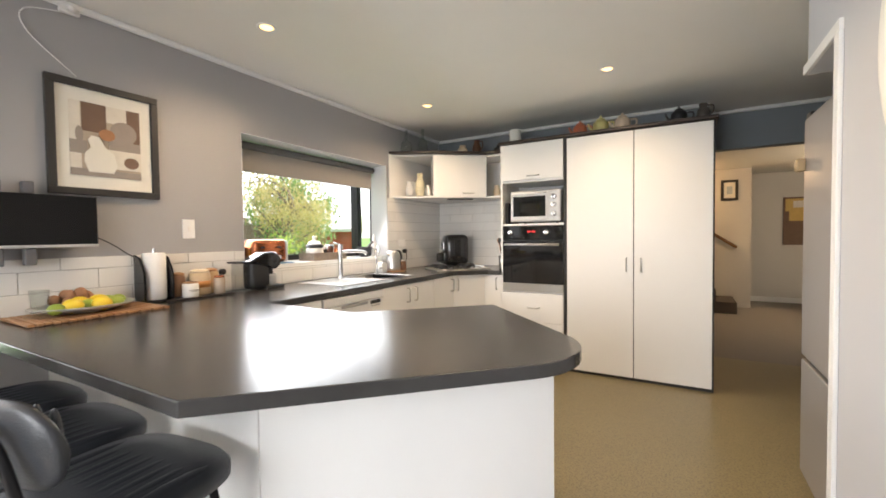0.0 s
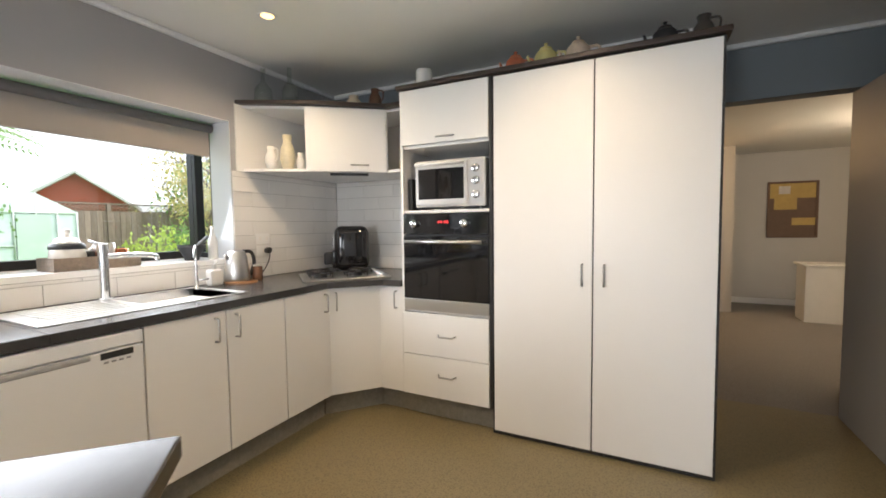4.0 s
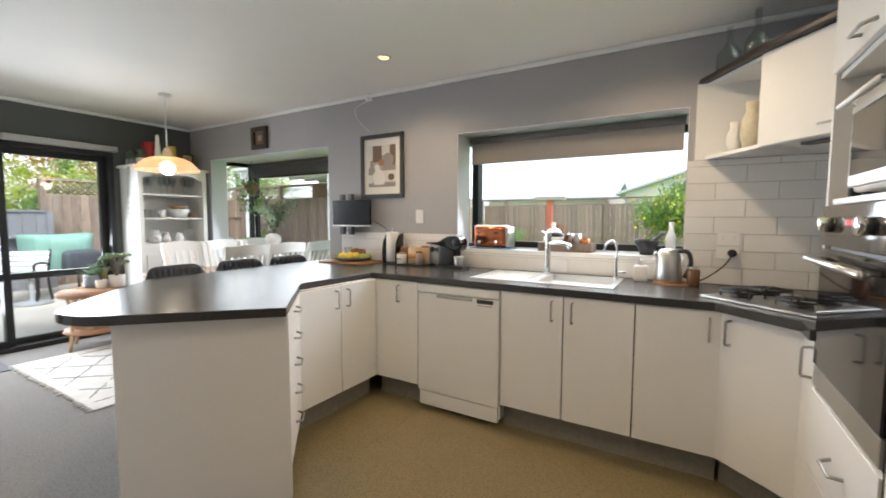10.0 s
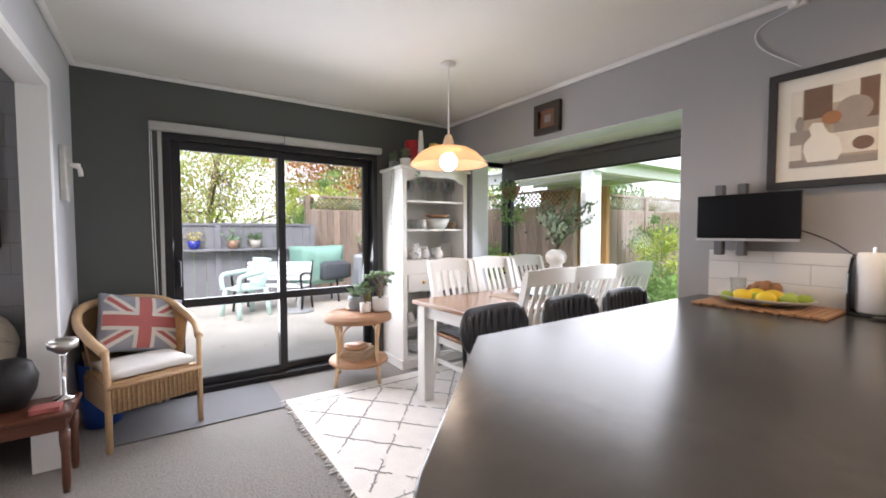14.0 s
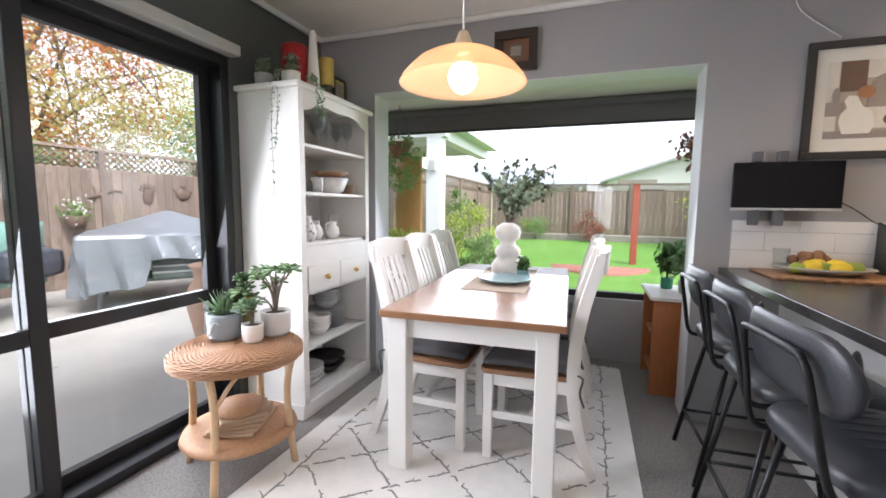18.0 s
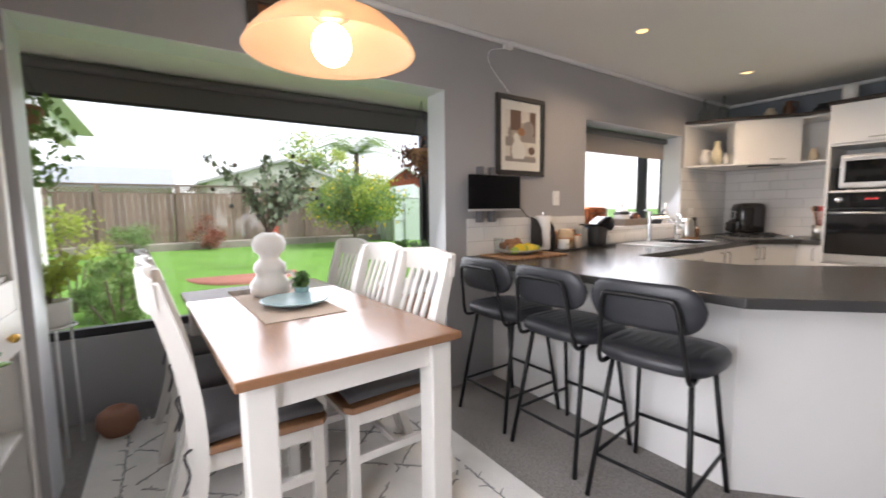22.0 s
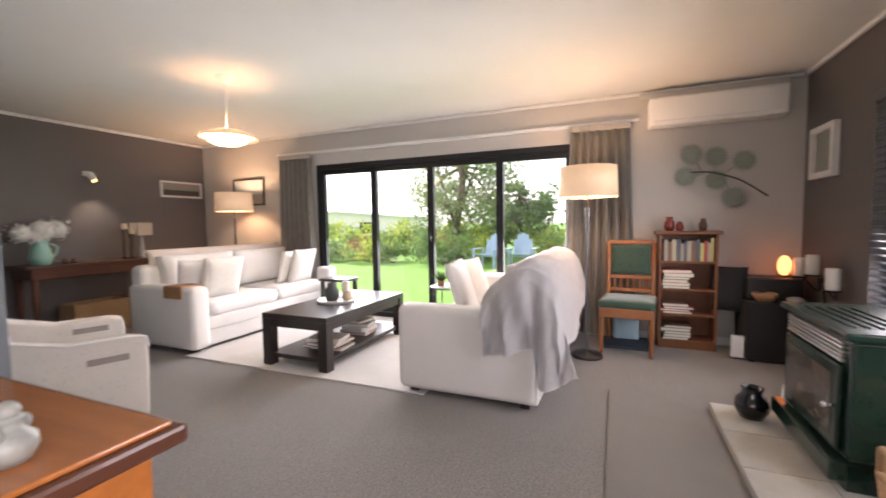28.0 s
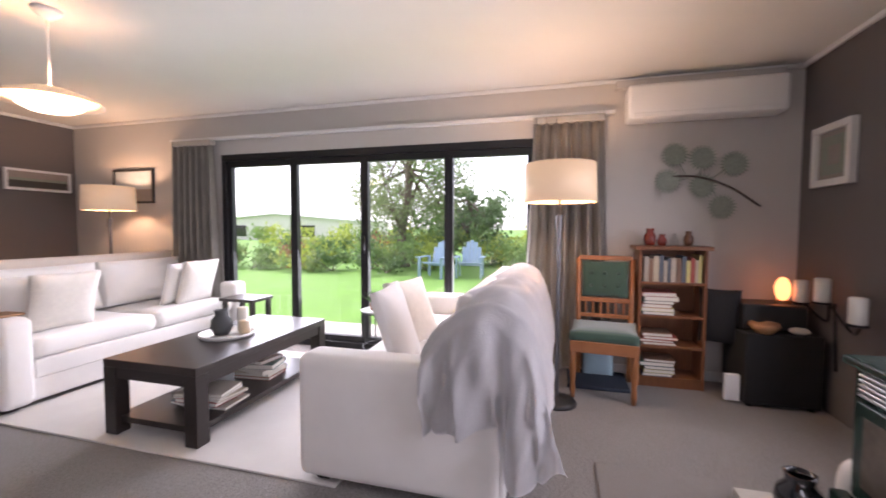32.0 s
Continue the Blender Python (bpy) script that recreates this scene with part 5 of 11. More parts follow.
def woven_disc(z, radius, n):
    """Fine weaving rounds that pass over and under radial stakes."""
    rounds = []
    for k in range(n):
        r = 0.02 + (radius - 0.02) * k / (n - 1)
        seg = 56
        rounds.append(tube([(RX + r * math.cos(2 * math.pi * i / seg), RY + r * math.sin(2 * math.pi * i / seg), z + 0.0034 * (-1) ** (i + k) - (0.018 * ((r - 0.24) / 0.036) ** 2 if r > 0.24 else 0)) for i in range(seg)], 0.0042, 4, True))
    return join(*rounds)


tagged(part("weave", woven_disc(0.574, 0.272, 32), wicker_flat, rt), kind="stuff")
edge = [tube([(RX + (0.279 + 0.002 * (-1) ** (i + k)) * math.cos(2 * math.pi * i / 56), RY + (0.279 + 0.002 * (-1) ** (i + k)) * math.sin(2 * math.pi * i / 56), 0.522 + 0.008 * k) for i in range(56)], 0.0042, 4, True) for k in range(5)]
tagged(part("edge_weave", join(*edge), wicker_flat, rt), kind="stuff")
part("shelf", lathe([(0, 0.165), (0.2, 0.165), (0.235, 0.155), (0.25, 0.168), (0.24, 0.19), (0.2, 0.193), (0, 0.193)], RX, RY, 0, 40), wicker_flat, rt)
for k in range(4):
    a = radians(20 + 90 * k)
    c, s = math.cos(a), math.sin(a)
    part("leg", tube(spline([(RX + 0.25 * c, RY + 0.25 * s, 0.0), (RX + 0.225 * c, RY + 0.225 * s, 0.2), (RX + 0.22 * c, RY + 0.22 * s, 0.38), (RX + 0.25 * c, RY + 0.25 * s, 0.535)], 5), 0.016), cane, rt)
    part("brace", tube(spline([(RX + 0.222 * c, RY + 0.222 * s, 0.36), (RX + 0.2 * math.cos(a + 0.35), RY + 0.2 * math.sin(a + 0.35), 0.48), (RX + 0.17 * math.cos(a + 0.78), RY + 0.17 * math.sin(a + 0.78), 0.53)], 5), 0.009), cane, rt)

# ---------------------------------------------------------------- lounge


def sofa(name, label, m, length, depth=0.95, throw=False):
    """A roll-arm two-seat sofa, facing +y, origin at the floor under its middle."""
    so = thing(name, 0, 0, 0, label, "sofa", "pair of lounge sofas")
    L = length / 2
    part("base", smooth_box(-L + 0.02, -depth / 2 + 0.02, 0.04, L - 0.02, depth / 2 - 0.06, 0.32, 0.02), fabric_white, so)
    part("front_band", smooth_box(-L + 0.2, depth / 2 - 0.09, 0.19, L - 0.2, depth / 2 - 0.045, 0.32, 0.015), fabric_white, so)
    part("backrest", smooth_box(-L + 0.04, -depth / 2, 0.06, L - 0.04, -depth / 2 + 0.2, 0.80, 0.06), fabric_white, so)
    for sx in (-1, 1):
        part("arm", smooth_box(min(sx * L, sx * (L - 0.19)), -depth / 2 + 0.03, 0.04, max(sx * L, sx * (L - 0.19)), depth / 2 - 0.005, 0.62, 0.05), fabric_white, so)
        for sy in (-1, 1):
            part("foot", box(sx * (L - 0.09) - 0.03, sy * (depth / 2 - 0.11) - 0.03, 0, sx * (L - 0.09) + 0.03, sy * (depth / 2 - 0.11) + 0.03, 0.05), espresso, so)
    inner = L - 0.19
    for sx in (-1, 1):
        x0, x1 = (0.005, inner) if sx > 0 else (-inner, -0.005)
        part("seat_cushion", cushion(x0, -depth / 2 + 0.2, 0.31, x1, depth / 2 - 0.03, 0.475, 0.2), fabric_white, so)
        bc = cushion(x0, -0.1, 0.0, x1, 0.1, 0.42, 0.35)
        part("back_cushion", turned(bc, pose(0, -depth / 2 + 0.28, 0.47, 12)), fabric_white, so)
    place(so, m)
    return so


# far sofa along the feature wall side, near sofa with its side to the entry
sofa("sofa", "off-white linen two-seat sofa facing the coffee table", pose(4.53, 3.78, 0, 0, 0, 180), 2.1, 0.95)
near_sofa = sofa("sofa", "off-white linen sofa with its back to the stove", pose(4.42, 0.70, 0, 0, 0, 0), 1.98, 0.99)

solid("lounge_rug", box(3.45, 1.0, 0.0, 5.2, 3.4, 0.012, 0.004), M("pale_lounge_rug", (0.62, 0.6, 0.57), 0.95, var=0.06, scale=5, bump=0.7, bscale=180), "pale cream flat-weave lounge rug under the coffee table", "rug")

# coffee table
ct = thing("coffee_table", 4.15, 2.2, 0.012, "dark espresso wooden coffee table with a lower shelf", "coffee table")
CX0, CX1, CY0, CY1 = 3.53, 4.80, 1.87, 2.53
part("tabletop", box(CX0, CY0, 0.405, CX1, CY1, 0.45, 0.004), espresso, ct)
for x in (CX0, CX1 - 0.085):
    for y in (CY0, CY1 - 0.085):
        part("leg", box(x, y, 0.012, x + 0.085, y + 0.085, 0.405, 0.003), espresso, ct)
part("apron", boxes([(CX0 + 0.085, CY0 + 0.01, 0.34, CX1 - 0.085, CY0 + 0.035, 0.405), (CX0 + 0.085, CY1 - 0.035, 0.34, CX1 - 0.085, CY1 - 0.01, 0.405), (CX0 + 0.01, CY0 + 0.085, 0.34, CX0 + 0.035, CY1 - 0.085, 0.405), (CX1 - 0.035, CY0 + 0.085, 0.34, CX1 - 0.01, CY1 - 0.085, 0.405)]), espresso, ct)
part("shelf", box(CX0 + 0.03, CY0 + 0.03, 0.075, CX1 - 0.03, CY1 - 0.03, 0.11, 0.003), espresso, ct)

# wood stove on its hearth
hearth = thing("hearth", 3.35, -1.2, 0, "raised hearth of pale square stone tiles", "hearth")
part("slab", box(2.78, YS + 0.002, 0, 3.87, -0.74, 0.04), M("hearth_mortar", (0.4, 0.39, 0.36), 0.8), hearth)
for i in range(3):
    for j in range(3):
        x0, y0 = 2.785 + i * 0.362, YS + 0.01 + j * 0.315
        part("tile", box(x0, y0, 0.04, x0 + 0.357, y0 + 0.31, 0.055, 0.003), hearth_tile, hearth)
SX0, SX1, SY0, SY1 = 3.04, 3.70, -1.56, -1.06
stove = thing("wood_stove", 3.36, -1.3, 0.055, "dark green enamel wood stove with a glass door", "wood stove")
part("firebox", box(SX0, SY0, 0.2, SX1, SY1, 0.69, 0.015), stove_green, stove)
part("top_plate", box(SX0 - 0.025, SY0, 0.69, SX1 + 0.025, SY1 + 0.03, 0.725, 0.01), stove_green, stove)
part("pedestal", box(SX0 + 0.05, SY0 + 0.05, 0.055, SX1 - 0.05, SY1 - 0.02, 0.2), stove_green, stove)
part("ash_lip", box(SX0 - 0.01, SY1, 0.12, SX1 + 0.01, SY1 + 0.06, 0.2, 0.01), stove_green, stove)
part("door", box(SX0 + 0.05, SY1, 0.215, SX1 - 0.05, SY1 + 0.022, 0.575, 0.008), stove_green, stove)
part("door_glass", box(SX0 + 0.1, SY1 + 0.02, 0.27, SX1 - 0.1, SY1 + 0.026, 0.53, 0.003), M("sooty_glass", (0.09, 0.075, 0.06), 0.12, var=0.5, scale=6), stove)
part("grille", join(*[box(SX0 + 0.05, SY1, 0.59 + 0.018 * i, SX1 - 0.05, SY1 + 0.016, 0.602 + 0.018 * i, 0.003) for i in range(5)]), steel, stove, "slatted steel warm-air grille")
part("door_knob", join(ball(SX0 + 0.075, SY1 + 0.05, 0.4, 0.014), tube([(SX0 + 0.075, SY1 + 0.02, 0.4), (SX0 + 0.075, SY1 + 0.045, 0.4)], 0.006)), chrome, stove)
part("top_vents", join(*[box(SX0 + 0.1, SY0 + 0.27 + 0.045 * i, 0.725, SX1 - 0.1, SY0 + 0.285 + 0.045 * i, 0.731, 0.002) for i in range(5)]), stove_green, stove)
flue = thing("flue_pipe", 3.36, -1.45, 0.725, "black flue pipe with a steel rear shield", "flue")
part("pipe", cyl(3.36, -1.45, 0.726, 0.082, H - 0.727, 28), cast_iron, flue)
part("heat_shield", box(3.29, -1.55, 0.75, 3.43, -1.542, 2.05, 0.003), chrome, flue, "bright steel heat shield")
part("ceiling_plate", box(3.16, -1.65, H - 0.03, 3.56, -1.25, H - 0.001, 0.004), cast_iron, flue)
part("damper", join(cyl(3.36, -1.355, 1.16, 0.012, 0.12, 10), ball(3.36, -1.35, 1.3, 0.016)), brass, flue, "brass damper handle")

# slatted blinds
slat_mat = M("dark_blind_slat", (0.08, 0.085, 0.1), 0.3, var=0.06)


def slatted_blind(x0, x1, z0, z1, label):
    yb = YS - 0.012
    bl = thing("venetian_blind", (x0 + x1) / 2, yb, z1, label, "blind", "lounge slatted blinds")
    part("headrail", box(x0, yb - 0.03, z1 - 0.06, x1, yb + 0.03, z1, 0.004), slat_mat, bl)
    n = int((z1 - z0 - 0.09) / 0.044)
    first = None
    for i in range(n):
        z = z1 - 0.085 - i * 0.044
        if first is None:
            first = part("slat", turned(box(x0 + 0.004, -0.024, -0.0014, x1 - 0.004, 0.024, 0.0014), pose(0, yb, z, -5)), slat_mat, bl)
        else:
            s = first.copy()
            scene.collection.objects.link(s)
            s.matrix_basis = first.matrix_basis @ Matrix.Translation((0, 0, -0.044 * i))
    part("bottom_rail", box(x0 + 0.004, yb - 0.024, z0, x1 - 0.004, yb + 0.024, z0 + 0.02, 0.003), slat_mat, bl)
    for x in (x0 + 0.1, (x0 + x1) / 2, x1 - 0.1):
        part("ladder_cord", tube([(x, yb + 0.025, z0 + 0.01), (x, yb + 0.025, z1 - 0.04)], 0.0016, 5), slat_mat, bl)
    for dx, drop in ((0.1, 0.18), (0.13, 0.08), (0.16, 0.12)):
        part("pull_cord", join(tube([(x0 + dx, yb + 0.034, z1 - 0.05), (x0 + dx, yb + 0.036, z0 + drop)], 0.0018, 5), cyl(x0 + dx, yb + 0.036, z0 + drop - 0.05, 0.01, 0.05, 8, 0.006)), slat_mat, bl)


slatted_blind(W2[0] + 0.004, W2[1] - 0.004, 0.305, 1.925, "dark slatted blind, open, in the tall lounge window")
slatted_blind(W1[0] + 0.004, W1[1] - 0.004, 0.505, 1.945, "dark slatted blind, open, beside the flue")

# heat pump
hp = thing("heat_pump", 5.37, -1.0, 2.06, "white wall-mounted heat pump unit", "heat pump")
part("casing", smooth_box(5.25, -1.52, 2.03, XE - 0.001, -0.47, 2.29, 0.03), appliance_white, hp)
part("louvre", box(5.245, -1.48, 2.035, 5.30, -0.51, 2.075, 0.008), appliance_white, hp)
part("pipe_cover", box(5.39, -1.55, 2.31, XE - 0.001, -0.4, 2.37, 0.006), wall_warm, hp)


def floor_lamp(x, y, label):
    la = thing("floor_lamp", x, y, 0, label, "floor lamp", "lounge floor lamps")
    part("base", lathe([(0, 0), (0.13, 0), (0.135, 0.012), (0.12, 0.03), (0.03, 0.04), (0.018, 0.06), (0, 0.06)], x, y, 0), matt_black, la)
    part("pole", join(cyl(x, y, 0.05, 0.014, 1.2), cyl(x, y, 1.2, 0.022, 0.09, 16)), M("pewter_pole", (0.16, 0.16, 0.17), 0.35, 0.8), la)
    part("neck", cyl(x, y, 1.29, 0.008, 0.2, 10), matt_black, la)
    part("shade", lathe([(0.236, 0.0), (0.239, 0.0), (0.229, 0.255), (0.226, 0.255), (0.236, 0.0)], x, y, 1.375, 48), ivory_shade, la)
    part("shade_spider", join(*[tube([(x, y, 1.48), (x + 0.217 * math.cos(a), y + 0.217 * math.sin(a), 1.5)], 0.003, 5) for a in (0, 2.09, 4.19)]), matt_black, la)
    return la


floor_lamp(*FLOOR_LAMPS[0], "floor lamp with a wide ivory drum shade, lit, behind the sofa")
floor_lamp(*FLOOR_LAMPS[1], "floor lamp with a wide ivory drum shade, lit, in the corner")

gx, gy = LOUNGE_PENDANT
gl = thing("pendant_lamp", gx, gy, H, "white glass dish pendant lamp on a cord, lit", "pendant lamp")
part("ceiling_rose", lathe([(0, 0), (0.07, 0), (0.06, -0.02), (0.02, -0.055), (0, -0.055)], gx, gy, H - 0.001), trim_white, gl)
part("cord", tube([(gx, gy, H - 0.05), (gx, gy, 1.98)], 0.004, 6), trim_white, gl)
part("shade", lathe([(0.03, 0.06), (0.1, 0.045), (0.2, 0.005), (0.235, -0.02), (0.237, -0.026), (0.2, -0.008), (0.1, 0.035), (0.03, 0.05)], gx, gy, 1.92, 40), ivory_shade, gl)
part("diffuser", lathe([(0.15, 0.0), (0.145, -0.03), (0.1, -0.055), (0, -0.065)], gx, gy, 1.905, 32), lampshade("lit_dish", (1.0, 0.76, 0.48), 2.2), gl)

# curtains
def curtain(y0, y1, label):
    cu = thing("curtain", XE - 0.08, (y0 + y1) / 2, 2.05, label, "curtain", "lounge curtains")
    bm = bmesh.new()
    n, rows = 72, 14
    grid = []
    for j in range(rows + 1):
        z = 0.03 + (2.11 - 0.03) * j / rows
        t = j / rows
        mid = (y0 + y1) / 2
        half = (y1 - y0) / 2 * (0.86 + 0.3 * (1 - t) ** 2 * 0.5 + 0.06 * t)
        row = []
        for i in range(n + 1):
            u = i / n
            y = mid + (2 * u - 1) * half
            amp = 0.03 + 0.018 * (1 - t)
            x = XE - 0.085 + amp * math.sin(u * math.pi * 2 * 7 + 0.6 * math.sin(3 * t)) + 0.012 * math.sin(u * 41 + 3 * t)
            row.append(bm.verts.new((x, y, z)))
        grid.append(row)
    for a, b in zip(grid, grid[1:]):
        for i in range(n):
            f = bm.faces.new((a[i], a[i + 1], b[i + 1], b[i]))
            f.smooth = True
    bmesh.ops.solidify(bm, geom=bm.faces[:], thickness=0.004)
    for v in bm.verts:
        v.co.y += (v.co.y - (y0 + y1) / 2) * 0.28 * (1 - v.co.z / 2.05)
    part("drape", bm, curtain_cloth, cu)
    part("header_tape", boxes([(XE - 0.12, y0 + 0.02, 2.06, XE - 0.05, y1 - 0.02, 2.115)], 0.01), curtain_cloth, cu)
    return cu


curtain(-0.34, 0.26, "olive grey striped curtain drawn back beside the garden doors")
curtain(3.50, 4.06, "olive grey striped curtain drawn back in the corner side")
solid("curtain_track", boxes([(XE - 0.06, -0.4, 2.12, XE - 0.001, 4.12, 2.15)], 0.004), trim_white, "long white curtain track over the garden doors", "curtain track")

# chest of drawers by the entry
chest = thing("chest_of_drawers", 1.3, 1.0, 0, "polished cherry chest of drawers beside the lounge entry", "chest of drawers")
part("body", box(1.09, 0.50, 0.04, 1.385, 1.45, 0.812, 0.004), cherry, chest)
part("top", box(1.085, 0.475, 0.845, 1.405, 1.485, 0.855, 0.004), cherry, chest)
part("top_moulding", box(1.08, 0.463, 0.812, 1.425, 1.497, 0.845, 0.008), mahogany, chest)
part("plinth", box(1.09, 0.49, 0, 1.395, 1.46, 0.06, 0.004), cherry, chest)
for i in range(3):
    d = part("drawer_front", box(1.385, 0.53, 0.09 + 0.24 * i, 1.4, 1.42, 0.31 + 0.24 * i, 0.004), cherry, chest)
    for y in (0.72, 1.23):
        part("handle", join(ball(1.42, y, 0.2 + 0.24 * i, 0.016), tube([(1.4, y, 0.2 + 0.24 * i), (1.415, y, 0.2 + 0.24 * i)], 0.006)), brass, d)

# ---------------------------------------------------------------- outside
lawn_mat = M("lawn_grass", (0.12, 0.27, 0.035), 0.9, var=0.22, scale=2.2, bump=1.0, bscale=90)
concrete = M("patio_concrete", (0.43, 0.405, 0.36), 0.7, var=0.22, scale=1.3, bump=0.3, bscale=60)
fence_wood = M("weathered_fence", (0.23, 0.17, 0.13), 0.85, var=0.42, scale=3.5, stretch=(6, 6, 1), bump=0.3, rnd=0.22)
fence_grey = M("painted_grey_fence", (0.17, 0.17, 0.185), 0.7, var=0.1, scale=4, stretch=(6, 6, 1), bump=0.2, rnd=0.08)
bark = M("bark", (0.16, 0.12, 0.09), 0.9, var=0.3, scale=9, stretch=(4, 4, 1), bump=0.6, bscale=40)
leaf_autumn = M("autumn_leaf", (0.55, 0.2, 0.055), 0.7, var=0.4, scale=3)
leaf_straw = M("pale_autumn_leaf", (0.5, 0.42, 0.17), 0.7, var=0.35, scale=3)
leaf_lemon = M("citrus_leaf", (0.42, 0.5, 0.1), 0.6, var=0.35, scale=3)
leaf_mid = M("garden_leaf", (0.2, 0.31, 0.1), 0.6, var=0.4, scale=3)
leaf_dark = M("dark_garden_leaf", (0.12, 0.2, 0.075), 0.6, var=0.4, scale=3)
leaf_olive = M("olive_tree_leaf", (0.24, 0.29, 0.14), 0.6, var=0.4, scale=3)
leaf_red = M("russet_shrub_leaf", (0.3, 0.11, 0.07), 0.7, var=0.35, scale=3)
for leaf_mat in (leaf_autumn, leaf_straw, leaf_lemon, leaf_mid, leaf_dark, leaf_olive, leaf_red, leaf_green, leaf_grey):
    thin_leaf(leaf_mat)
brick_red = M("red_brickwork", (0.42, 0.1, 0.06), 0.8, var=0.15, scale=9)
house_white = M("pale_weatherboard", (0.66, 0.64, 0.6), 0.7, var=0.06)
roof_blue = M("blue_grey_roof", (0.36, 0.39, 0.43), 0.5, var=0.1, scale=4)
plastic_aqua = M("pale_aqua_plastic", (0.5, 0.66, 0.62), 0.4, var=0.05)
tarp_silver = M("silver_tarpaulin", (0.22, 0.235, 0.255), 0.36, 0.3, var=0.06, scale=5, bump=0.5, bscale=26)
tarp_green = M("green_tarpaulin", (0.2, 0.36, 0.3), 0.5, var=0.2, scale=4, bump=0.4, bscale=12)
LAWN = -0.16


def lawn_height(x, y):
    t = min(1.0, max(0.0, (-4.2 - x) / 7.0))
    return LAWN + 0.38 * t * t * (3 - 2 * t)


gb = bmesh.new()
xs = [-300, -120, -60, -30, -22, *[-16 + 0.8 * i for i in range(16)], -3.1, 0, 6, 14, 30, 80, 300]
ys = [-300, -80, -30, -14, -8, -3, 0, 3, 6, 9, 14, 24, 60, 300]
gv = [[gb.verts.new((x, y, lawn_height(x, y))) for y in ys] for x in xs]
for a, b in zip(gv, gv[1:]):
    for j in range(len(ys) - 1):
        gb.faces.new((a[j], b[j], b[j + 1], a[j + 1]))
setting("ground", gb, lawn_mat, "bright green lawn reaching into the distance")
setting("pavement_patio", box(-5.8, -7.3, -0.3, 3.2, YS - WT, -0.1), concrete, "pale concrete patio outside the sliding door")
setting("pavement_deck", box(XE + 0.15, 0.0, -0.3, XE + 1.25, 3.7, -0.06, 0.01), concrete, "pale paved step outside the garden doors")


def fence(name, p0, p1, z0, z1, label, mat, lattice=0.0, pitch=0.15):
    """A paling fence along a plan line: boards of their own on one mesh, posts, cap and lattice."""
    a, b = Vector(p0), Vector(p1)
    u = (b - a).normalized()
    ang = math.degrees(math.atan2(u.y, u.x))
    fe = thing(name, (a.x + b.x) / 2, (a.y + b.y) / 2, z0, label, "fence", "", "structure")
    zt = z1 - lattice
    n = int((b - a).length / pitch)
    first = None
    for i in range(n):
        c = a + u * (i + 0.5) * pitch
        if first is None:
            first = part("board", box(-pitch / 2 + 0.004, -0.01, 0, pitch / 2 - 0.004, 0.01, zt - z0, 0.0), mat, fe)
            ob = first
        else:
            ob = first.copy()
            scene.collection.objects.link(ob)
        ob.matrix_basis = pose(c.x, c.y, z0, 0, 0, ang) @ pose(0, rnd.uniform(-0.006, 0.006), rnd.uniform(-0.012, 0.012))
    rails = [slab(p0, p1, zt - 0.04, zt + 0.02, 0.0, 0.05), slab(p0, p1, z1 - 0.01, z1 + 0.035, -0.04, 0.05)]
    part("rail", join(*rails), mat, fe)
    m = int((b - a).length / 1.8)
    for i in range(m + 1):
        c = a + u * min((b - a).length, i * 1.8)
        part("post", moved(box(-0.05, -0.05, 0, 0.05, 0.05, z1 - z0), c.x, c.y, z0, ang), mat, fe)
    if lattice:
        st = []
        L = (b - a).length
        k = 0.0
        while k < L:
            for s in (1, -1):
                x0, x1 = k, k + s * lattice
                if 0 <= x1 <= L:
                    q0, q1 = a + u * x0, a + u * x1
                    st.append(tube([(q0.x, q0.y, zt + 0.02), (q1.x, q1.y, z1 - 0.01)], 0.013, 4))
            k += 0.11
        part("lattice", join(*st), mat, fe)
    return fe


fence("fence_patio_west", (-5.85, -3.0), (-5.85, -7.3), -0.1, 2.05, "weathered timber paling fence with a lattice top", fence_wood, 0.3)
fence("fence_patio_south", (-5.8, -7.3), (-2.2, -7.3), -0.1, 2.05, "weathered timber paling fence with a lattice top", fence_wood, 0.3)
gf = fence("fence_grey", (-2.2, -7.0), (3.4, -7.0), -0.1, 1.4, "grey painted patio fence with a plant shelf", fence_grey, 0.0, 0.2)
part("plant_shelf", box(-2.2, -7.0, 0.9, 3.4, -6.8, 0.94, 0.004), fence_grey, gf)
fence("fence_far", (-14.0, 14.0), (-14.0, -3.2), 0.2, 2.0, "long weathered paling fence across the garden", fence_wood, 0.22)
fence("fence_side", (-14.0, -3.2), (-6.6, -3.2), 0.1, 2.0, "weathered side fence with lattice", fence_wood, 0.3)


def leaves(centres, per, spread, size, seed):
    """A mesh of many small leaves scattered round clump centres."""
    r = random.Random(seed)
    verts, faces = [], []
    for cx, cy, cz, cr in centres:
        for _ in range(per):
            p = Vector((r.gauss(0, 1), r.gauss(0, 1), r.gauss(0, 0.8))) * cr * spread + Vector((cx, cy, cz))
            s = size * r.uniform(0.6, 1.3)
            q = Euler((r.uniform(0, 6.3), r.uniform(0, 6.3), r.uniform(0, 6.3))).to_matrix()
            k = len(verts)
            for v in ((-0.5, 0, 0), (0, -0.28, 0.06), (0.5, 0, 0), (0, 0.28, 0.06)):
                verts.append(p + q @ Vector(v) * s)
            faces.append((k, k + 1, k + 2, k + 3))
    me = bpy.data.meshes.new("leaves")
    me.from_pydata([tuple(v) for v in verts], [], faces)
    bm = bmesh.new()
    bm.from_mesh(me)
    bpy.data.meshes.remove(me)
    return bm


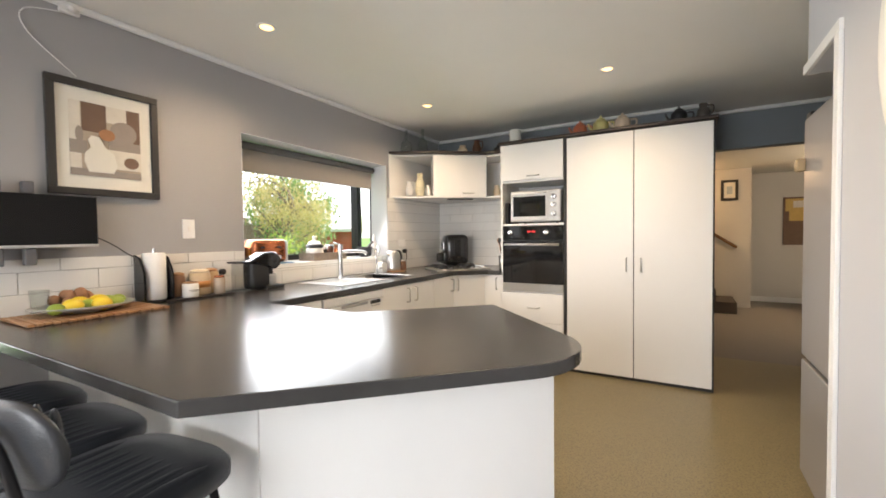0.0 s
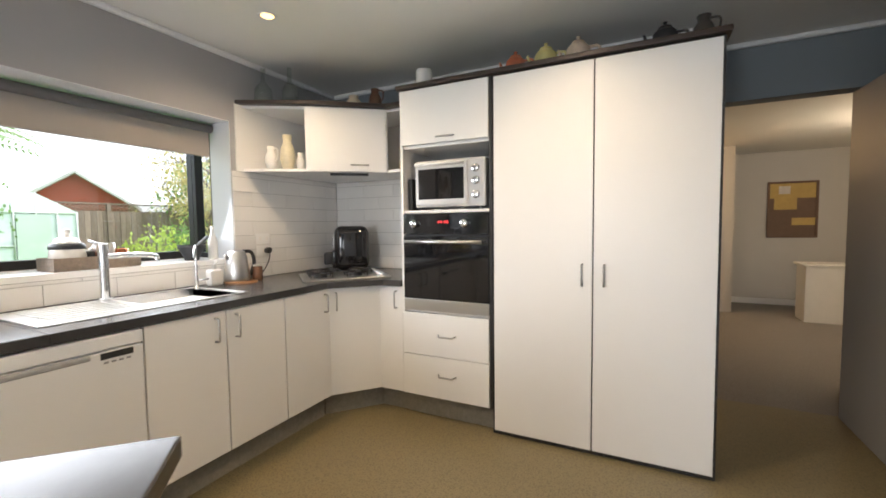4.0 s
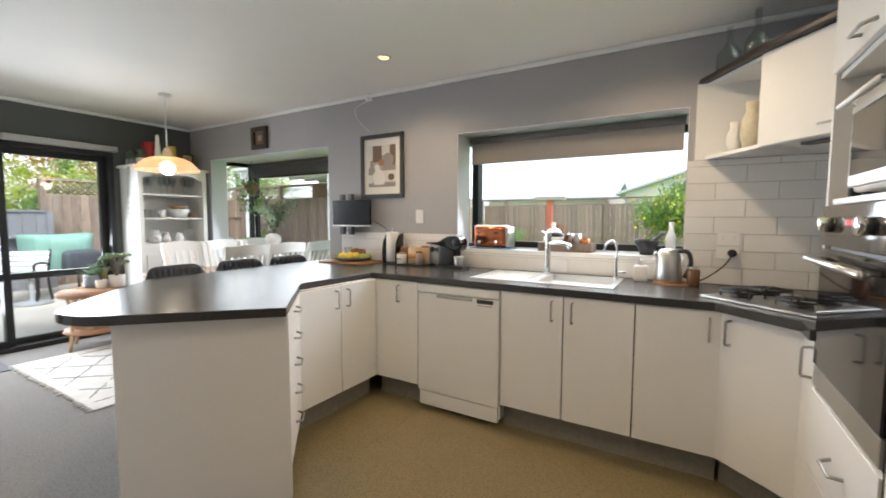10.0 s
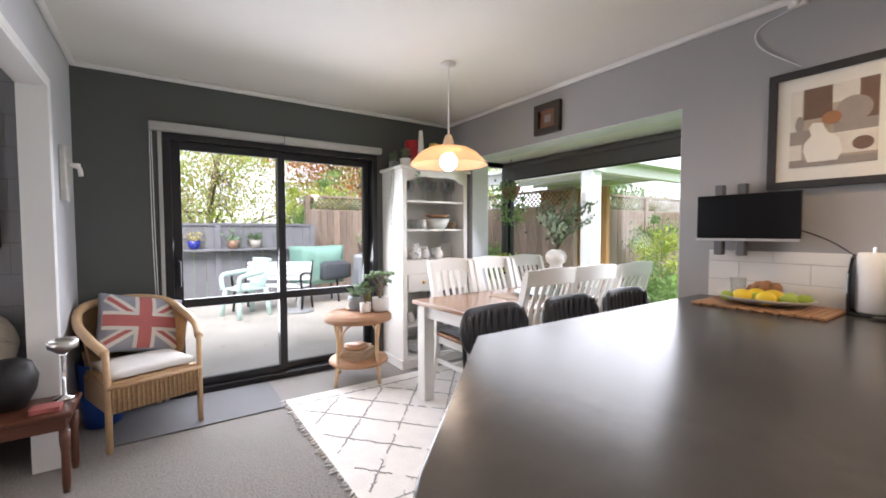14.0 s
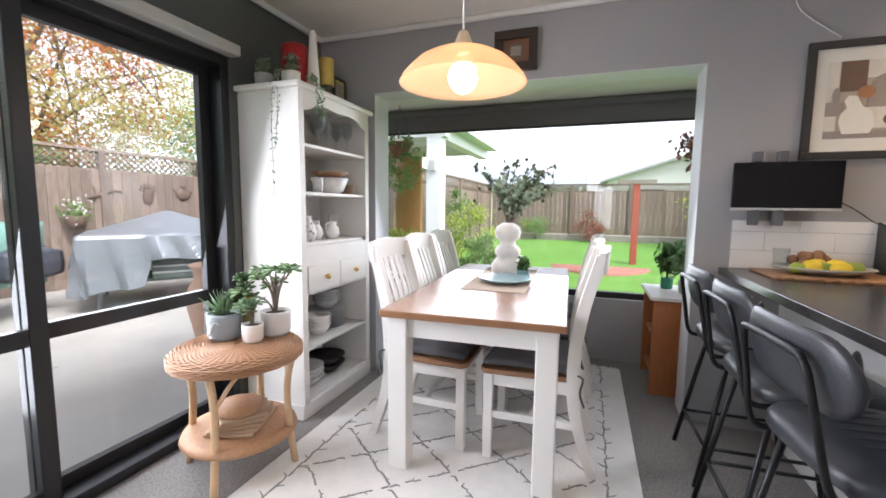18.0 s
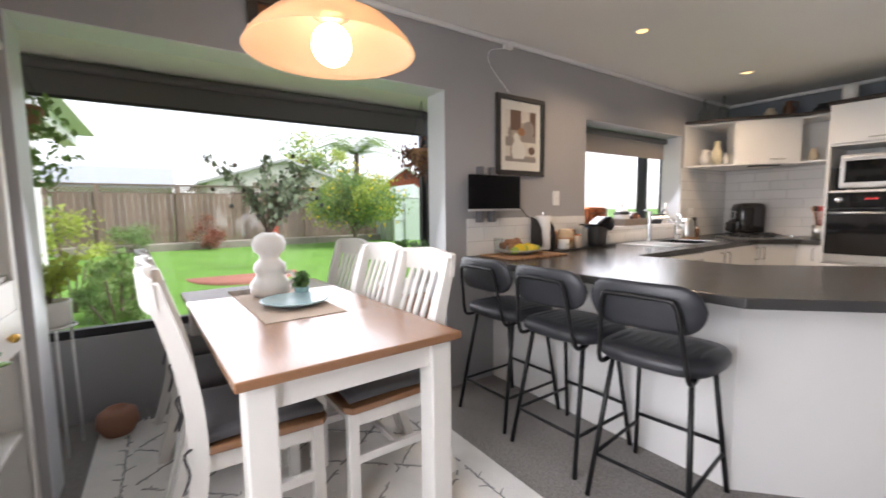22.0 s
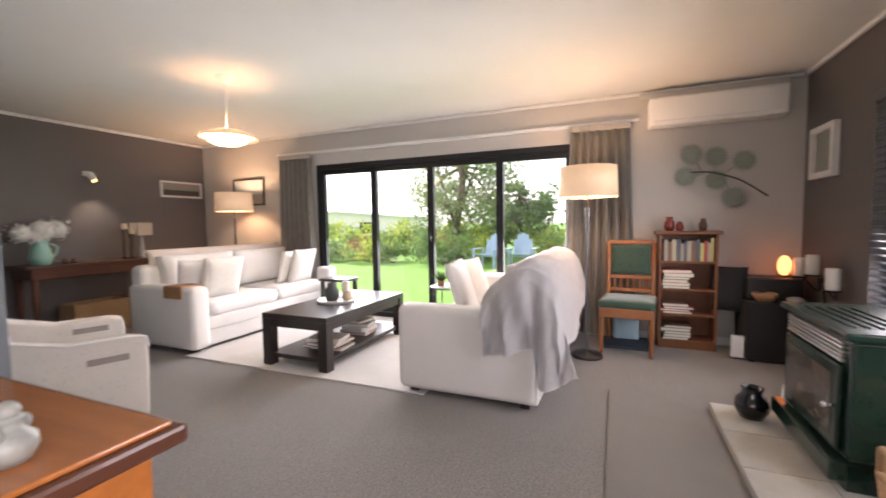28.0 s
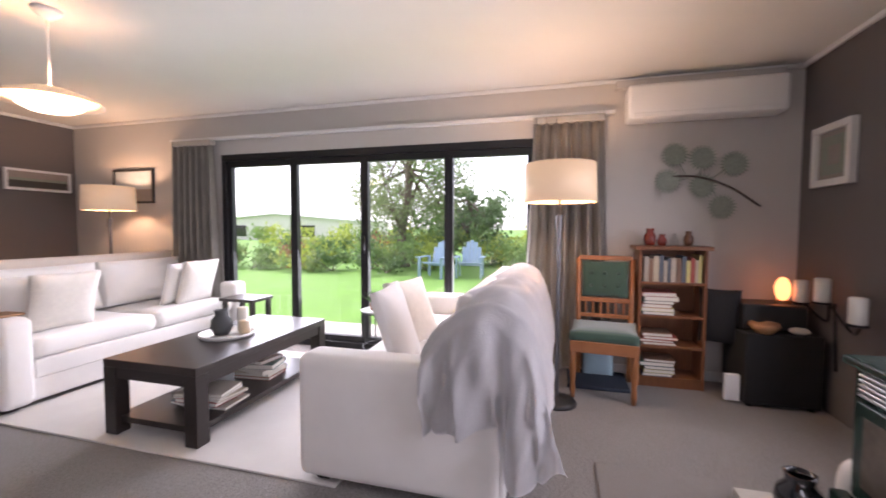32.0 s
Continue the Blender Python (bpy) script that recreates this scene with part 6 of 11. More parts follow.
def crown_clumps(x, y, z, rx, rz, n, seed):
    r = random.Random(seed)
    out = []
    while len(out) < n:
        p = Vector((r.uniform(-1, 1), r.uniform(-1, 1), r.uniform(-1, 1)))
        if 0.25 < p.length < 1:
            out.append((x + p.x * rx, y + p.y * rx, z + p.z * rz, rx * r.uniform(0.18, 0.34)))
    return out


def tree(x, y, z0, height, rx, mats, label, seed, trunk=0.09, bare=0.35, per=70, clumps=26, size=0.16, name="tree", fruit=None):
    """A tapered trunk with limbs and a loose crown of leaves."""
    r = random.Random(seed)
    tr = thing(name, x, y, z0, label, "tree" if name == "tree" else name)
    rz = height * (1 - bare) / 2
    cz = z0 + height - rz
    bend = [(x + r.uniform(-.1, .1) * k, y + r.uniform(-.1, .1) * k, z0 + height * 0.75 * k / 4) for k in range(5)]
    part("trunk", tube(spline(bend, 4), trunk, 8, r2=trunk * 0.45), bark, tr)
    cl = crown_clumps(x, y, cz, rx, rz, clumps, seed)
    for c in cl[:14]:
        b = Vector(bend[r.choice((1, 2, 3, 4))])
        mid = b.lerp(Vector(c[:3]), 0.5) + Vector((0, 0, 0.1 * height * r.uniform(0, 0.6)))
        line = spline([b, mid, c[:3]], 4)
        twigs = [tube(line, trunk * 0.4, 5, r2=trunk * 0.1)]
        for p in line[3:]:
            tip = p + Vector((r.uniform(-0.6, 0.6), r.uniform(-0.6, 0.6), r.uniform(0.1, 0.8))) * rx * 0.4
            twigs.append(tube([p, p.lerp(tip, 0.5) + Vector((0, 0, 0.05)), tip], trunk * 0.12, 4, r2=trunk * 0.03))
        part("limb", join(*twigs), bark, tr)
    k = len(mats)
    for i, mt in enumerate(mats):
        part("crown", leaves(cl[i::k], per, 0.62, size, seed + i), mt, tr)
    if fruit:
        part("fruit", join(*[ball(c[0] + r.gauss(0, c[3]), c[1] + r.gauss(0, c[3]), c[2] + r.gauss(0, c[3]), 0.035, seg=7, rings=5) for c in cl for _ in range(4)]), fruit, tr, "yellow lemons")
    return tr


def shrub(x, y, z0, rx, h, mats, label, seed, per=60, n=12, size=0.1):
    sh = thing("shrub", x, y, z0, label, "shrub", "garden shrubs")
    cl = crown_clumps(x, y, z0 + h * 0.52, rx, h * 0.42, n, seed)
    part("stems", join(*[tube([(x, y, z0), c[:3]], 0.012, 4) for c in cl[:6]]), bark, sh)
    for i, mt in enumerate(mats):
        part("foliage", leaves(cl[i::len(mats)], per, 0.7, size, seed + i), mt, sh)
    return sh


lemon_skin = M("lemon_skin", (0.75, 0.55, 0.03), 0.4, var=0.08)
tree(-11.6, 3.95, 0.22, 1.95, 1.2, [leaf_lemon, leaf_mid], "round lemon tree laden with yellow fruit on the lawn", 11, 0.07, 0.3, 260, 52, 0.1, fruit=lemon_skin)


def tree_fern(x, y, z0, h, reach, label, seed):
    """A trunk with arching fronds, each a rib set with leaflets."""
    r = random.Random(seed)
    tf = thing("tree_fern", x, y, z0, label, "tree fern")
    part("trunk", tube([(x, y, z0), (x + 0.1, y, z0 + h)], 0.16, 8, r2=0.11), bark, tf)
    for i in range(26):
        a = i * 2.4 + r.uniform(-0.2, 0.2)
        lift = r.uniform(0.3, 1.5)
        rib = spline([(x, y, z0 + h), (x + 0.4 * reach * math.cos(a), y + 0.4 * reach * math.sin(a), z0 + h + 0.5 * lift), (x + reach * math.cos(a), y + reach * math.sin(a), z0 + h + 0.35 * lift - 0.35)], 9)
        verts, faces = [], []
        for k, p in enumerate(rib[1:]):
            t = (k + 1) / len(rib)
            ln = 0.42 * math.sin(math.pi * min(1, t * 0.9 + 0.12)) + 0.05
            for s in (-1, 1):
                d = Vector((-math.sin(a) * s, math.cos(a) * s, -0.25))
                fwd = Vector((math.cos(a), math.sin(a), 0)) * 0.07
                b = len(verts)
                verts += [p - fwd * 0.7, p + fwd * 0.7, p + d * ln + fwd * 1.6]
                faces.append((b, b + 1, b + 2))
        me = bpy.data.meshes.new("frond")
        me.from_pydata([tuple(v) for v in verts], [], faces)
        bm = bmesh.new()
        bm.from_mesh(me)
        bpy.data.meshes.remove(me)
        part("frond", bm, leaf_fern, tf)


leaf_fern = thin_leaf(M("fern_frond", (0.27, 0.38, 0.14), 0.6, var=0.3, scale=3))
tree_fern(-17.0, 6.3, 0.2, 3.5, 2.2, "tall tree fern behind the lemon tree", 12)
tree(-26.0, 7.0, 0.2, 5.6, 2.2, [leaf_mid, leaf_lemon], "tall pale green tree in the distance", 13, 0.2, 0.4, 160, 30, 0.2)
tree(-10.5, 9.5, 0.1, 3.6, 1.7, [leaf_straw], "pale bare-twigged autumn tree beyond the kitchen window", 14, 0.1, 0.25, 170, 40, 0.075)
tree(-13.0, 11.8, 0.1, 3.4, 1.8, [leaf_mid], "green leafy tree beyond the kitchen window", 15, 0.1, 0.2, 110, 30, 0.18)
tree(-0.6, -11.2, -0.1, 5.0, 2.7, [leaf_straw, leaf_lemon], "yellowing bare-twigged tree behind the grey fence", 16, 0.12, 0.12, 300, 80, 0.085)
tree(-2.9, -8.6, -0.1, 3.0, 0.9, [leaf_mid, leaf_lemon], "slim green tree behind the patio fence", 26, 0.06, 0.2, 150, 30, 0.09)
tree(-5.3, -11.4, -0.1, 7.4, 2.9, [leaf_autumn, leaf_straw], "orange autumn tree behind the fence", 17, 0.13, 0.15, 420, 84, 0.095)
tree(-9.2, -11.2, -0.1, 5.6, 2.0, [leaf_mid, leaf_lemon], "feathery green tree behind the timber fence", 19, 0.1, 0.15, 260, 54, 0.09)
tree(-11.5, -6.4, 0.0, 3.6, 1.6, [leaf_mid], "low feathery tree behind the timber fence", 20, 0.08, 0.2, 160, 36, 0.12)
tree(2.4, -10.8, -0.1, 4.4, 2.3, [leaf_lemon, leaf_straw], "yellow-green tree behind the grey fence", 21, 0.1, 0.15, 300, 60, 0.09)
tree(15.2, 5.1, LAWN, 6.0, 2.0, [leaf_olive, leaf_mid], "spreading garden tree beyond the lawn", 22, 0.18, 0.14, 250, 64, 0.11)
tree(17.5, 3.4, LAWN, 3.2, 1.5, [leaf_dark], "dense dark tree beside the garden chairs", 23, 0.14, 0.15, 120, 24, 0.2)
tree(7.2, -12.2, LAWN, 2.8, 1.7, [leaf_straw, leaf_lemon], "yellow-green tree outside the lounge window", 24, 0.1, 0.1, 230, 44, 0.12)
tree(11.5, -7.2, LAWN, 3.2, 1.5, [leaf_mid], "green tree outside the small lounge window", 25, 0.12, 0.15, 100, 24, 0.18)

r7 = random.Random(77)
for i in range(13):
    y = 12.5 - i * 0.95
    if 1.9 < y < 3.7:
        continue
    shrub(13.6 + r7.uniform(-0.6, 1.0), y, LAWN, r7.uniform(0.6, 0.95), r7.uniform(0.7, 1.25), [r7.choice((leaf_mid, leaf_dark, leaf_red, leaf_lemon)), leaf_mid], "mixed garden shrub in the border beyond the lawn", 100 + i, 70, 12, 0.13)
for i, (x, y, rr, h, mt) in enumerate([(-5.3, -1.25, 0.32, 1.0, leaf_mid), (-6.2, -1.3, 0.38, 0.7, leaf_mid), (-6.8, -1.8, 0.5, 1.4, leaf_lemon), (-7.6, -2.4, 0.5, 1.6, leaf_mid), (-12.6, 0.2, 0.5, 0.9, leaf_red), (-13.0, -1.4, 0.6, 0.8, leaf_mid), (-12.8, 6.5, 0.6, 0.9, leaf_lemon), (-5.6, 5.4, 0.6, 1.5, leaf_lemon), (-7.5, 6.8, 0.8, 1.2, leaf_mid)]):
    shrub(x, y, lawn_height(x, y), rr, h, [mt], "leafy garden shrub near the house", 140 + i, 130, 12, 0.06)
for i, (x, y) in enumerate([(5.2, -8.4), (6.6, -8.9), (8.3, -9.4), (10.0, -8.6), (3.8, -8.8)]):
    shrub(x, y, LAWN, 0.6, 0.75, [leaf_mid, leaf_lemon], "low garden border shrub outside the lounge", 160 + i, 70, 10, 0.1)


for i, (x, y) in enumerate([(3.5, -3.5), (4.15, -3.9), (4.8, -3.7), (5.5, -4.1)]):
    shrub(x, y, LAWN, 0.4, 0.5, [leaf_lemon, leaf_mid], "low yellow-green plant under the lounge window", 170 + i, 60, 10, 0.07)
for i in range(11):
    shrub(17.2 + r7.uniform(-0.7, 0.9), 11.5 - i * 1.25, LAWN, r7.uniform(0.9, 1.3), r7.uniform(1.1, 1.8), [r7.choice((leaf_mid, leaf_dark, leaf_red)), leaf_lemon], "taller shrub at the back of the garden border", 180 + i, 90, 12, 0.16)


def house(x, y, w, d, eave, ridge, wall, roof, label, turn=0, name="neighbour_house"):
    """A plain gabled house: walls, roof, windows."""
    ho = thing(name, x, y, 0, label, "house")
    m = pose(x, y, 0, 0, 0, turn)
    lay = Matrix(((0, 0, 1, 0), (1, 0, 0, 0), (0, 1, 0, 0), (0, 0, 0, 1)))
    part("wall", turned(turned(prism([(-w / 2, -0.3), (w / 2, -0.3), (w / 2, eave), (0, ridge - 0.12), (-w / 2, eave)], -d / 2, d / 2), lay), m), wall, ho)
    fall = (ridge - eave) * 0.4 / (w / 2)
    for sx in (-1, 1):
        slope = [(0, ridge), (0, ridge - 0.12), (sx * (w / 2 + 0.4), eave - fall - 0.04), (sx * (w / 2 + 0.4), eave - fall + 0.08)]
        part("roof", turned(turned(prism(slope if sx < 0 else slope[::-1], -d / 2 - 0.4, d / 2 + 0.4), lay), m), roof, ho)
    for k in (-0.25, 0.22):
        part("window", turned(box(d / 2 - 0.02, k * w - 0.8, eave - 1.7, d / 2 + 0.04, k * w + 0.8, eave - 0.5), m), gloss_black, ho)
    return ho


house(-31, -4.5, 9, 8, 2.7, 4.0, house_white, roof_blue, "neighbouring white house with a blue-grey roof", 90)
house(-26, 4.5, 7, 8, 2.7, 3.9, house_white, M("pale_grey_roof", (0.45, 0.45, 0.46), 0.6), "neighbouring cream gable house", 0)
house(-21, 10.7, 3.2, 4, 2.3, 3.5, brick_red, house_white, "red timber garden shed with a pale roof", -22, "garden_shed")
house(-16.5, 15.5, 6, 5, 1.7, 2.9, brick_red, M("pale_roof", (0.62, 0.6, 0.58), 0.6), "red brick outbuilding with a pale roof", 40, "outbuilding")
house(44, 29, 18, 9, 1.9, 2.7, house_white, M("white_roof", (0.7, 0.7, 0.7), 0.6), "pale bungalow across the road", 180)
house(22, -36, 7, 8, 2.4, 3.4, M("orange_brick", (0.5, 0.16, 0.07), 0.8, var=0.12), roof_blue, "orange brick house across the street", 110)
gh = thing("greenhouse", -19, 8.4, 0.2, "small aluminium glass greenhouse on the lawn", "greenhouse")
gx0, gx1, gy0, gy1 = -13.3, -12.0, 5.5, 7.0
gh_glass = M("greenhouse_glass", (0.62, 0.7, 0.68), 0.15, var=0.1)
gh_frame = M("greenhouse_frame", (0.7, 0.72, 0.7), 0.5)
part("glazing", prism([(gx0, gy0), (gx1, gy0), (gx1, gy1), (gx0, gy1)], 0.15, 1.65), gh_glass, gh)
part("roof", turned(prism([(gy0 - 0.04, 1.65), (gy1 + 0.04, 1.65), ((gy0 + gy1) / 2, 2.1)], gx0 - 0.03, gx1 + 0.03), Matrix(((0, 0, 1, 0), (1, 0, 0, 0), (0, 1, 0, 0), (0, 0, 0, 1)))), gh_glass, gh)
for k in range(5):
    yk = gy0 + (gy1 - gy0) * k / 4
    part("glazing_bar", tube([(gx1 + 0.02, yk, 0.15), (gx1 + 0.02, yk, 1.68 + 0.42 * (1 - abs(k - 2) / 2))], 0.02, 4), gh_frame, gh)
    part("glazing_bar", tube([(gx0 + (gx1 - gx0) * k / 4, gy0 - 0.02, 0.15), (gx0 + (gx1 - gx0) * k / 4, gy0 - 0.02, 1.65)], 0.02, 4), gh_frame, gh)
for zz in (0.17, 0.9, 1.65):
    part("rail", tube([(gx1 + 0.02, gy0, zz), (gx1 + 0.02, gy1, zz)], 0.022, 4), gh_frame, gh)
part("door", box(gx1 + 0.03, gy0 + 0.4, 0.2, gx1 + 0.05, gy0 + 1.0, 1.6), M("greenhouse_door", (0.5, 0.6, 0.52), 0.3), gh)

# covered porch beside the bay
porch = thing("porch", -5.4, -2.6, -0.1, "white timber porch with a green roof and tan wall", "porch")
part("post", box(-4.76, -1.86, -0.1, -4.56, -1.66, 2.12, 0.005), trim_white, porch)
for k in range(6):
    part("rafter", box(-7.2 + 0.45 * k, -4.4, 2.2, -7.14 + 0.45 * k, -1.84, 2.278), trim_white, porch)
part("post", box(-4.72, -4.3, -0.1, -4.58, -4.16, 2.12, 0.005), trim_white, porch)
part("beam", boxes([(-4.74, -4.4, 2.12, -4.56, -1.6, 2.28), (-7.2, -1.84, 2.12, -4.74, -1.68, 2.28)], 0.004), trim_white, porch)
part("roof", prism([(-7.3, -4.5), (-4.45, -4.5), (-4.45, -1.5), (-7.3, -1.5)], 2.28, 2.33), M("pale_roof_sheet", (0.7, 0.71, 0.69), 0.5), porch)
part("wall", box(-6.6, -4.4, -0.1, -6.5, -2.75, 2.12), M("tan_board_wall", (0.5, 0.26, 0.09), 0.7, var=0.15, stretch=(1, 1, 6)), porch)
part("lantern", boxes([(-4.57, -1.8, 1.68, -4.5, -1.72, 1.82)], 0.01), M("lantern_grey", (0.5, 0.5, 0.48), 0.4), porch)
post = thing("garden_post", -8.6, 1.05, 0.1, "red painted garden post with a cross arm", "post")
part("upright", box(-8.66, 0.99, 0.0, -8.54, 1.11, 1.72, 0.004), brick_red, post)
part("cross_arm", box(-8.68, 0.7, 1.72, -8.52, 1.4, 1.8, 0.004), M("weathered_arm", (0.3, 0.25, 0.2), 0.8), post)
setting("pavement_brick_oval", lathe([(0, 0.0), (0.95, 0.0), (1.0, -0.03), (1.0, -0.1)], -8.4, 0.4, 0.075, 32), M("brick_paving", (0.36, 0.15, 0.11), 0.8, var=0.2, scale=9, bump=0.4, bscale=20), "round red brick paving in the lawn")
setting("garden_edging", boxes([(-13.3, -3.0, 0.05, -13.0, 9.0, 0.42)], 0.03), M("stone_edging", (0.3, 0.27, 0.23), 0.9, var=0.3, scale=6, bump=0.5, bscale=20), "low stone edging of the garden bed")

# covered outdoor table, barbecue, bench and chairs on the patio
cov = bmesh.new()
NX, NY = 60, 44
gridv = []


def cover_drop(u, v):
    """How far the cover hangs below the table edge: long at the ends, hitched up between."""
    if v < 0.6:
        return 0.5 + 0.1 * math.sin(5 * v + 2 * u)
    stops = [(-1.0, 0.42), (-0.62, 0.58), (-0.3, 0.46), (-0.22, 0.3), (0.3, 0.33), (0.36, 0.62), (1.0, 0.74)]
    for (u0, d0), (u1, d1) in zip(stops, stops[1:]):
        if u <= u1:
            return d0 + (d1 - d0) * (u - u0) / (u1 - u0)
    return 0.7


for i in range(NX + 1):
    row = []
    for j in range(NY + 1):
        u, v = i / NX * 2 - 1, j / NY * 2 - 1
        e = max(abs(u), abs(v))
        flat = 0.93 + 0.3 * max(0, 1 - math.hypot((u - 0.05) / 0.6, v / 0.66)) + 0.13 * max(0, 1 - math.hypot((u + 0.52) / 0.2, (v - 0.1) / 0.5))
        if e <= 0.66:
            row.append(cov.verts.new((u * 1.55, v * 1.1, flat)))
            continue
        hang = (e - 0.66) / 0.34
        s1 = u / e if abs(v) >= abs(u) else v / e
        crease = abs((s1 * 3.1 + 0.35 * hang + 0.2) % 1.0 - 0.5) * 2
        f = 0.66 / e * (1 + hang * (0.02 + 0.16 * (crease - 0.35)))
        row.append(cov.verts.new((u * 1.55 * f, v * 1.1 * f, 0.93 - hang * cover_drop(u / e, v / e) + 0.02 * hang * math.sin(11 * s1))))
    gridv.append(row)
for a, b in zip(gridv, gridv[1:]):
    for j in range(NY):
        cov.faces.new((a[j], b[j], b[j + 1], a[j + 1]))
ot = thing("patio_table", -3.75, -5.4, -0.1, "outdoor table under a silver tarpaulin cover", "covered table")
mo = pose(-3.75, -5.4, -0.1, 0, 0, -35)
part("cover", turned(cov, mo), tarp_silver, ot)
part("tabletop", turned(box(-0.98, -0.68, 0.84, 0.98, 0.68, 0.88, 0.006), mo), matt_black, ot)
part("undershelf", turned(box(-0.7, -0.45, 0.3, 0.7, 0.45, 0.34, 0.006), mo), M("grey_green_shelf", (0.12, 0.15, 0.13), 0.6), ot)
part("crate", turned(box(-0.35, 0.2, 0.34, 0.3, 0.6, 0.6, 0.02), mo), M("dark_green_crate", (0.05, 0.07, 0.06), 0.5, var=0.2), ot, "dark green crate under the table")
for zc in (0.42, 0.5):
    part("crate_rail", turned(box(-0.34, 0.6, zc, 0.29, 0.615, zc + 0.02), mo), M("pale_crate_rail", (0.3, 0.32, 0.31), 0.5), ot)
for sx in (-1, 1):
    for sy in (-1, 1):
        part("leg", turned(tube([(sx * 0.85, sy * 0.55, 0.0), (sx * 0.8, sy * 0.5, 0.84)], 0.026, 8), mo), M("grey_leg", (0.2, 0.21, 0.22), 0.5), ot)
bb = thing("barbecue", -2.15, -6.1, -0.1, "barbecue under a dark and green tarpaulin", "barbecue")
part("cover", turned(cushion(-0.5, -0.3, 0.35, 0.5, 0.3, 1.1, 0.3), pose(-2.0, -6.0, -0.1, 0, 0, 20)), tarp_green, bb)
part("hood", turned(cushion(-0.55, -0.33, 0.42, 0.1, 0.36, 0.82, 0.3), pose(-1.95, -5.9, -0.1, 0, 0, 20)), M("dark_tarp", (0.06, 0.065, 0.08), 0.5, bump=0.4, bscale=12), bb)
part("stand", join(*[tube([(-2.0 + a, -6.0 + b, -0.1), (-2.0 + a * 0.9, -6.0 + b * 0.9, 0.45)], 0.02, 6) for a in (-0.35, 0.35) for b in (-0.2, 0.2)]), black_steel, bb)
solid("umbrella_base", lathe([(0, 0), (0.25, 0), (0.25, 0.03), (0.08, 0.06), (0.03, 0.08), (0.03, 0.5), (0, 0.5)], -1.42, -5.2, -0.1), M("concrete_grey", (0.25, 0.26, 0.27), 0.7), "round grey umbrella base on the patio", "umbrella base")
bench = thing("garden_bench", -1.2, -5.75, -0.1, "white slatted garden bench with dark iron ends", "bench")
mb = pose(-1.2, -5.75, -0.1, 0, 0, -38)
for i in range(4):
    part("seat_slat", turned(box(-0.6, 0.02 + 0.095 * i, 0.42, 0.6, 0.1 + 0.095 * i, 0.445, 0.004), mb), trim_white, bench)
for i in range(4):
    part("back_slat", turned(box(-0.6, -0.05 - 0.02 * i, 0.5 + 0.085 * i, 0.6, -0.03 - 0.02 * i, 0.57 + 0.085 * i, 0.004), mb), trim_white, bench)
for sx in (-0.6, 0.6):
    part("end_frame", turned(join(tube(spline([(sx, 0.38, 0), (sx, 0.34, 0.3), (sx, 0.4, 0.62), (sx, 0.1, 0.64), (sx, -0.06, 0.6)], 5), 0.02, 6), tube(spline([(sx, -0.1, 0), (sx, -0.02, 0.4), (sx, -0.13, 0.85)], 5), 0.02, 6)), mb), black_steel, bench)
pc = thing("plastic_chair", -0.62, -5.35, -0.1, "pale aqua stacking plastic garden chairs", "garden chair")
mc = pose(-0.62, -5.35, -0.1, 0, 0, -70) @ Matrix.Scale(1.08, 4)
part("seat", turned(box(-0.22, -0.2, 0.4, 0.22, 0.22, 0.43, 0.012), mc), plastic_aqua, pc)
for i in range(7):
    t = -0.9 + 0.3 * i
    part("back_slat", turned(tube(spline([(0.22 * math.sin(t), -0.2 * math.cos(t * 0.5), 0.43), (0.25 * math.sin(t), -0.26 * math.cos(t * 0.5), 0.65), (0.24 * math.sin(t), -0.3 * math.cos(t * 0.5), 0.82)], 4), 0.024, 6), mc), plastic_aqua, pc)
part("back_rim", turned(tube([(0.25 * math.sin(t), -0.31 * math.cos(t * 0.5), 0.83) for t in [-1.1 + 0.11 * k for k in range(21)]], 0.034, 8), mc), plastic_aqua, pc)
for sx in (-1, 1):
    part("armrest", turned(tube(spline([(sx * 0.22, -0.15, 0.66), (sx * 0.27, 0.05, 0.64), (sx * 0.26, 0.22, 0.6), (sx * 0.24, 0.22, 0.4)], 4), 0.034, 8), mc), plastic_aqua, pc)
    for sy in (-0.2, 0.2):
        part("leg", turned(tube([(sx * 0.2, sy, 0.41), (sx * 0.25, sy * 1.2, 0.0)], 0.036, 8), mc), plastic_aqua, pc)
urn = thing("garden_urn", -2.0, -2.62, -0.1, "large terracotta urn on the patio", "urn")
part("jar", lathe([(0, 0), (0.14, 0), (0.2, 0.2), (0.26, 0.5), (0.25, 0.64), (0.2, 0.74), (0.21, 0.8), (0.24, 0.83), (0.22, 0.84), (0.18, 0.8), (0.18, 0.7), (0.1, 0.6), (0, 0.6)], -2.0, -2.62, -0.1, 32), M("clay_urn", (0.5, 0.3, 0.2), 0.7, var=0.12, scale=5, bump=0.2), urn)
pots = [(0.9, leaf_pale, (0.02, 0.03, 0.25)), (0.35, leaf_pale, (0.3, 0.28, 0.25)), (0.0, leaf_straw, (0.02, 0.03, 0.3)), (-0.65, leaf_pale, (0.35, 0.2, 0.14)), (-1.05, leaf_green, (0.4, 0.36, 0.32)), (1.5, leaf_green, (0.5, 0.5, 0.48))]
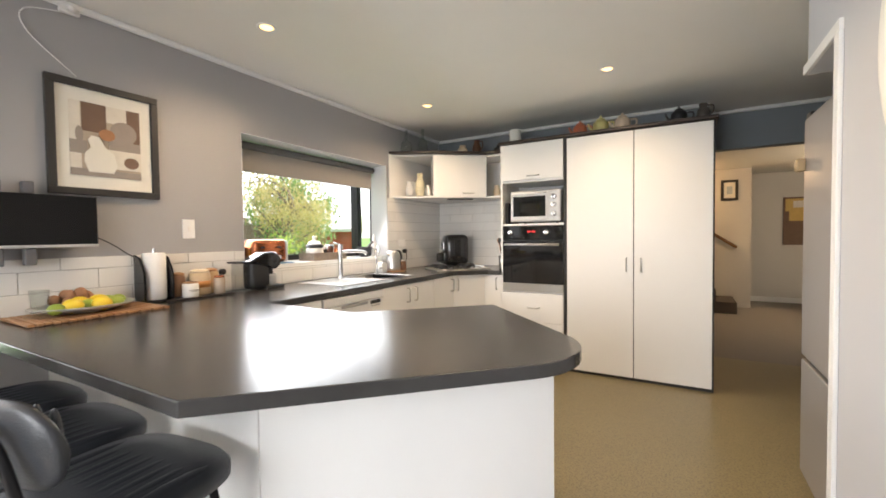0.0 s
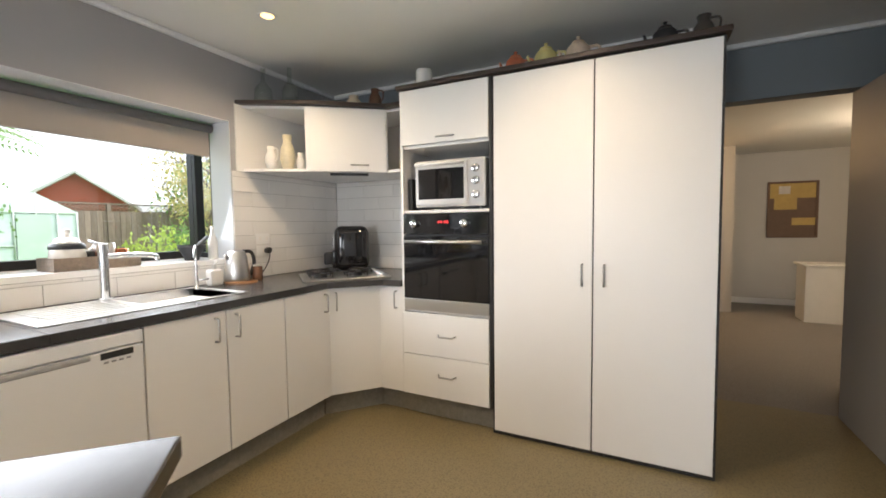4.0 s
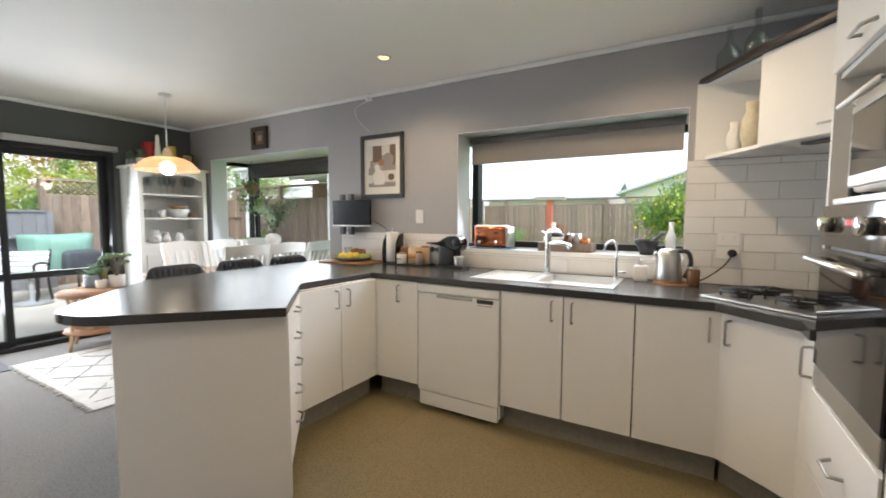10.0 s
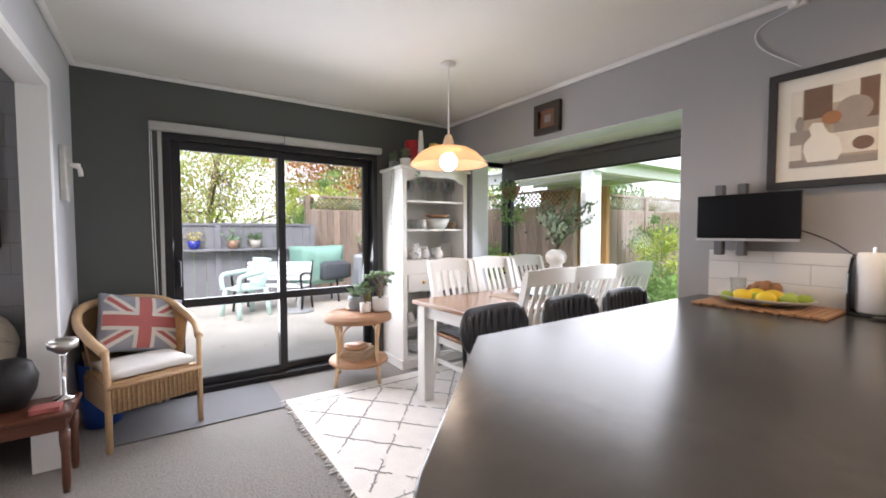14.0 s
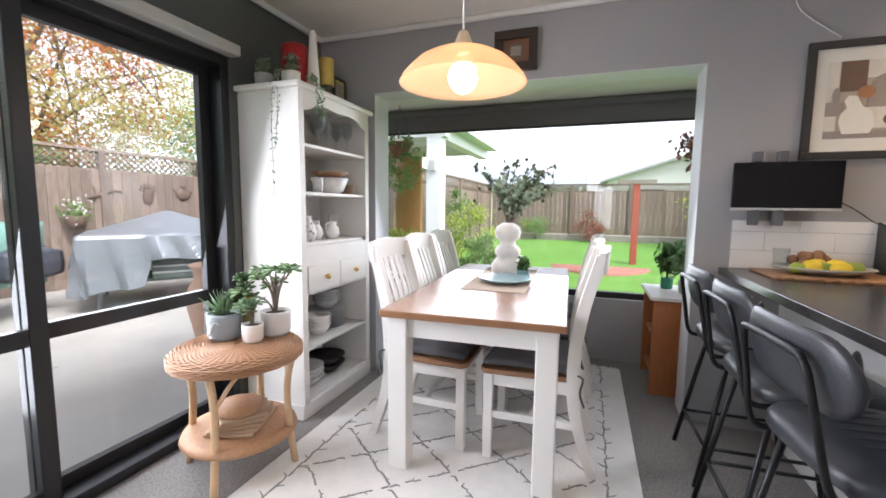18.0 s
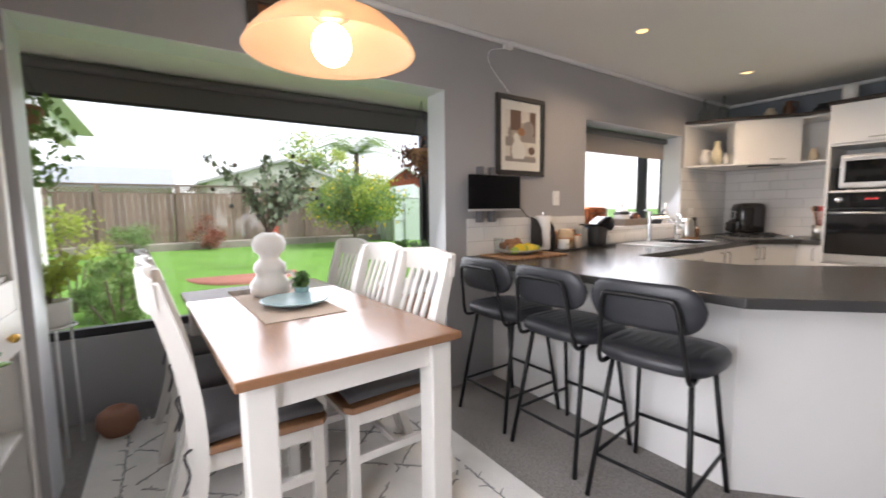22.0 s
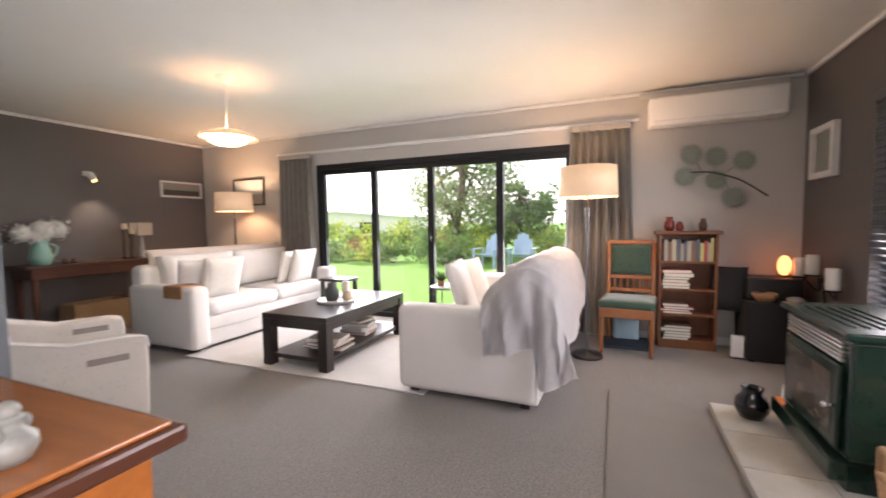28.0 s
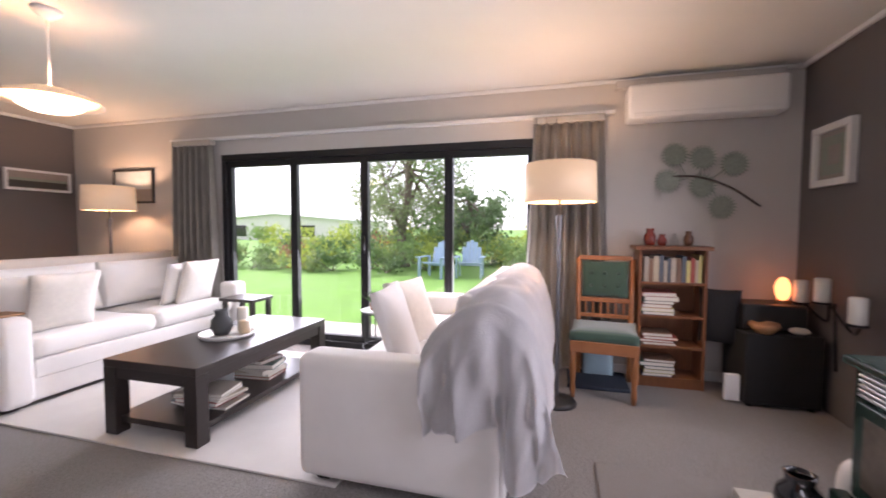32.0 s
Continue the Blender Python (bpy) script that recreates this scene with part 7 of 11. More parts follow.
for i, (x, lf, col) in enumerate(pots):
    pp = thing("plant_pot", x, -6.9, 0.94, "small glazed pot plant on the fence shelf", "plant pot", "pots on the patio shelf")
    part("pot", lathe([(0, 0), (0.075, 0), (0.11, 0.16), (0.1, 0.16), (0.09, 0.13), (0, 0.13)], x, -6.9, 0.94, 20), M("pot_glaze", col, 0.35), pp)
    part("plant", leaves([(x, -6.9, 1.16, 0.1)], 60, 0.7, 0.07, 300 + i), lf, pp)
lf_bm = leaves([(-0.5 + 0.9 * math.sin(i * 2.3) * (i % 5) / 2, -3.2 - 0.35 * i, -0.096, 0.02) for i in range(10)], 3, 6, 0.09, 9)
for v in lf_bm.verts:
    v.co.z = -0.098 + abs(v.co.z + 0.096) * 0.06
tagged(part("fallen_leaves", lf_bm, M("dead_leaf", (0.2, 0.1, 0.05), 0.8, var=0.3)), "dry fallen leaves scattered on the patio", "leaves", "", "stuff")


orn_mat = M("rusted_ornament", (0.12, 0.075, 0.05), 0.7, var=0.3, scale=12)


def fence_ornament(x, z, shape, label):
    """A flat cast creature hung on the timber fence."""
    ob = thing("fence_ornament", x, -7.27, z, label, "ornament", "ornaments on the fence")
    y = -7.275
    if shape == "lizard":
        part("body", turned(ball(0, 0, 0, 0.2, 0.025, 0.04, 14, 8), pose(x, y, z, 0, 20)), orn_mat, ob)
        part("tail", tube(spline([(x - 0.17, y, z + 0.05), (x - 0.28, y, z + 0.07), (x - 0.34, y, z + 0.0)], 5), 0.02, 6, r2=0.006), orn_mat, ob)
        for sx in (-0.09, 0.09):
            part("leg", tube([(x + sx, y, z + 0.12), (x + sx * 0.8, y, z), (x + sx, y, z - 0.12)], 0.013, 6), orn_mat, ob)
    elif shape == "turtle":
        part("shell", ball(x, y, z, 0.15, 0.04, 0.11, 16, 10), orn_mat, ob)
        part("head", ball(x, y, z + 0.15, 0.045, 0.03, 0.05, 10, 8), orn_mat, ob)
        for sx in (-1, 1):
            part("flipper", turned(ball(0, 0, 0, 0.03, 0.015, 0.09, 8, 6), pose(x + sx * 0.14, y, z + 0.05, 0, sx * 50)), orn_mat, ob)
    else:
        part("face", ball(x, y, z, 0.1, 0.03, 0.14, 14, 10), orn_mat, ob)
        part("crest", join(*[tube([(x, y, z + 0.08), (x + 0.16 * math.sin(k * 0.4), y, z + 0.08 + 0.16 * math.cos(k * 0.4))], 0.014, 5) for k in range(-3, 4)]), orn_mat, ob)


fence_ornament(-3.95, 1.36, "lizard", "dark cast lizard hung on the timber fence")
fence_ornament(-4.72, 1.34, "mask", "dark crested mask hung on the timber fence")
fence_ornament(-5.4, 1.4, "turtle", "dark cast turtle hung on the timber fence")
sunp = thing("sun_plaque", -5.8, -5.9, 1.5, "small painted sunrise plaque on the timber fence", "plaque")
part("board", box(-5.835, -6.02, 1.42, -5.82, -5.78, 1.58), M("plaque_blue", (0.3, 0.36, 0.38), 0.7), sunp)
part("sun", turned(cyl(0, 0, 0, 0.07, 0.012, 20), pose(-5.822, -5.9, 1.47, 0, 90)), M("plaque_yellow", (0.7, 0.42, 0.06), 0.6), sunp)
part("rays", join(*[tube([(-5.815, -5.9 + 0.075 * math.cos(k * 0.45), 1.47 + 0.075 * math.sin(k * 0.45)), (-5.815, -5.9 + 0.13 * math.cos(k * 0.45), 1.47 + 0.12 * math.sin(k * 0.45))], 0.008, 5) for k in range(8)]), M("plaque_red", (0.5, 0.1, 0.05), 0.6), sunp)
solid("iron_bar", tube([(-5.815, -6.95, 1.3), (-5.8, -6.9, 1.3), (-5.8, -6.4, 1.3), (-5.815, -6.35, 1.3)], 0.02, 8), orn_mat, "dark iron bar fixed along the timber fence", "bar")
gp = thing("patio_plant", -5.3, -4.7, -0.1, "leafy green shrub in a cream pot on the patio", "potted plant")
part("pot", lathe([(0, 0), (0.16, 0), (0.22, 0.3), (0.24, 0.34), (0.21, 0.34), (0, 0.28)], -5.3, -4.7, -0.1, 24), M("cream_pot", (0.5, 0.42, 0.33), 0.7, var=0.12), gp)
part("foliage", leaves([(-5.3 + 0.12 * math.sin(k), -4.7 + 0.12 * math.cos(k * 1.7), 0.4 + 0.09 * k, 0.2) for k in range(6)], 90, 0.6, 0.085, 411), leaf_mid, gp)
fp3 = thing("flower_pot", -3.5, -6.95, 0.75, "dark wall pot of white flowers on the timber fence", "flower pot")
part("pot", lathe([(0, 0), (0.1, 0), (0.15, 0.2), (0.13, 0.2), (0, 0.15)], -3.5, -7.12, 0.82, 20), orn_mat, fp3)
part("foliage", leaves([(-3.5, -7.12, 1.08, 0.16)], 130, 0.6, 0.07, 401), leaf_mid, fp3)
part("blossom", leaves([(-3.5, -7.1, 1.14, 0.17)], 45, 0.6, 0.06, 402), M("white_blossom", (0.75, 0.74, 0.68), 0.8), fp3)


def adirondack(x, y, turn):
    ch = thing("garden_chair", x, y, LAWN, "pale blue slatted Adirondack chair on the lawn edge", "garden chair", "pair of garden chairs")
    m = pose(x, y, LAWN, 0, 0, turn)
    blue = M("pale_blue_paint", (0.3, 0.42, 0.55), 0.5)
    for i in range(5):
        k = i - 2
        part("back_slat", turned(box(k * 0.11 - 0.05, -0.012, 0.3, k * 0.11 + 0.05, 0.012, 1.05 - 0.05 * k * k, 0.004), m @ pose(0, -0.2, 0, 18)), blue, ch)
        part("seat_slat", turned(box(-0.28, -0.2 + 0.12 * i, 0.33 + 0.02 * i, 0.28, -0.1 + 0.12 * i, 0.35 + 0.02 * i, 0.003), m), blue, ch)
    for sx in (-1, 1):
        part("armrest", turned(box(sx * 0.36 - 0.06, -0.3, 0.55, sx * 0.36 + 0.06, 0.42, 0.575, 0.004), m), blue, ch)
        part("leg", turned(box(sx * 0.33 - 0.02, 0.3, 0, sx * 0.33 + 0.02, 0.4, 0.55), m), blue, ch)
        part("leg", turned(box(sx * 0.33 - 0.02, -0.3, 0, sx * 0.33 + 0.02, -0.2, 0.55), m), blue, ch)


adirondack(12.7, 3.25, 80)
adirondack(13.0, 2.35, 95)

# ---------------------------------------------------------------- window dressings
kb = thing("roller_blind", -2.26, 2.98, 1.95, "taupe roller blind pulled part down over the kitchen window", "roller blind")
part("fabric", box(-2.262, 2.22, 1.745, -2.258, 3.75, 1.93), blind_taupe, kb)
part("roller", turned(cyl(0, 0, 0, 0.028, 1.55, 16), pose(-2.25, 2.21, 1.925, -90)), M("blind_roll", (0.13, 0.125, 0.12), 0.8), kb)
part("bottom_bar", box(-2.268, 2.22, 1.735, -2.252, 3.75, 1.75, 0.003), blind_taupe, kb)
bb2 = thing("roller_blind", -2.9, -0.27, 2.05, "charcoal roller blind along the top of the bay window", "roller blind")
part("fabric", box(-2.905, -1.66, 1.865, -2.9, 1.1, 2.03), blind_dark, bb2)
part("roller", turned(cyl(0, 0, 0, 0.03, 2.76, 16), pose(-2.885, -1.66, 2.025, -90)), blind_dark, bb2)
part("bottom_bar", box(-2.912, -1.66, 1.85, -2.893, 1.1, 1.868, 0.003), matt_black, bb2)
rb2 = thing("roller_blind", -0.38, YS + 0.04, 2.03, "pale grey roller blind cassettes over the sliding door", "roller blind")
cass = M("pale_grey_cassette", (0.42, 0.42, 0.4), 0.5)
part("cassette", box(-1.27, YS + 0.001, 2.0, -0.375, YS + 0.075, 2.06, 0.01), cass, rb2)
part("cassette", box(-0.37, YS + 0.001, 2.0, 0.55, YS + 0.075, 2.06, 0.01), cass, rb2)
part("pull_chain", tube(spline([(0.535, YS + 0.04, 2.0), (0.53, YS + 0.04, 1.3), (0.52, YS + 0.05, 0.65), (0.53, YS + 0.06, 0.64), (0.545, YS + 0.05, 1.3), (0.545, YS + 0.04, 2.0)], 6), 0.003, 5), trim_white, rb2)
part("side_channel", box(0.475, YS + 0.001, 0.0, 0.5, YS + 0.02, 2.0, 0.003), cass, rb2)

# ---------------------------------------------------------------- wall things


def framed(name, label, axis, at, out, a0, a1, z0, z1, fw, frame_mat, mount, art, depth=0.025):
    """A framed picture on a wall: frame, mount, and art pieces as (a0, a1, z0, z1, material)."""
    ob = thing(name, *((at, (a0 + a1) / 2, z0) if axis == "x" else ((a0 + a1) / 2, at, z0)), label, "picture")

    def plate(p0, p1, q0, q1, d0, d1, bev=0.0):
        lo, hi = sorted((at + out * d0, at + out * d1))
        return box(lo, p0, q0, hi, p1, q1, bev) if axis == "x" else box(p0, lo, q0, p1, hi, q1, bev)

    part("frame", join(plate(a0, a1, z0, z0 + fw, 0.001, depth, 0.003), plate(a0, a1, z1 - fw, z1, 0.001, depth, 0.003), plate(a0, a0 + fw, z0 + fw, z1 - fw, 0.001, depth, 0.003), plate(a1 - fw, a1, z0 + fw, z1 - fw, 0.001, depth, 0.003)), frame_mat, ob)
    part("mount", plate(a0 + fw * 0.8, a1 - fw * 0.8, z0 + fw * 0.8, z1 - fw * 0.8, 0.002, depth * 0.4), mount, ob)
    for i, (p0, p1, q0, q1, mt) in enumerate(art):
        w, h = a1 - a0 - 2 * fw, z1 - z0 - 2 * fw
        part("picture_shape", plate(a0 + fw + p0 * w, a0 + fw + p1 * w, z0 + fw + q0 * h, z0 + fw + q1 * h, depth * 0.4, depth * 0.4 + 0.0006 * (i + 1)), mt, ob)
    return ob


ink = {k: M("print_" + k, c, 0.7, var=0.12, scale=15) for k, c in dict(tan=(0.42, 0.35, 0.28), taupe=(0.3, 0.26, 0.23), brown=(0.16, 0.1, 0.07), rust=(0.35, 0.17, 0.08), pale=(0.66, 0.62, 0.55), dark=(0.06, 0.055, 0.05), sage=(0.25, 0.28, 0.23), sky=(0.42, 0.47, 0.5), gold=(0.55, 0.38, 0.12)).items()}
art = framed("framed_print", "black framed still-life print in browns on the grey wall", "x", XW, 1, 1.175, 1.655, 1.47, 2.035, 0.035, gap_dark, paper,
             [(0.13, 0.87, 0.13, 0.87, ink["tan"]), (0.13, 0.24, 0.13, 0.87, ink["pale"]), (0.25, 0.5, 0.58, 0.87, ink["brown"]), (0.5, 0.72, 0.7, 0.87, ink["pale"]), (0.72, 0.87, 0.48, 0.87, ink["brown"]),
              (0.13, 0.3, 0.35, 0.48, ink["taupe"]), (0.52, 0.87, 0.42, 0.52, ink["taupe"]), (0.5, 0.87, 0.22, 0.42, ink["pale"]), (0.13, 0.87, 0.13, 0.2, ink["taupe"])])


def print_shape(outline, lift, mat):
    """A flat inked shape on the still-life print, its outline in parts of the sheet."""
    bm = prism([(1.21 + a * 0.41, 1.505 + b * 0.495) for a, b in outline], 0, 0.0006)
    part("picture_shape", turned(bm, Matrix(((0, 0, 1, XW + 0.0155 + lift), (1, 0, 0, 0), (0, 1, 0, 0), (0, 0, 0, 1)))), mat, art)


def oval(cx, cz, rx, rz):
    return [(cx + rx * math.cos(k * math.pi / 10), cz + rz * math.sin(k * math.pi / 10)) for k in range(20)]


print_shape(oval(0.68, 0.61, 0.15, 0.12), 0.0008, ink["taupe"])
print_shape(oval(0.5, 0.565, 0.085, 0.06), 0.0016, ink["rust"])
print_shape(oval(0.22, 0.54, 0.04, 0.08), 0.0008, ink["taupe"])
print_shape(oval(0.76, 0.3, 0.085, 0.06), 0.0008, ink["brown"])
print_shape([(0.3, 0.17), (0.56, 0.17), (0.6, 0.25), (0.57, 0.37), (0.47, 0.44), (0.42, 0.53), (0.34, 0.54), (0.3, 0.49), (0.33, 0.42), (0.27, 0.36), (0.26, 0.28)], 0.0024, paper)
framed("wall_plaque", "small square brown wooden plaque above the bay", "x", XW, 1, -0.41, -0.15, 2.04, 2.28, 0.05, cornice_wood, walnut, [(0.15, 0.85, 0.15, 0.85, ink["brown"]), (0.3, 0.7, 0.3, 0.7, ink["taupe"])], 0.035)
framed("hall_painting", "gold and brown landscape painting on the hall wall", "y", 9.69, -1, 2.05, 2.65, 1.02, 1.85, 0.03, ink["brown"], ink["brown"], [(0, 1, 0.72, 1, ink["gold"]), (0.1, 0.6, 0.5, 0.72, ink["gold"]), (0.5, 1, 0.2, 0.34, ink["gold"]), (0.2, 0.45, 0.8, 0.95, ink["pale"])])
framed("lounge_picture", "long white framed dark landscape on the feature wall", "y", YN, -1, 4.78, 5.40, 1.60, 1.83, 0.025, trim_white, ink["taupe"], [(0.02, 0.98, 0.05, 0.45, ink["dark"]), (0.02, 0.98, 0.45, 0.6, ink["sage"])])
framed("lounge_picture", "dark framed landscape print beside the curtain", "x", XE, -1, 4.42, 5.02, 1.47, 1.86, 0.025, gap_dark, ink["sage"], [(0, 1, 0, 0.4, ink["taupe"]), (0, 1, 0.4, 1, ink["sky"])])
framed("lounge_picture", "cream distressed square frame in the lounge corner", "y", YS, 1, 4.86, 5.26, 1.48, 1.88, 0.045, ceramic_white, ink["taupe"], [(0.1, 0.9, 0.1, 0.9, ink["sage"]), (0.3, 0.7, 0.3, 0.7, ink["taupe"])], 0.045)
bigp = framed("lounge_picture", "large black framed picture of pale discs on brown", "y", YS, 1, 1.32, 2.09, 1.17, 2.05, 0.075, gap_dark, ink["taupe"], [(0, 1, 0, 1, ink["brown"])], 0.035)
for cx, cz, r in ((1.92, 1.33, 0.085), (1.83, 1.55, 0.17), (1.93, 1.86, 0.1), (1.55, 1.4, 0.16), (1.55, 1.8, 0.14)):
    part("disc", turned(cyl(0, 0, 0, r, 0.004, 28), pose(cx, YS + 0.02, cz, -90)), M("pale_disc", (0.6, 0.47, 0.28), 0.7, var=0.2, scale=9), bigp)

tv = thing("wall_television", -2.02, 1.1, 1.2, "small black flat television on a wall bracket", "television")
part("screen", box(-2.015, 0.88, 1.225, -1.99, 1.335, 1.455, 0.003), M("television_screen", (0.006, 0.006, 0.007), 0.22, var=0.05, spec=0.25), tv)
part("back", box(-2.05, 0.92, 1.24, -2.015, 1.295, 1.44, 0.008), matt_black, tv)
part("base_strip", box(-2.018, 0.88, 1.212, -1.985, 1.335, 1.225, 0.002), M("silver_strip", (0.6, 0.6, 0.6), 0.3, 0.5), tv)
for y in (0.985, 1.09):
    for z0, z1 in ((1.135, 1.212), (1.457, 1.51)):
        part("bracket_clamp", box(-2.04, y - 0.02, z0, -1.995, y + 0.02, z1, 0.005), M("bracket_grey", (0.12, 0.12, 0.13), 0.5), tv)
part("bracket_arm", box(XW, 1.0, 1.3, -2.05, 1.1, 1.4), matt_black, tv)
solid("television_cable", tube(spline([(-2.03, 1.32, 1.27), (-2.06, 1.42, 1.22), (-2.065, 1.5, 1.16), (-2.0, 1.54, 1.13)], 6), 0.003, 5), matt_black, "thin black cable from the television", "cable")
solid("ceiling_cable", tube(spline([(-2.07, 1.28, 2.35), (-2.07, 1.12, 2.3), (-2.072, 1.13, 2.2), (-2.07, 1.3, 2.05)], 8), 0.003, 5), trim_white, "white cable drooping from the ceiling sensor", "cable")
solid("alarm_sensor", join(box(-2.08, 1.24, 2.34, -2.05, 1.32, 2.385, 0.008), ball(-2.04, 1.28, 2.36, 0.016)), ceramic_white, "small white sensor at the ceiling edge", "sensor")


def plate_on_wall(name, label, category, axis, at, out, a, z, w, h, toggles=1):
    ob = thing(name, *((at, a, z) if axis == "x" else (a, at, z)), label, category)
    lo, hi = sorted((at + out * 0.001, at + out * 0.01))
    part("plate", box(lo, a - w / 2, z - h / 2, hi, a + w / 2, z + h / 2, 0.003), trim_white, ob)
    for k in range(toggles):
        c = a + (k - (toggles - 1) / 2) * w * 0.5
        lo2, hi2 = sorted((at + out * 0.01, at + out * 0.014))
        part("rocker", box(lo2, c - 0.008, z - 0.014, hi2, c + 0.008, z + 0.014, 0.002), ceramic_white, ob)
    return ob


plate_on_wall("light_switch", "white light switch on the grey wall", "switch", "x", XW, 1, 1.815, 1.305, 0.072, 0.115)
plate_on_wall("light_switch", "white light switch beside the lounge opening", "switch", "x", XP, -1, 0.655, 1.285, 0.075, 0.16, 1)
po = plate_on_wall("power_outlet", "white power outlet low on the pale wall", "outlet", "x", XP, -1, 1.33, 0.51, 0.07, 0.12)
po = plate_on_wall("power_outlet", "white double power outlet on the tiled wall", "outlet", "x", XW + 0.008, 1, 4.0, 1.175, 0.115, 0.075, 2)
po = plate_on_wall("power_outlet", "white power outlet with a black plug", "outlet", "x", XW + 0.008, 1, 4.0, 1.09, 0.115, 0.075, 1)
part("plug", turned(cyl(0, 0, 0, 0.022, 0.04, 14, bev=0.004), pose(XW + 0.02, 4.02, 1.09, 0, 90)), matt_black, po)
solid("power_lead", tube(spline([(XW + 0.06, 4.02, 1.085), (XW + 0.09, 3.98, 1.02), (XW + 0.12, 3.9, 0.95), (XW + 0.14, 3.82, 0.908)], 6), 0.004, 5), matt_black, "black kettle cord from the outlet", "cord")
wo = thing("wall_ornament", XP, -1.29, 1.5, "white distressed wall ornament with a tap shape", "ornament")
part("board", box(XP - 0.03, -1.34, 1.45, XP - 0.001, -1.22, 1.77, 0.006), M("distressed_white", (0.55, 0.55, 0.52), 0.8, var=0.25, scale=14), wo)
part("tap", join(tube(spline([(XP - 0.03, -1.28, 1.66), (XP - 0.08, -1.28, 1.65), (XP - 0.09, -1.28, 1.6)], 4), 0.012), cyl(XP - 0.06, -1.28, 1.66, 0.03, 0.012, 12)), painted_white, wo)

# wall clock
ck = thing("wall_clock", XP, 1.40, 1.28, "large round white wooden wall clock with a faded face", "clock")
cm = pose(XP - 0.002, 1.40, 1.655, 0, -90)
part("rim", turned(lathe([(0.285, 0.0), (0.355, 0.0), (0.362, 0.02), (0.362, 0.05), (0.356, 0.06), (0.345, 0.066), (0.33, 0.068), (0.315, 0.064), (0.305, 0.058), (0.295, 0.056), (0.288, 0.046), (0.285, 0.03)], 0, 0, 0, 72), cm), painted_white, ck)
part("face", turned(cyl(0, 0, 0.012, 0.287, 0.006, 64), cm), M("faded_clock_face", (0.62, 0.6, 0.52), 0.5, var=0.12, scale=7), ck)
part("inner_ring", turned(lathe([(0.150, 0.0182), (0.153, 0.0195), (0.156, 0.0182)], 0, 0, 0, 48), cm), ink["tan"], ck)
for i, numeral in enumerate(("XII", "I", "II", "III", "IIII", "V", "VI", "VII", "VIII", "IX", "X", "XI")):
    curve = bpy.data.curves.new("numeral", "FONT")
    curve.body, curve.size, curve.extrude, curve.align_x, curve.align_y = numeral, 0.07, 0.0008, "CENTER", "CENTER"
    curve.materials.append(ink["brown"])
    nu = new("numeral", curve)
    nu.matrix_basis = cm @ pose(0, 0, 0.0188, 0, 0, 90 - 30 * i) @ pose(0, 0.208, 0)
    nu.parent = ck
    nu.matrix_parent_inverse = frame_of(ck).inverted()
for ang, ln2, wd in ((58, 0.12, 0.012), (20, 0.19, 0.008)):
    part("pointer", turned(join(box(-wd / 2, -0.03, 0.022, wd / 2, ln2, 0.025), cyl(0, 0, 0.021, 0.012, 0.005, 12)), cm @ pose(0, 0, 0, 0, 0, ang)), ink["dark"], ck)
for a in (40, 130, 220, 310):
    part("worn_screw", turned(cyl(0.33 * math.cos(radians(a)), 0.33 * math.sin(radians(a)), 0.0735, 0.005, 0.002, 8), cm), ink["dark"], ck)

# ---------------------------------------------------------------- bench-top things


def jar(name, label, x, y, z, r, h, body, lid, category="jar", band=None):
    ob = thing(name, x, y, z, label, category)
    part("body", lathe([(0, 0), (r * 0.92, 0), (r, 0.01), (r, h * 0.8), (r * 0.85, h * 0.9), (r * 0.8, h * 0.9), (r * 0.8, h * 0.86), (0, h * 0.86)], x, y, z, 24), body, ob)
    part("lid", lathe([(0, h), (r * 0.5, h * 1.0), (r * 0.88, h * 0.96), (r * 0.9, h * 0.88), (0, h * 0.88)], x, y, z, 24), lid, ob)
    if band:
        part("label", lathe([(r * 1.01, h * 0.3), (r * 1.015, h * 0.3), (r * 1.015, h * 0.55), (r * 1.01, h * 0.55)], x, y, z, 24), band, ob)
    return ob


stoneware = M("stoneware_glaze", (0.55, 0.42, 0.27), 0.35, var=0.15, scale=9)
copper = M("copper_metal", (0.5, 0.17, 0.075), 0.17, 0.9, var=0.08)
wood_board = M("teak_board", (0.36, 0.19, 0.09), 0.45, var=0.22, scale=6, stretch=(6, 1, 6))
br = thing("slatted_board", -1.9, 1.25, 0.9, "wooden slatted serving mat with notched edges", "board")
for i in range(20):
    y0 = 0.99 + i * 0.026
    part("slat", box(-2.03, y0, 0.902, -1.70 + 0.01 * (i % 2), y0 + 0.021, 0.913, 0.002), wood_board, br)
fp = thing("fruit_plate", -1.9, 1.24, 0.913, "oval grey platter of lemons, limes and ginger", "fruit platter")
part("platter", turned(turned(lathe([(0, 0), (0.09, 0.0), (0.16, 0.02), (0.19, 0.032), (0.185, 0.036), (0.15, 0.024), (0.08, 0.008), (0, 0.008)], 0, 0, 0, 36), Matrix.Diagonal((0.75, 1.05, 1, 1))), pose(-1.885, 1.235, 0.914)), M("platter_grey", (0.4, 0.39, 0.36), 0.3, var=0.1), fp)
lime = M("lime_skin", (0.3, 0.4, 0.06), 0.4, var=0.15)
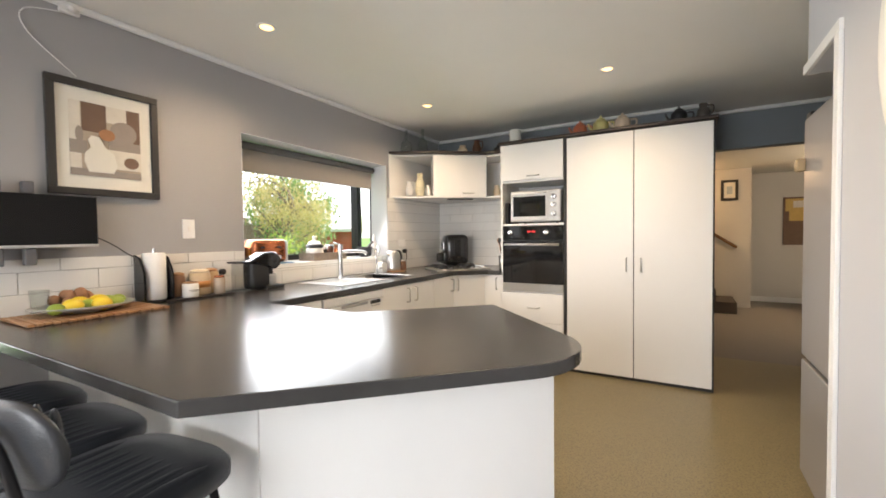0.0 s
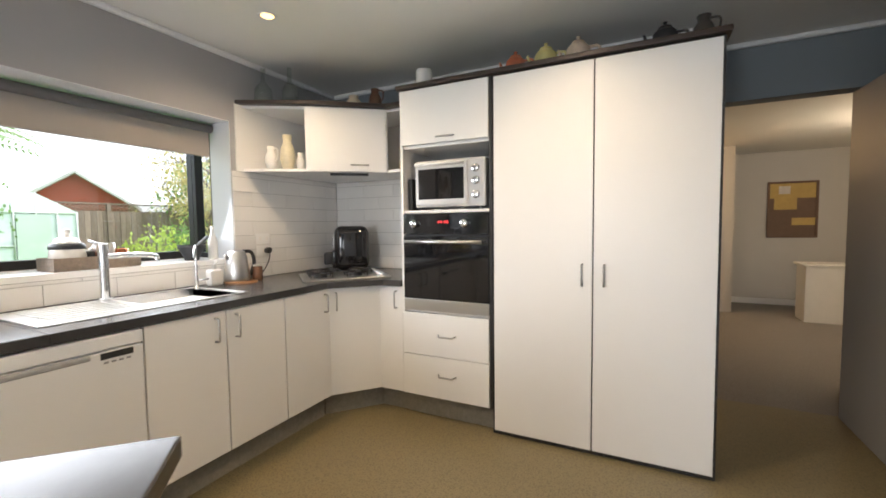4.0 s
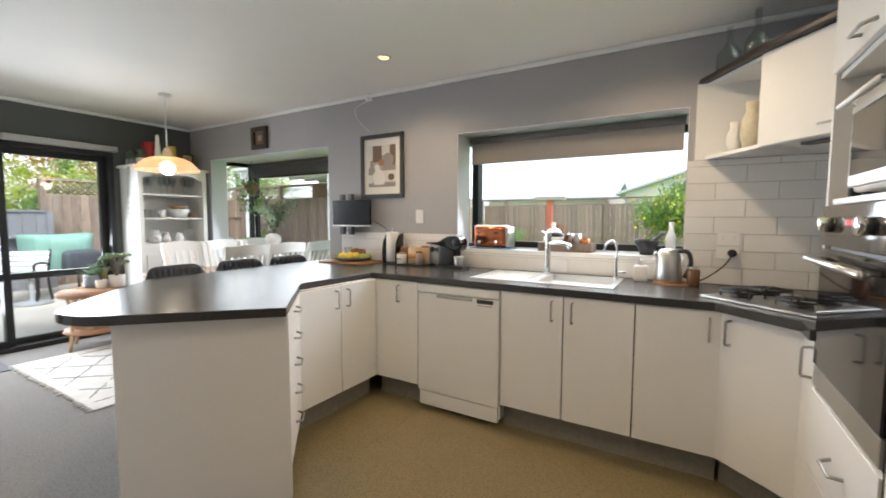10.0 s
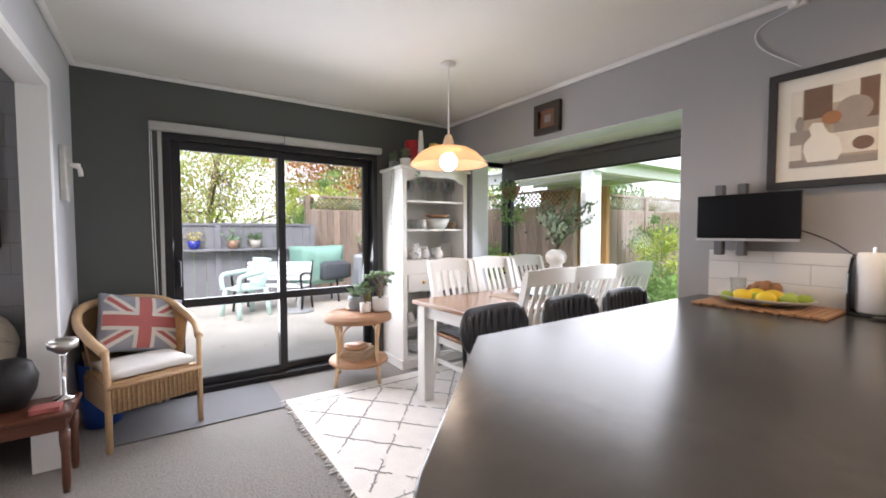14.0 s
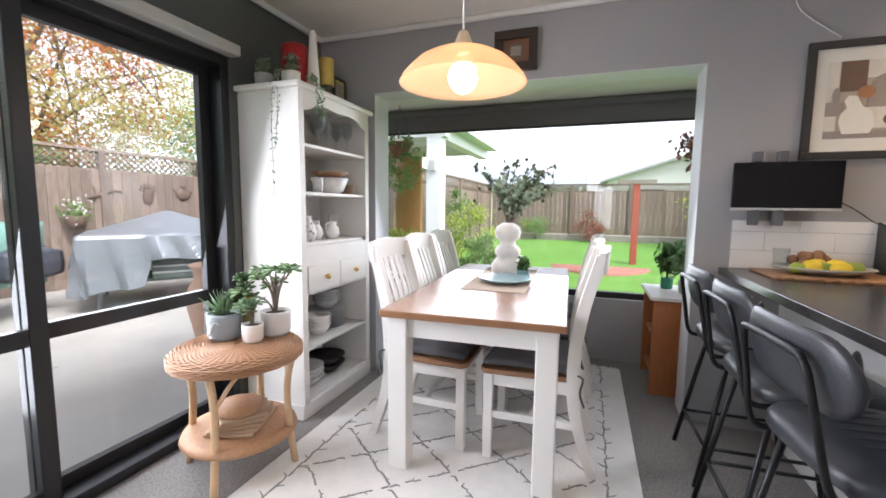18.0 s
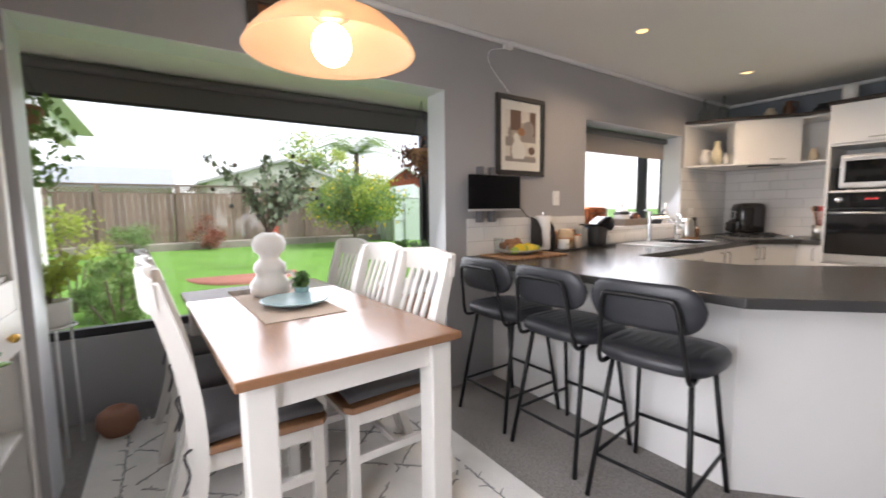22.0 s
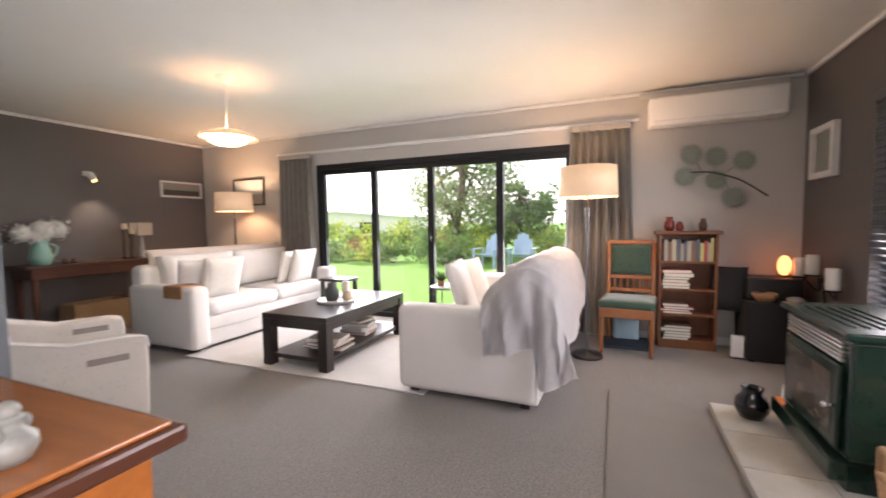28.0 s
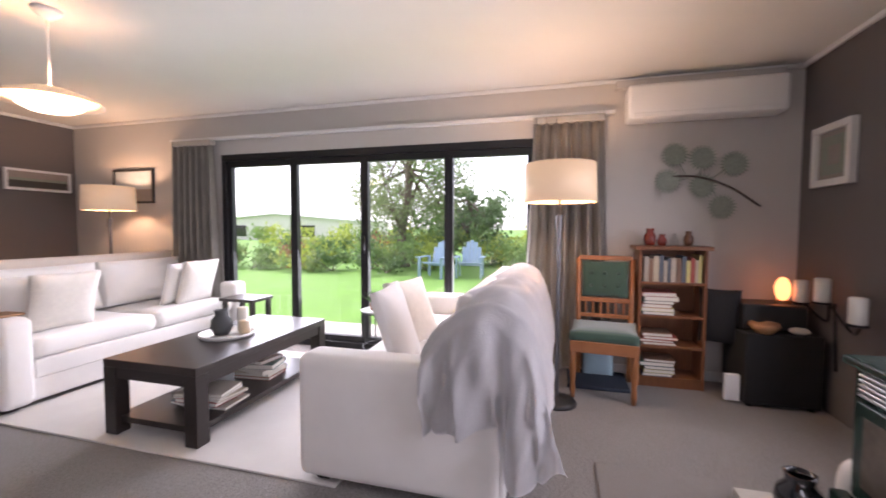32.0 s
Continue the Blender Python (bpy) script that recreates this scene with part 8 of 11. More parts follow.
for x, y, mt, r in ((-1.82, 1.17, lemon_skin, 0.033), (-1.86, 1.28, lemon_skin, 0.035), (-1.84, 1.23, lime, 0.026), (-1.90, 1.33, lime, 0.028), (-1.84, 1.34, lime, 0.027), (-1.81, 1.11, lime, 0.025), (-1.92, 1.38, lime, 0.026), (-1.87, 1.21, lemon_skin, 0.034), (-1.80, 1.27, lemon_skin, 0.032)):
    part("fruit", ball(x, y, 0.93 + r * 0.7, r, r * 1.25, r), mt, fp)
for i in range(11):
    part("ginger", ball(-1.95 + rnd.uniform(-.04, .04), 1.22 + rnd.uniform(-.08, .08), 0.965 + rnd.uniform(-.01, .045), 0.034, 0.024, 0.026, 10, 8), M("ginger_skin", (0.3, 0.15, 0.08), 0.8, var=0.2, scale=30), fp)
part("glass_cup", lathe([(0, 0), (0.03, 0), (0.036, 0.1), (0.033, 0.1), (0.028, 0.008), (0, 0.008)], -1.96, 1.1, 0.925, 20), glassy("clear_glass", (0.93, 0.95, 0.95)), fp)
pt = thing("paper_towel_holder", -2.0, 1.585, 0.9, "black curved holder with a white paper towel roll", "paper towel")
part("roll", cyl(-2.0, 1.585, 0.915, 0.056, 0.255, 28, bev=0.006), M("paper_roll", (0.78, 0.77, 0.76), 0.95, bump=0.3, bscale=90), pt)
part("base", cyl(-2.0, 1.585, 0.9, 0.082, 0.014, 32, bev=0.003), gloss_black, pt)
for sy in (-1, 1):
    part("side", turned(prism([(-0.055, 0), (0.05, 0), (0.058, 0.08), (0.045, 0.17), (0.0, 0.235), (-0.055, 0.25)], 0, 0.012, 0.003), Matrix(((1, 0, 0, -2.0), (0, 0, -1, 1.585 + sy * 0.07 + 0.006), (0, 1, 0, 0.912), (0, 0, 0, 1)))), gloss_black, pt)
part("post", cyl(-2.0, 1.585, 0.91, 0.008, 0.285, 10), chrome, pt)
for yy in (1.955, 2.01):
    solid("power_plug", turned(cyl(0, 0, 0, 0.02, 0.03, 16, bev=0.004), pose(XW + 0.008, yy, 1.03, 0, 90)), matt_black, "round black power plug in the wall outlet", "plug", "bench power plugs")
solid("spice_tray", box(-2.06, 1.6, 0.901, -1.88, 1.98, 0.912, 0.004), espresso, "dark wooden tray under the jars", "tray")
jar("spice_jar", "glass jar with dark spice and a wooden lid", -2.01, 1.71, 0.912, 0.038, 0.14, M("dark_spice", (0.2, 0.1, 0.05), 0.3), wood_board)
jar("spice_jar", "stoneware canister with an orange band", -1.99, 1.825, 0.912, 0.058, 0.15, stoneware, M("cream_glaze", (0.65, 0.55, 0.4), 0.3), "jar", M("orange_band", (0.5, 0.22, 0.06), 0.4))
cof = jar("coffee_canister", "cream canister lettered for coffee", -1.925, 1.735, 0.912, 0.042, 0.09, ceramic_white, wood_board, "canister")
txt = bpy.data.curves.new("lettering", "FONT")
txt.body, txt.size, txt.extrude, txt.align_x = "COFFEE", 0.018, 0.0005, "CENTER"
to = new("lettering", txt)
to.matrix_basis = pose(-1.8815, 1.735, 0.945, 90, 0, 90)
txt.materials.append(ink["dark"])
to.parent = cof
to.matrix_parent_inverse = frame_of(cof).inverted()
jar("spice_jar", "glass jar of pale grain with a cork lid", -2.02, 1.91, 0.912, 0.042, 0.15, M("pale_grain", (0.5, 0.36, 0.2), 0.35), wood_board)
jar("spice_jar", "small glass jar with a copper lid", -1.93, 1.91, 0.912, 0.032, 0.11, M("clear_jar", (0.4, 0.33, 0.27), 0.2), copper)
cmk = thing("coffee_machine", -1.93, 2.17, 0.9, "black capsule coffee machine with a clear water tank", "coffee machine")
part("column", smooth_box(-2.0, 2.1, 0.905, -1.89, 2.25, 1.1, 0.035), matt_black, cmk)
head_line = [(2.04, 1.095), (2.1, 1.1), (2.15, 1.125), (2.2, 1.15), (2.26, 1.155), (2.305, 1.14), (2.325, 1.105), (2.32, 1.06), (2.29, 1.035), (2.24, 1.04), (2.2, 1.06), (2.1, 1.08), (2.04, 1.085)]
part("head", turned(prism(head_line, -1.99, -1.88, 0.012), Matrix(((0, 0, 1, 0), (1, 0, 0, 0), (0, 1, 0, 0), (0, 0, 0, 1)))), gloss_black, cmk)
part("lever_cap", turned(cyl(0, 0, 0, 0.03, 0.125, 20, bev=0.006), pose(-1.998, 2.275, 1.105, 0, 90)), matt_black, cmk)
part("spout", cyl(-1.935, 2.275, 1.0, 0.016, 0.045, 14), matt_black, cmk)
part("drip_tray", smooth_box(-1.99, 2.2, 0.9, -1.87, 2.34, 0.925, 0.008), matt_black, cmk)
part("water_tank", box(-1.99, 2.02, 0.905, -1.9, 2.095, 1.085, 0.014), glassy("smoky_glass", (0.86, 0.87, 0.88)), cmk)
part("tank_lid", box(-1.995, 2.0, 1.085, -1.895, 2.1, 1.097, 0.004), matt_black, cmk)
cup = thing("ribbed_cup", -1.93, 2.275, 0.925, "ribbed steel cup on the coffee machine tray", "cup")
part("body", lathe([(0, 0), (0.032, 0), (0.036, 0.012), (0.033, 0.022), (0.037, 0.034), (0.034, 0.046), (0.038, 0.058), (0.038, 0.075), (0.034, 0.075), (0.03, 0.006), (0, 0.006)], -1.93, 2.275, 0.925, 24), steel, cup)
tst = thing("toaster", -2.2, 2.44, 1.05, "copper four-slice toaster on the window sill", "toaster")
part("body", smooth_box(-2.30, 2.30, 1.058, -2.13, 2.58, 1.235, 0.03), copper, tst)
part("end_panel", smooth_box(-2.29, 2.57, 1.062, -2.14, 2.6, 1.225, 0.02), steel, tst)
for xx in (-2.255, -2.19):
    part("slot", box(xx, 2.34, 1.234, xx + 0.025, 2.54, 1.2365), matt_black, tst)
for yy in (2.36, 2.5):
    part("knob", turned(cyl(0, 0, 0, 0.014, 0.016, 14), pose(-2.13, yy, 1.1, 0, 90)), chrome, tst)
    part("lever", box(-2.13, yy - 0.012, 1.17, -2.11, yy + 0.012, 1.182, 0.003), matt_black, tst)
solid("blue_cloth", box(-2.29, 2.28, 1.049, -2.1, 2.62, 1.057, 0.003), M("blue_cloth", (0.12, 0.25, 0.42), 0.9), "folded blue cloth under the toaster", "cloth")
wk = thing("wicker_tray", -2.2, 3.03, 1.05, "grey wicker tray with crockery on the sill", "tray")
wgrey = banded(M("grey_wicker", (0.3, 0.24, 0.19), 0.8, var=0.3, scale=40), 45, 0.9)
part("tray", boxes([(-2.3, 2.84, 1.05, -2.12, 3.22, 1.06), (-2.3, 2.84, 1.06, -2.29, 3.22, 1.115), (-2.13, 2.84, 1.06, -2.12, 3.22, 1.115), (-2.29, 2.84, 1.06, -2.13, 2.85, 1.115), (-2.29, 3.21, 1.06, -2.13, 3.22, 1.115)]), wgrey, wk)
tp = thing("teapot", -2.21, 2.93, 1.061, "white enamel teapot with a dark band", "teapot")
part("body", lathe([(0, 0), (0.05, 0), (0.075, 0.05), (0.07, 0.1), (0.05, 0.13), (0, 0.13)], -2.21, 2.93, 1.061), ceramic_white, tp)
part("band", lathe([(0.071, 0.095), (0.074, 0.1), (0.072, 0.115), (0.062, 0.125)], -2.21, 2.93, 1.061), matt_black, tp)
part("lid", lathe([(0.055, 0.13), (0.04, 0.15), (0.012, 0.158), (0.014, 0.18), (0.02, 0.19), (0.0, 0.2)], -2.21, 2.93, 1.061), ceramic_white, tp)
part("spout", tube(spline([(-2.21, 2.99, 1.12), (-2.2, 3.03, 1.15), (-2.195, 3.05, 1.18)], 4), 0.012, 8), ceramic_white, tp)
for i, (y, r, h, mt) in enumerate([(3.03, 0.03, 0.08, matt_black), (3.1, 0.032, 0.12, steel), (3.16, 0.035, 0.085, copper), (3.05, 0.028, 0.11, M("brown_glass", (0.1, 0.04, 0.02), 0.15))]):
    solid("mug", lathe([(0, 0), (r, 0), (r * 1.05, h), (r * 0.95, h), (r * 0.9, 0.01), (0, 0.01)], -2.2 + (0.05 if i == 3 else 0), y, 1.061, 20), mt, "small mug standing in the wicker tray", "mug", "mugs in the wicker tray")
mp2 = thing("mortar", -2.2, 3.56, 1.05, "black stone mortar with a pestle", "mortar")
part("bowl", lathe([(0, 0), (0.04, 0), (0.045, 0.02), (0.075, 0.08), (0.08, 0.1), (0.07, 0.1), (0.05, 0.05), (0, 0.04)], -2.2, 3.56, 1.049), M("granite_black", (0.03, 0.032, 0.035), 0.6, var=0.3, scale=60), mp2)
part("pestle", tube([(-2.2, 3.56, 1.1), (-2.18, 3.66, 1.2)], 0.016, 10, r2=0.012), M("granite_grey", (0.08, 0.085, 0.09), 0.6), mp2)
solid("oil_bottle", lathe([(0, 0), (0.03, 0), (0.03, 0.12), (0.012, 0.17), (0.012, 0.22), (0, 0.22)], -2.19, 3.70, 1.049), ceramic_white, "white oil bottle on the sill", "bottle")
sdp = thing("soap_dispenser", -1.97, 3.55, 0.9, "white square soap dispenser with steel pump", "soap dispenser")
part("body", box(-2.0, 3.51, 0.9, -1.94, 3.59, 1.0, 0.012), ceramic_white, sdp)
part("pump", join(cyl(-1.97, 3.55, 1.0, 0.014, 0.03, 14), tube([(-1.97, 3.55, 1.04), (-1.93, 3.54, 1.045)], 0.006)), steel, sdp)
kt = thing("kettle", -1.96, 3.70, 0.9, "brushed steel electric kettle with a black handle", "kettle")
part("board", cyl(-1.95, 3.72, 0.9, 0.1, 0.01, 28), wood_board, kt)
part("body", lathe([(0, 0.012), (0.075, 0.012), (0.078, 0.03), (0.062, 0.17), (0.05, 0.2), (0.045, 0.205), (0, 0.21)], -1.96, 3.70, 0.9, 32), steel, kt)
part("handle", tube(spline([(-1.955, 3.745, 1.1), (-1.945, 3.8, 1.09), (-1.94, 3.815, 1.02), (-1.945, 3.785, 0.94)], 6), 0.012, 8), matt_black, kt)
part("spout", tube([(-1.965, 3.64, 1.06), (-1.968, 3.622, 1.085)], 0.016, 8, r2=0.01), steel, kt)
jar("tea_canister", "small glass tea canister with steel lid", -1.93, 3.83, 0.9, 0.034, 0.11, M("tea_brown", (0.16, 0.08, 0.045), 0.2), steel, "canister")
af = thing("air_fryer", -1.72, 4.60, 0.9, "glossy black air fryer on the corner bench", "air fryer")
am = pose(-1.74, 4.58, 0.9, 0, 0, -48)
part("body", turned(smooth_box(-0.13, -0.13, 0.01, 0.13, 0.14, 0.36, 0.06), am), gloss_black, af)
part("drawer", turned(smooth_box(-0.11, -0.15, 0.03, 0.11, -0.11, 0.17, 0.03), am), gloss_black, af)
part("drawer_handle", turned(smooth_box(-0.022, -0.21, 0.05, 0.022, -0.14, 0.15, 0.015), am), matt_black, af)
part("control_ring", turned(join(box(-0.045, -0.141, 0.185, 0.045, -0.13, 0.275, 0.004)), am), steel, af)
part("control_face", turned(box(-0.037, -0.145, 0.193, 0.037, -0.138, 0.267, 0.003), am), matt_black, af)
uh = thing("utensil_holder", -1.1, 4.5, 0.9, "steel utensil pot full of wooden spoons", "utensil pot")
part("pot", lathe([(0, 0), (0.05, 0), (0.055, 0.13), (0.05, 0.13), (0.045, 0.01), (0, 0.01)], -1.1, 4.48, 0.9), steel, uh)
for i in range(6):
    a = i * 1.05
    part("utensil", join(tube([(-1.1, 4.48, 0.92), (-1.1 + 0.05 * math.cos(a), 4.48 + 0.05 * math.sin(a), 1.16)], 0.006, 6), ball(-1.1 + 0.052 * math.cos(a), 4.48 + 0.052 * math.sin(a), 1.19, 0.02, 0.012, 0.03, 10, 6)), (wood_board, matt_black, M("red_spatula", (0.4, 0.05, 0.04), 0.5))[i % 3], uh)

# shelf and cornice ornaments


def jug(x, y, z, r, h, mat, label, name="jug", spout=True):
    ob = thing(name, x, y, z, label, name)
    part("body", lathe([(0, 0), (r * 0.7, 0), (r, h * 0.3), (r * 0.9, h * 0.6), (r * 0.55, h * 0.8), (r * 0.65, h), (r * 0.55, h), (r * 0.45, h * 0.8), (r * 0.8, h * 0.55), (0, h * 0.5)], x, y, z, 24), mat, ob)
    if spout:
        part("handle", tube(spline([(x + r * 0.55, y, z + h * 0.9), (x + r * 1.35, y, z + h * 0.85), (x + r * 1.35, y, z + h * 0.5), (x + r * 0.9, y, z + h * 0.35)], 5), r * 0.11, 7), mat, ob)
    return ob


cream = M("cream_glaze_pot", (0.6, 0.5, 0.36), 0.35, var=0.1)
brown_glaze = M("brown_glaze", (0.12, 0.055, 0.03), 0.3, var=0.15)
bottle_glass = glassy("green_tint_glass", (0.93, 0.95, 0.93))
jug(-1.95, 4.0, 1.66, 0.045, 0.16, ceramic_white, "white jug on the open corner shelf")
jug(-1.86, 4.06, 1.66, 0.05, 0.24, M("pale_floral_vase", (0.64, 0.58, 0.42), 0.4, var=0.2, scale=25), "tall pale floral vase on the open corner shelf", "vase", False)
jug(-1.80, 4.12, 1.66, 0.03, 0.12, ceramic_white, "small white vase on the open corner shelf", "vase", False)
jug(-1.2, 4.55, 1.66, 0.04, 0.12, cream, "cream pot on the narrow open shelf", "pot", False)
for x, y, r, h in ((-1.95, 3.95, 0.06, 0.22), (-1.82, 4.06, 0.055, 0.24)):
    solid("glass_bottle", lathe([(0, 0), (r, 0), (r, h * 0.35), (r * 0.3, h * 0.6), (r * 0.3, h), (r * 0.22, h), (r * 0.22, h * 0.6), (r * 0.9, h * 0.34), (r * 0.9, 0.01), (0, 0.01)], x, y, 2.117, 24), bottle_glass, "clear glass bottle on top of the corner cabinet", "bottle", "bottles on the cabinet")
jug(-1.52, 4.38, 2.117, 0.055, 0.09, cream, "round cream pot on top of the corner cabinet", "pot", False)
jug(-1.40, 4.48, 2.117, 0.05, 0.15, brown_glaze, "brown glazed jug on top of the corner cabinet")
jug(-1.15, 4.55, 2.117, 0.08, 0.08, matt_black, "dark bowl on top of the corner cabinet", "bowl", False)
solid("canister", lathe([(0, 0), (0.055, 0), (0.055, 0.14), (0.05, 0.15), (0, 0.15)], -0.93, 4.38, 2.141), ceramic_white, "white canister on top of the oven tower", "canister")
for x, mt, r in ((-0.30, M("painted_red_pot", (0.45, 0.13, 0.06), 0.35, var=0.5, scale=18), 0.062), (-0.12, M("yellow_green_pot", (0.5, 0.45, 0.18), 0.35, var=0.3, scale=12), 0.068), (0.06, M("patterned_cream_pot", (0.5, 0.4, 0.3), 0.35, var=0.4, scale=20), 0.068), (0.49, matt_black, 0.062)):
    pot = thing("teapot", x, 4.37, 2.141, "ornamental glazed teapot on top of the pantry", "teapot", "teapots on the pantry")
    part("body", lathe([(0, 0), (r * 0.65, 0), (r * 0.95, r * 0.5), (r, r * 1.0), (r * 0.9, r * 1.45), (r * 0.6, r * 1.75), (0, r * 1.75)], x, 4.37, 2.141, 24), mt, pot)
    part("lid", lathe([(r * 0.6, r * 1.75), (r * 0.5, r * 1.95), (r * 0.15, r * 2.1), (r * 0.12, r * 2.2), (r * 0.2, r * 2.32), (0, r * 2.42)], x, 4.37, 2.141, 20), mt, pot)
    part("handle", tube(spline([(x + r * 0.9, 4.37, 2.141 + r * 1.4), (x + r * 1.6, 4.37, 2.141 + r * 1.35), (x + r * 1.6, 4.37, 2.141 + r * 0.7), (x + r * 0.95, 4.37, 2.141 + r * 0.5)], 5), r * 0.12, 7), mt, pot)
    part("spout", tube(spline([(x - r * 0.9, 4.37, 2.141 + r * 0.6), (x - r * 1.35, 4.37, 2.141 + r * 1.0), (x - r * 1.6, 4.37, 2.141 + r * 1.6)], 5), r * 0.2, 8, r2=r * 0.11), mt, pot)
jug(0.66, 4.37, 2.141, 0.05, 0.14, M("pewter_jug", (0.1, 0.09, 0.08), 0.3, 0.6), "dark pewter jug on top of the pantry")

# ---------------------------------------------------------------- hall
st = thing("staircase", 0.6, 8.0, 0, "carpeted stairs rising beyond the kitchen", "stairs", "", "structure")
for i in range(9):
    part("step", box(-1.9, 8.05 + 0.0, 0.18 * i, 1.25 - 0.27 * i, 8.78, 0.18 * (i + 1), 0.008), M("dark_stair_carpet", (0.1, 0.085, 0.075), 0.95, bump=0.6, bscale=200), st)
part("handrail", tube([(1.3, 8.72, 1.0), (-1.0, 8.72, 2.6)], 0.025, 8), oak, st)
setting("wall_stair", box(-2.3, 8.8, 0, 1.5, 8.9, 2.4), wall_warm, "cream wall beside the stairs")
framed("hall_picture", "dark framed sketch on the stair wall", "y", 8.8, -1, 1.08, 1.32, 1.78, 2.12, 0.04, gap_dark, paper, [(0.25, 0.75, 0.25, 0.75, ink["sky"])])
hc = thing("hall_cabinet", 2.4, 8.6, 0, "small white hall cabinet against the wall", "cabinet")
part("body", box(2.2, 8.45, 0, 2.7, 8.8, 0.7, 0.005), painted_white, hc)
part("top", box(2.17, 8.42, 0.7, 2.73, 8.83, 0.73, 0.005), painted_white, hc)

# ---------------------------------------------------------------- dining small things


def leafy(name, x, y, z, stems, leaf, mat, seed, label="", parent=None, droop=0.0, stem_mat=None):
    """A plant part: bent stems with leaves along them. stems: (dx, dy, dz) tips."""
    r = random.Random(seed)
    pts = []
    for dx, dy, dz in stems:
        line = spline([(x, y, z), (x + dx * 0.4, y + dy * 0.4, z + dz * 0.65), (x + dx, y + dy, z + dz - droop)], 5)
        part("stem", tube(line, 0.004, 5, r2=0.002), stem_mat or bark, parent)
        pts += [(p.x, p.y, p.z, leaf * 0.5) for p in line[3:]]
    return part("foliage", leaves(pts, 5, 0.9, leaf, seed), mat, parent)


def potted(name, x, y, z, r, h, pot, plant, seed, label, style="bush", leaf=0.05, tall=1.0):
    ob = thing(name, x, y, z, label, "potted plant")
    part("pot", lathe([(0, 0), (r * 0.8, 0), (r * 0.95, h * 0.15), (r, h * 0.9), (r, h), (r * 0.9, h), (r * 0.88, h * 0.85), (0, h * 0.85)], x, y, z, 28), pot, ob)
    part("soil", cyl(x, y, z + h * 0.8, r * 0.88, h * 0.06, 20), soil, ob)
    rr = random.Random(seed)
    if style == "spiky":
        bm = []
        for i in range(46):
            a, t = rr.uniform(0, 6.28), rr.uniform(0.25, 1.0)
            ln3 = rr.uniform(0.09, 0.14)
            tip = (x + math.cos(a) * ln3 * t, y + math.sin(a) * ln3 * t, z + h + ln3 * (1.15 - 0.75 * t))
            bm.append(tube([(x, y, z + h * 0.85), tip], 0.007, 4, r2=0.001))
        part("foliage", join(*bm), plant, ob)
    else:
        stems = [(rr.uniform(-1, 1) * r * 1.5 * tall, rr.uniform(-1, 1) * r * 1.5 * tall, rr.uniform(0.1, 0.24) * tall) for _ in range(9)]
        if style == "jade":
            verts = []
            for dx, dy, dz in stems:
                top = Vector((x + dx * 1.15, y + dy * 1.15, z + h * 0.85 + dz))
                part("stem", tube(spline([(x, y, z + h * 0.8), (x + dx * 0.35, y + dy * 0.35, z + h * 0.85 + dz * 0.6), top], 5), 0.006, 6, r2=0.004), bark, ob)
                for k in range(11):
                    a, up = k * 2.4 + dx * 9, 0.9 - 0.14 * k
                    q = Vector((math.cos(a) * 0.024 * (1 + 0.05 * k), math.sin(a) * 0.024 * (1 + 0.05 * k), 0.02 * up))
                    fat = ball(0, 0, 0, leaf * 0.5, leaf * 0.3, leaf * 0.13, 7, 5)
                    verts.append(turned(fat, Matrix.Translation(top + q) @ Euler((0, -0.5 * up, a)).to_matrix().to_4x4()))
            part("foliage", join(*verts), plant, ob)
        else:
            leafy("plant", x, y, z + h * 0.85, stems, leaf, plant, seed, parent=ob)
    return ob


TZ = 0.5735
face_pot = M("grey_blue_pot", (0.32, 0.37, 0.4), 0.5, var=0.08)
fpot = potted("face_planter", -0.92, -1.43, TZ + 0.004, 0.075, 0.125, face_pot, leaf_pale, 31, "grey-blue face planter with a spiky succulent", "spiky")
part("face_relief", join(tube(spline([(-0.848, -1.42, TZ + 0.085), (-0.842, -1.43, TZ + 0.06), (-0.84, -1.437, TZ + 0.045)], 4), 0.004, 5), tube(spline([(-0.853, -1.39, TZ + 0.09), (-0.846, -1.405, TZ + 0.098), (-0.846, -1.42, TZ + 0.09)], 4), 0.0025, 5), tube(spline([(-0.846, -1.435, TZ + 0.09), (-0.848, -1.45, TZ + 0.098), (-0.855, -1.465, TZ + 0.09)], 4), 0.0025, 5), tube([(-0.847, -1.415, TZ + 0.025), (-0.846, -1.445, TZ + 0.025)], 0.003, 5)), ceramic_white, fpot)
potted("jade_plant", -1.06, -1.25, TZ + 0.004, 0.07, 0.12, ceramic_white, M("jade_leaf", (0.13, 0.22, 0.08), 0.4, var=0.2, scale=20), 32, "jade plant in a white ribbed pot", "jade", 0.042)
potted("small_succulent", -0.93, -1.27, TZ + 0.004, 0.048, 0.085, ceramic_white, leaf_pale, 33, "small succulent in a white pot", "jade", 0.03, 0.5)
solid("glass_vial", lathe([(0, 0), (0.02, 0), (0.022, 0.19), (0.026, 0.2), (0.02, 0.2), (0.017, 0.01), (0, 0.01)], -0.99, -1.345, TZ + 0.004), M("amber_green_glass", (0.3, 0.24, 0.04), 0.15, coat=0.3), "slim amber-green glass vase", "vase")
potted("leafy_cutting", -1.01, -1.40, TZ + 0.004, 0.03, 0.05, ceramic_white, leaf_green, 34, "leafy cutting in a tiny pot", "jade", 0.04, 1.1)
linen = M("folded_linen", (0.42, 0.3, 0.2), 0.9, var=0.12, scale=10, bump=0.5, bscale=200)
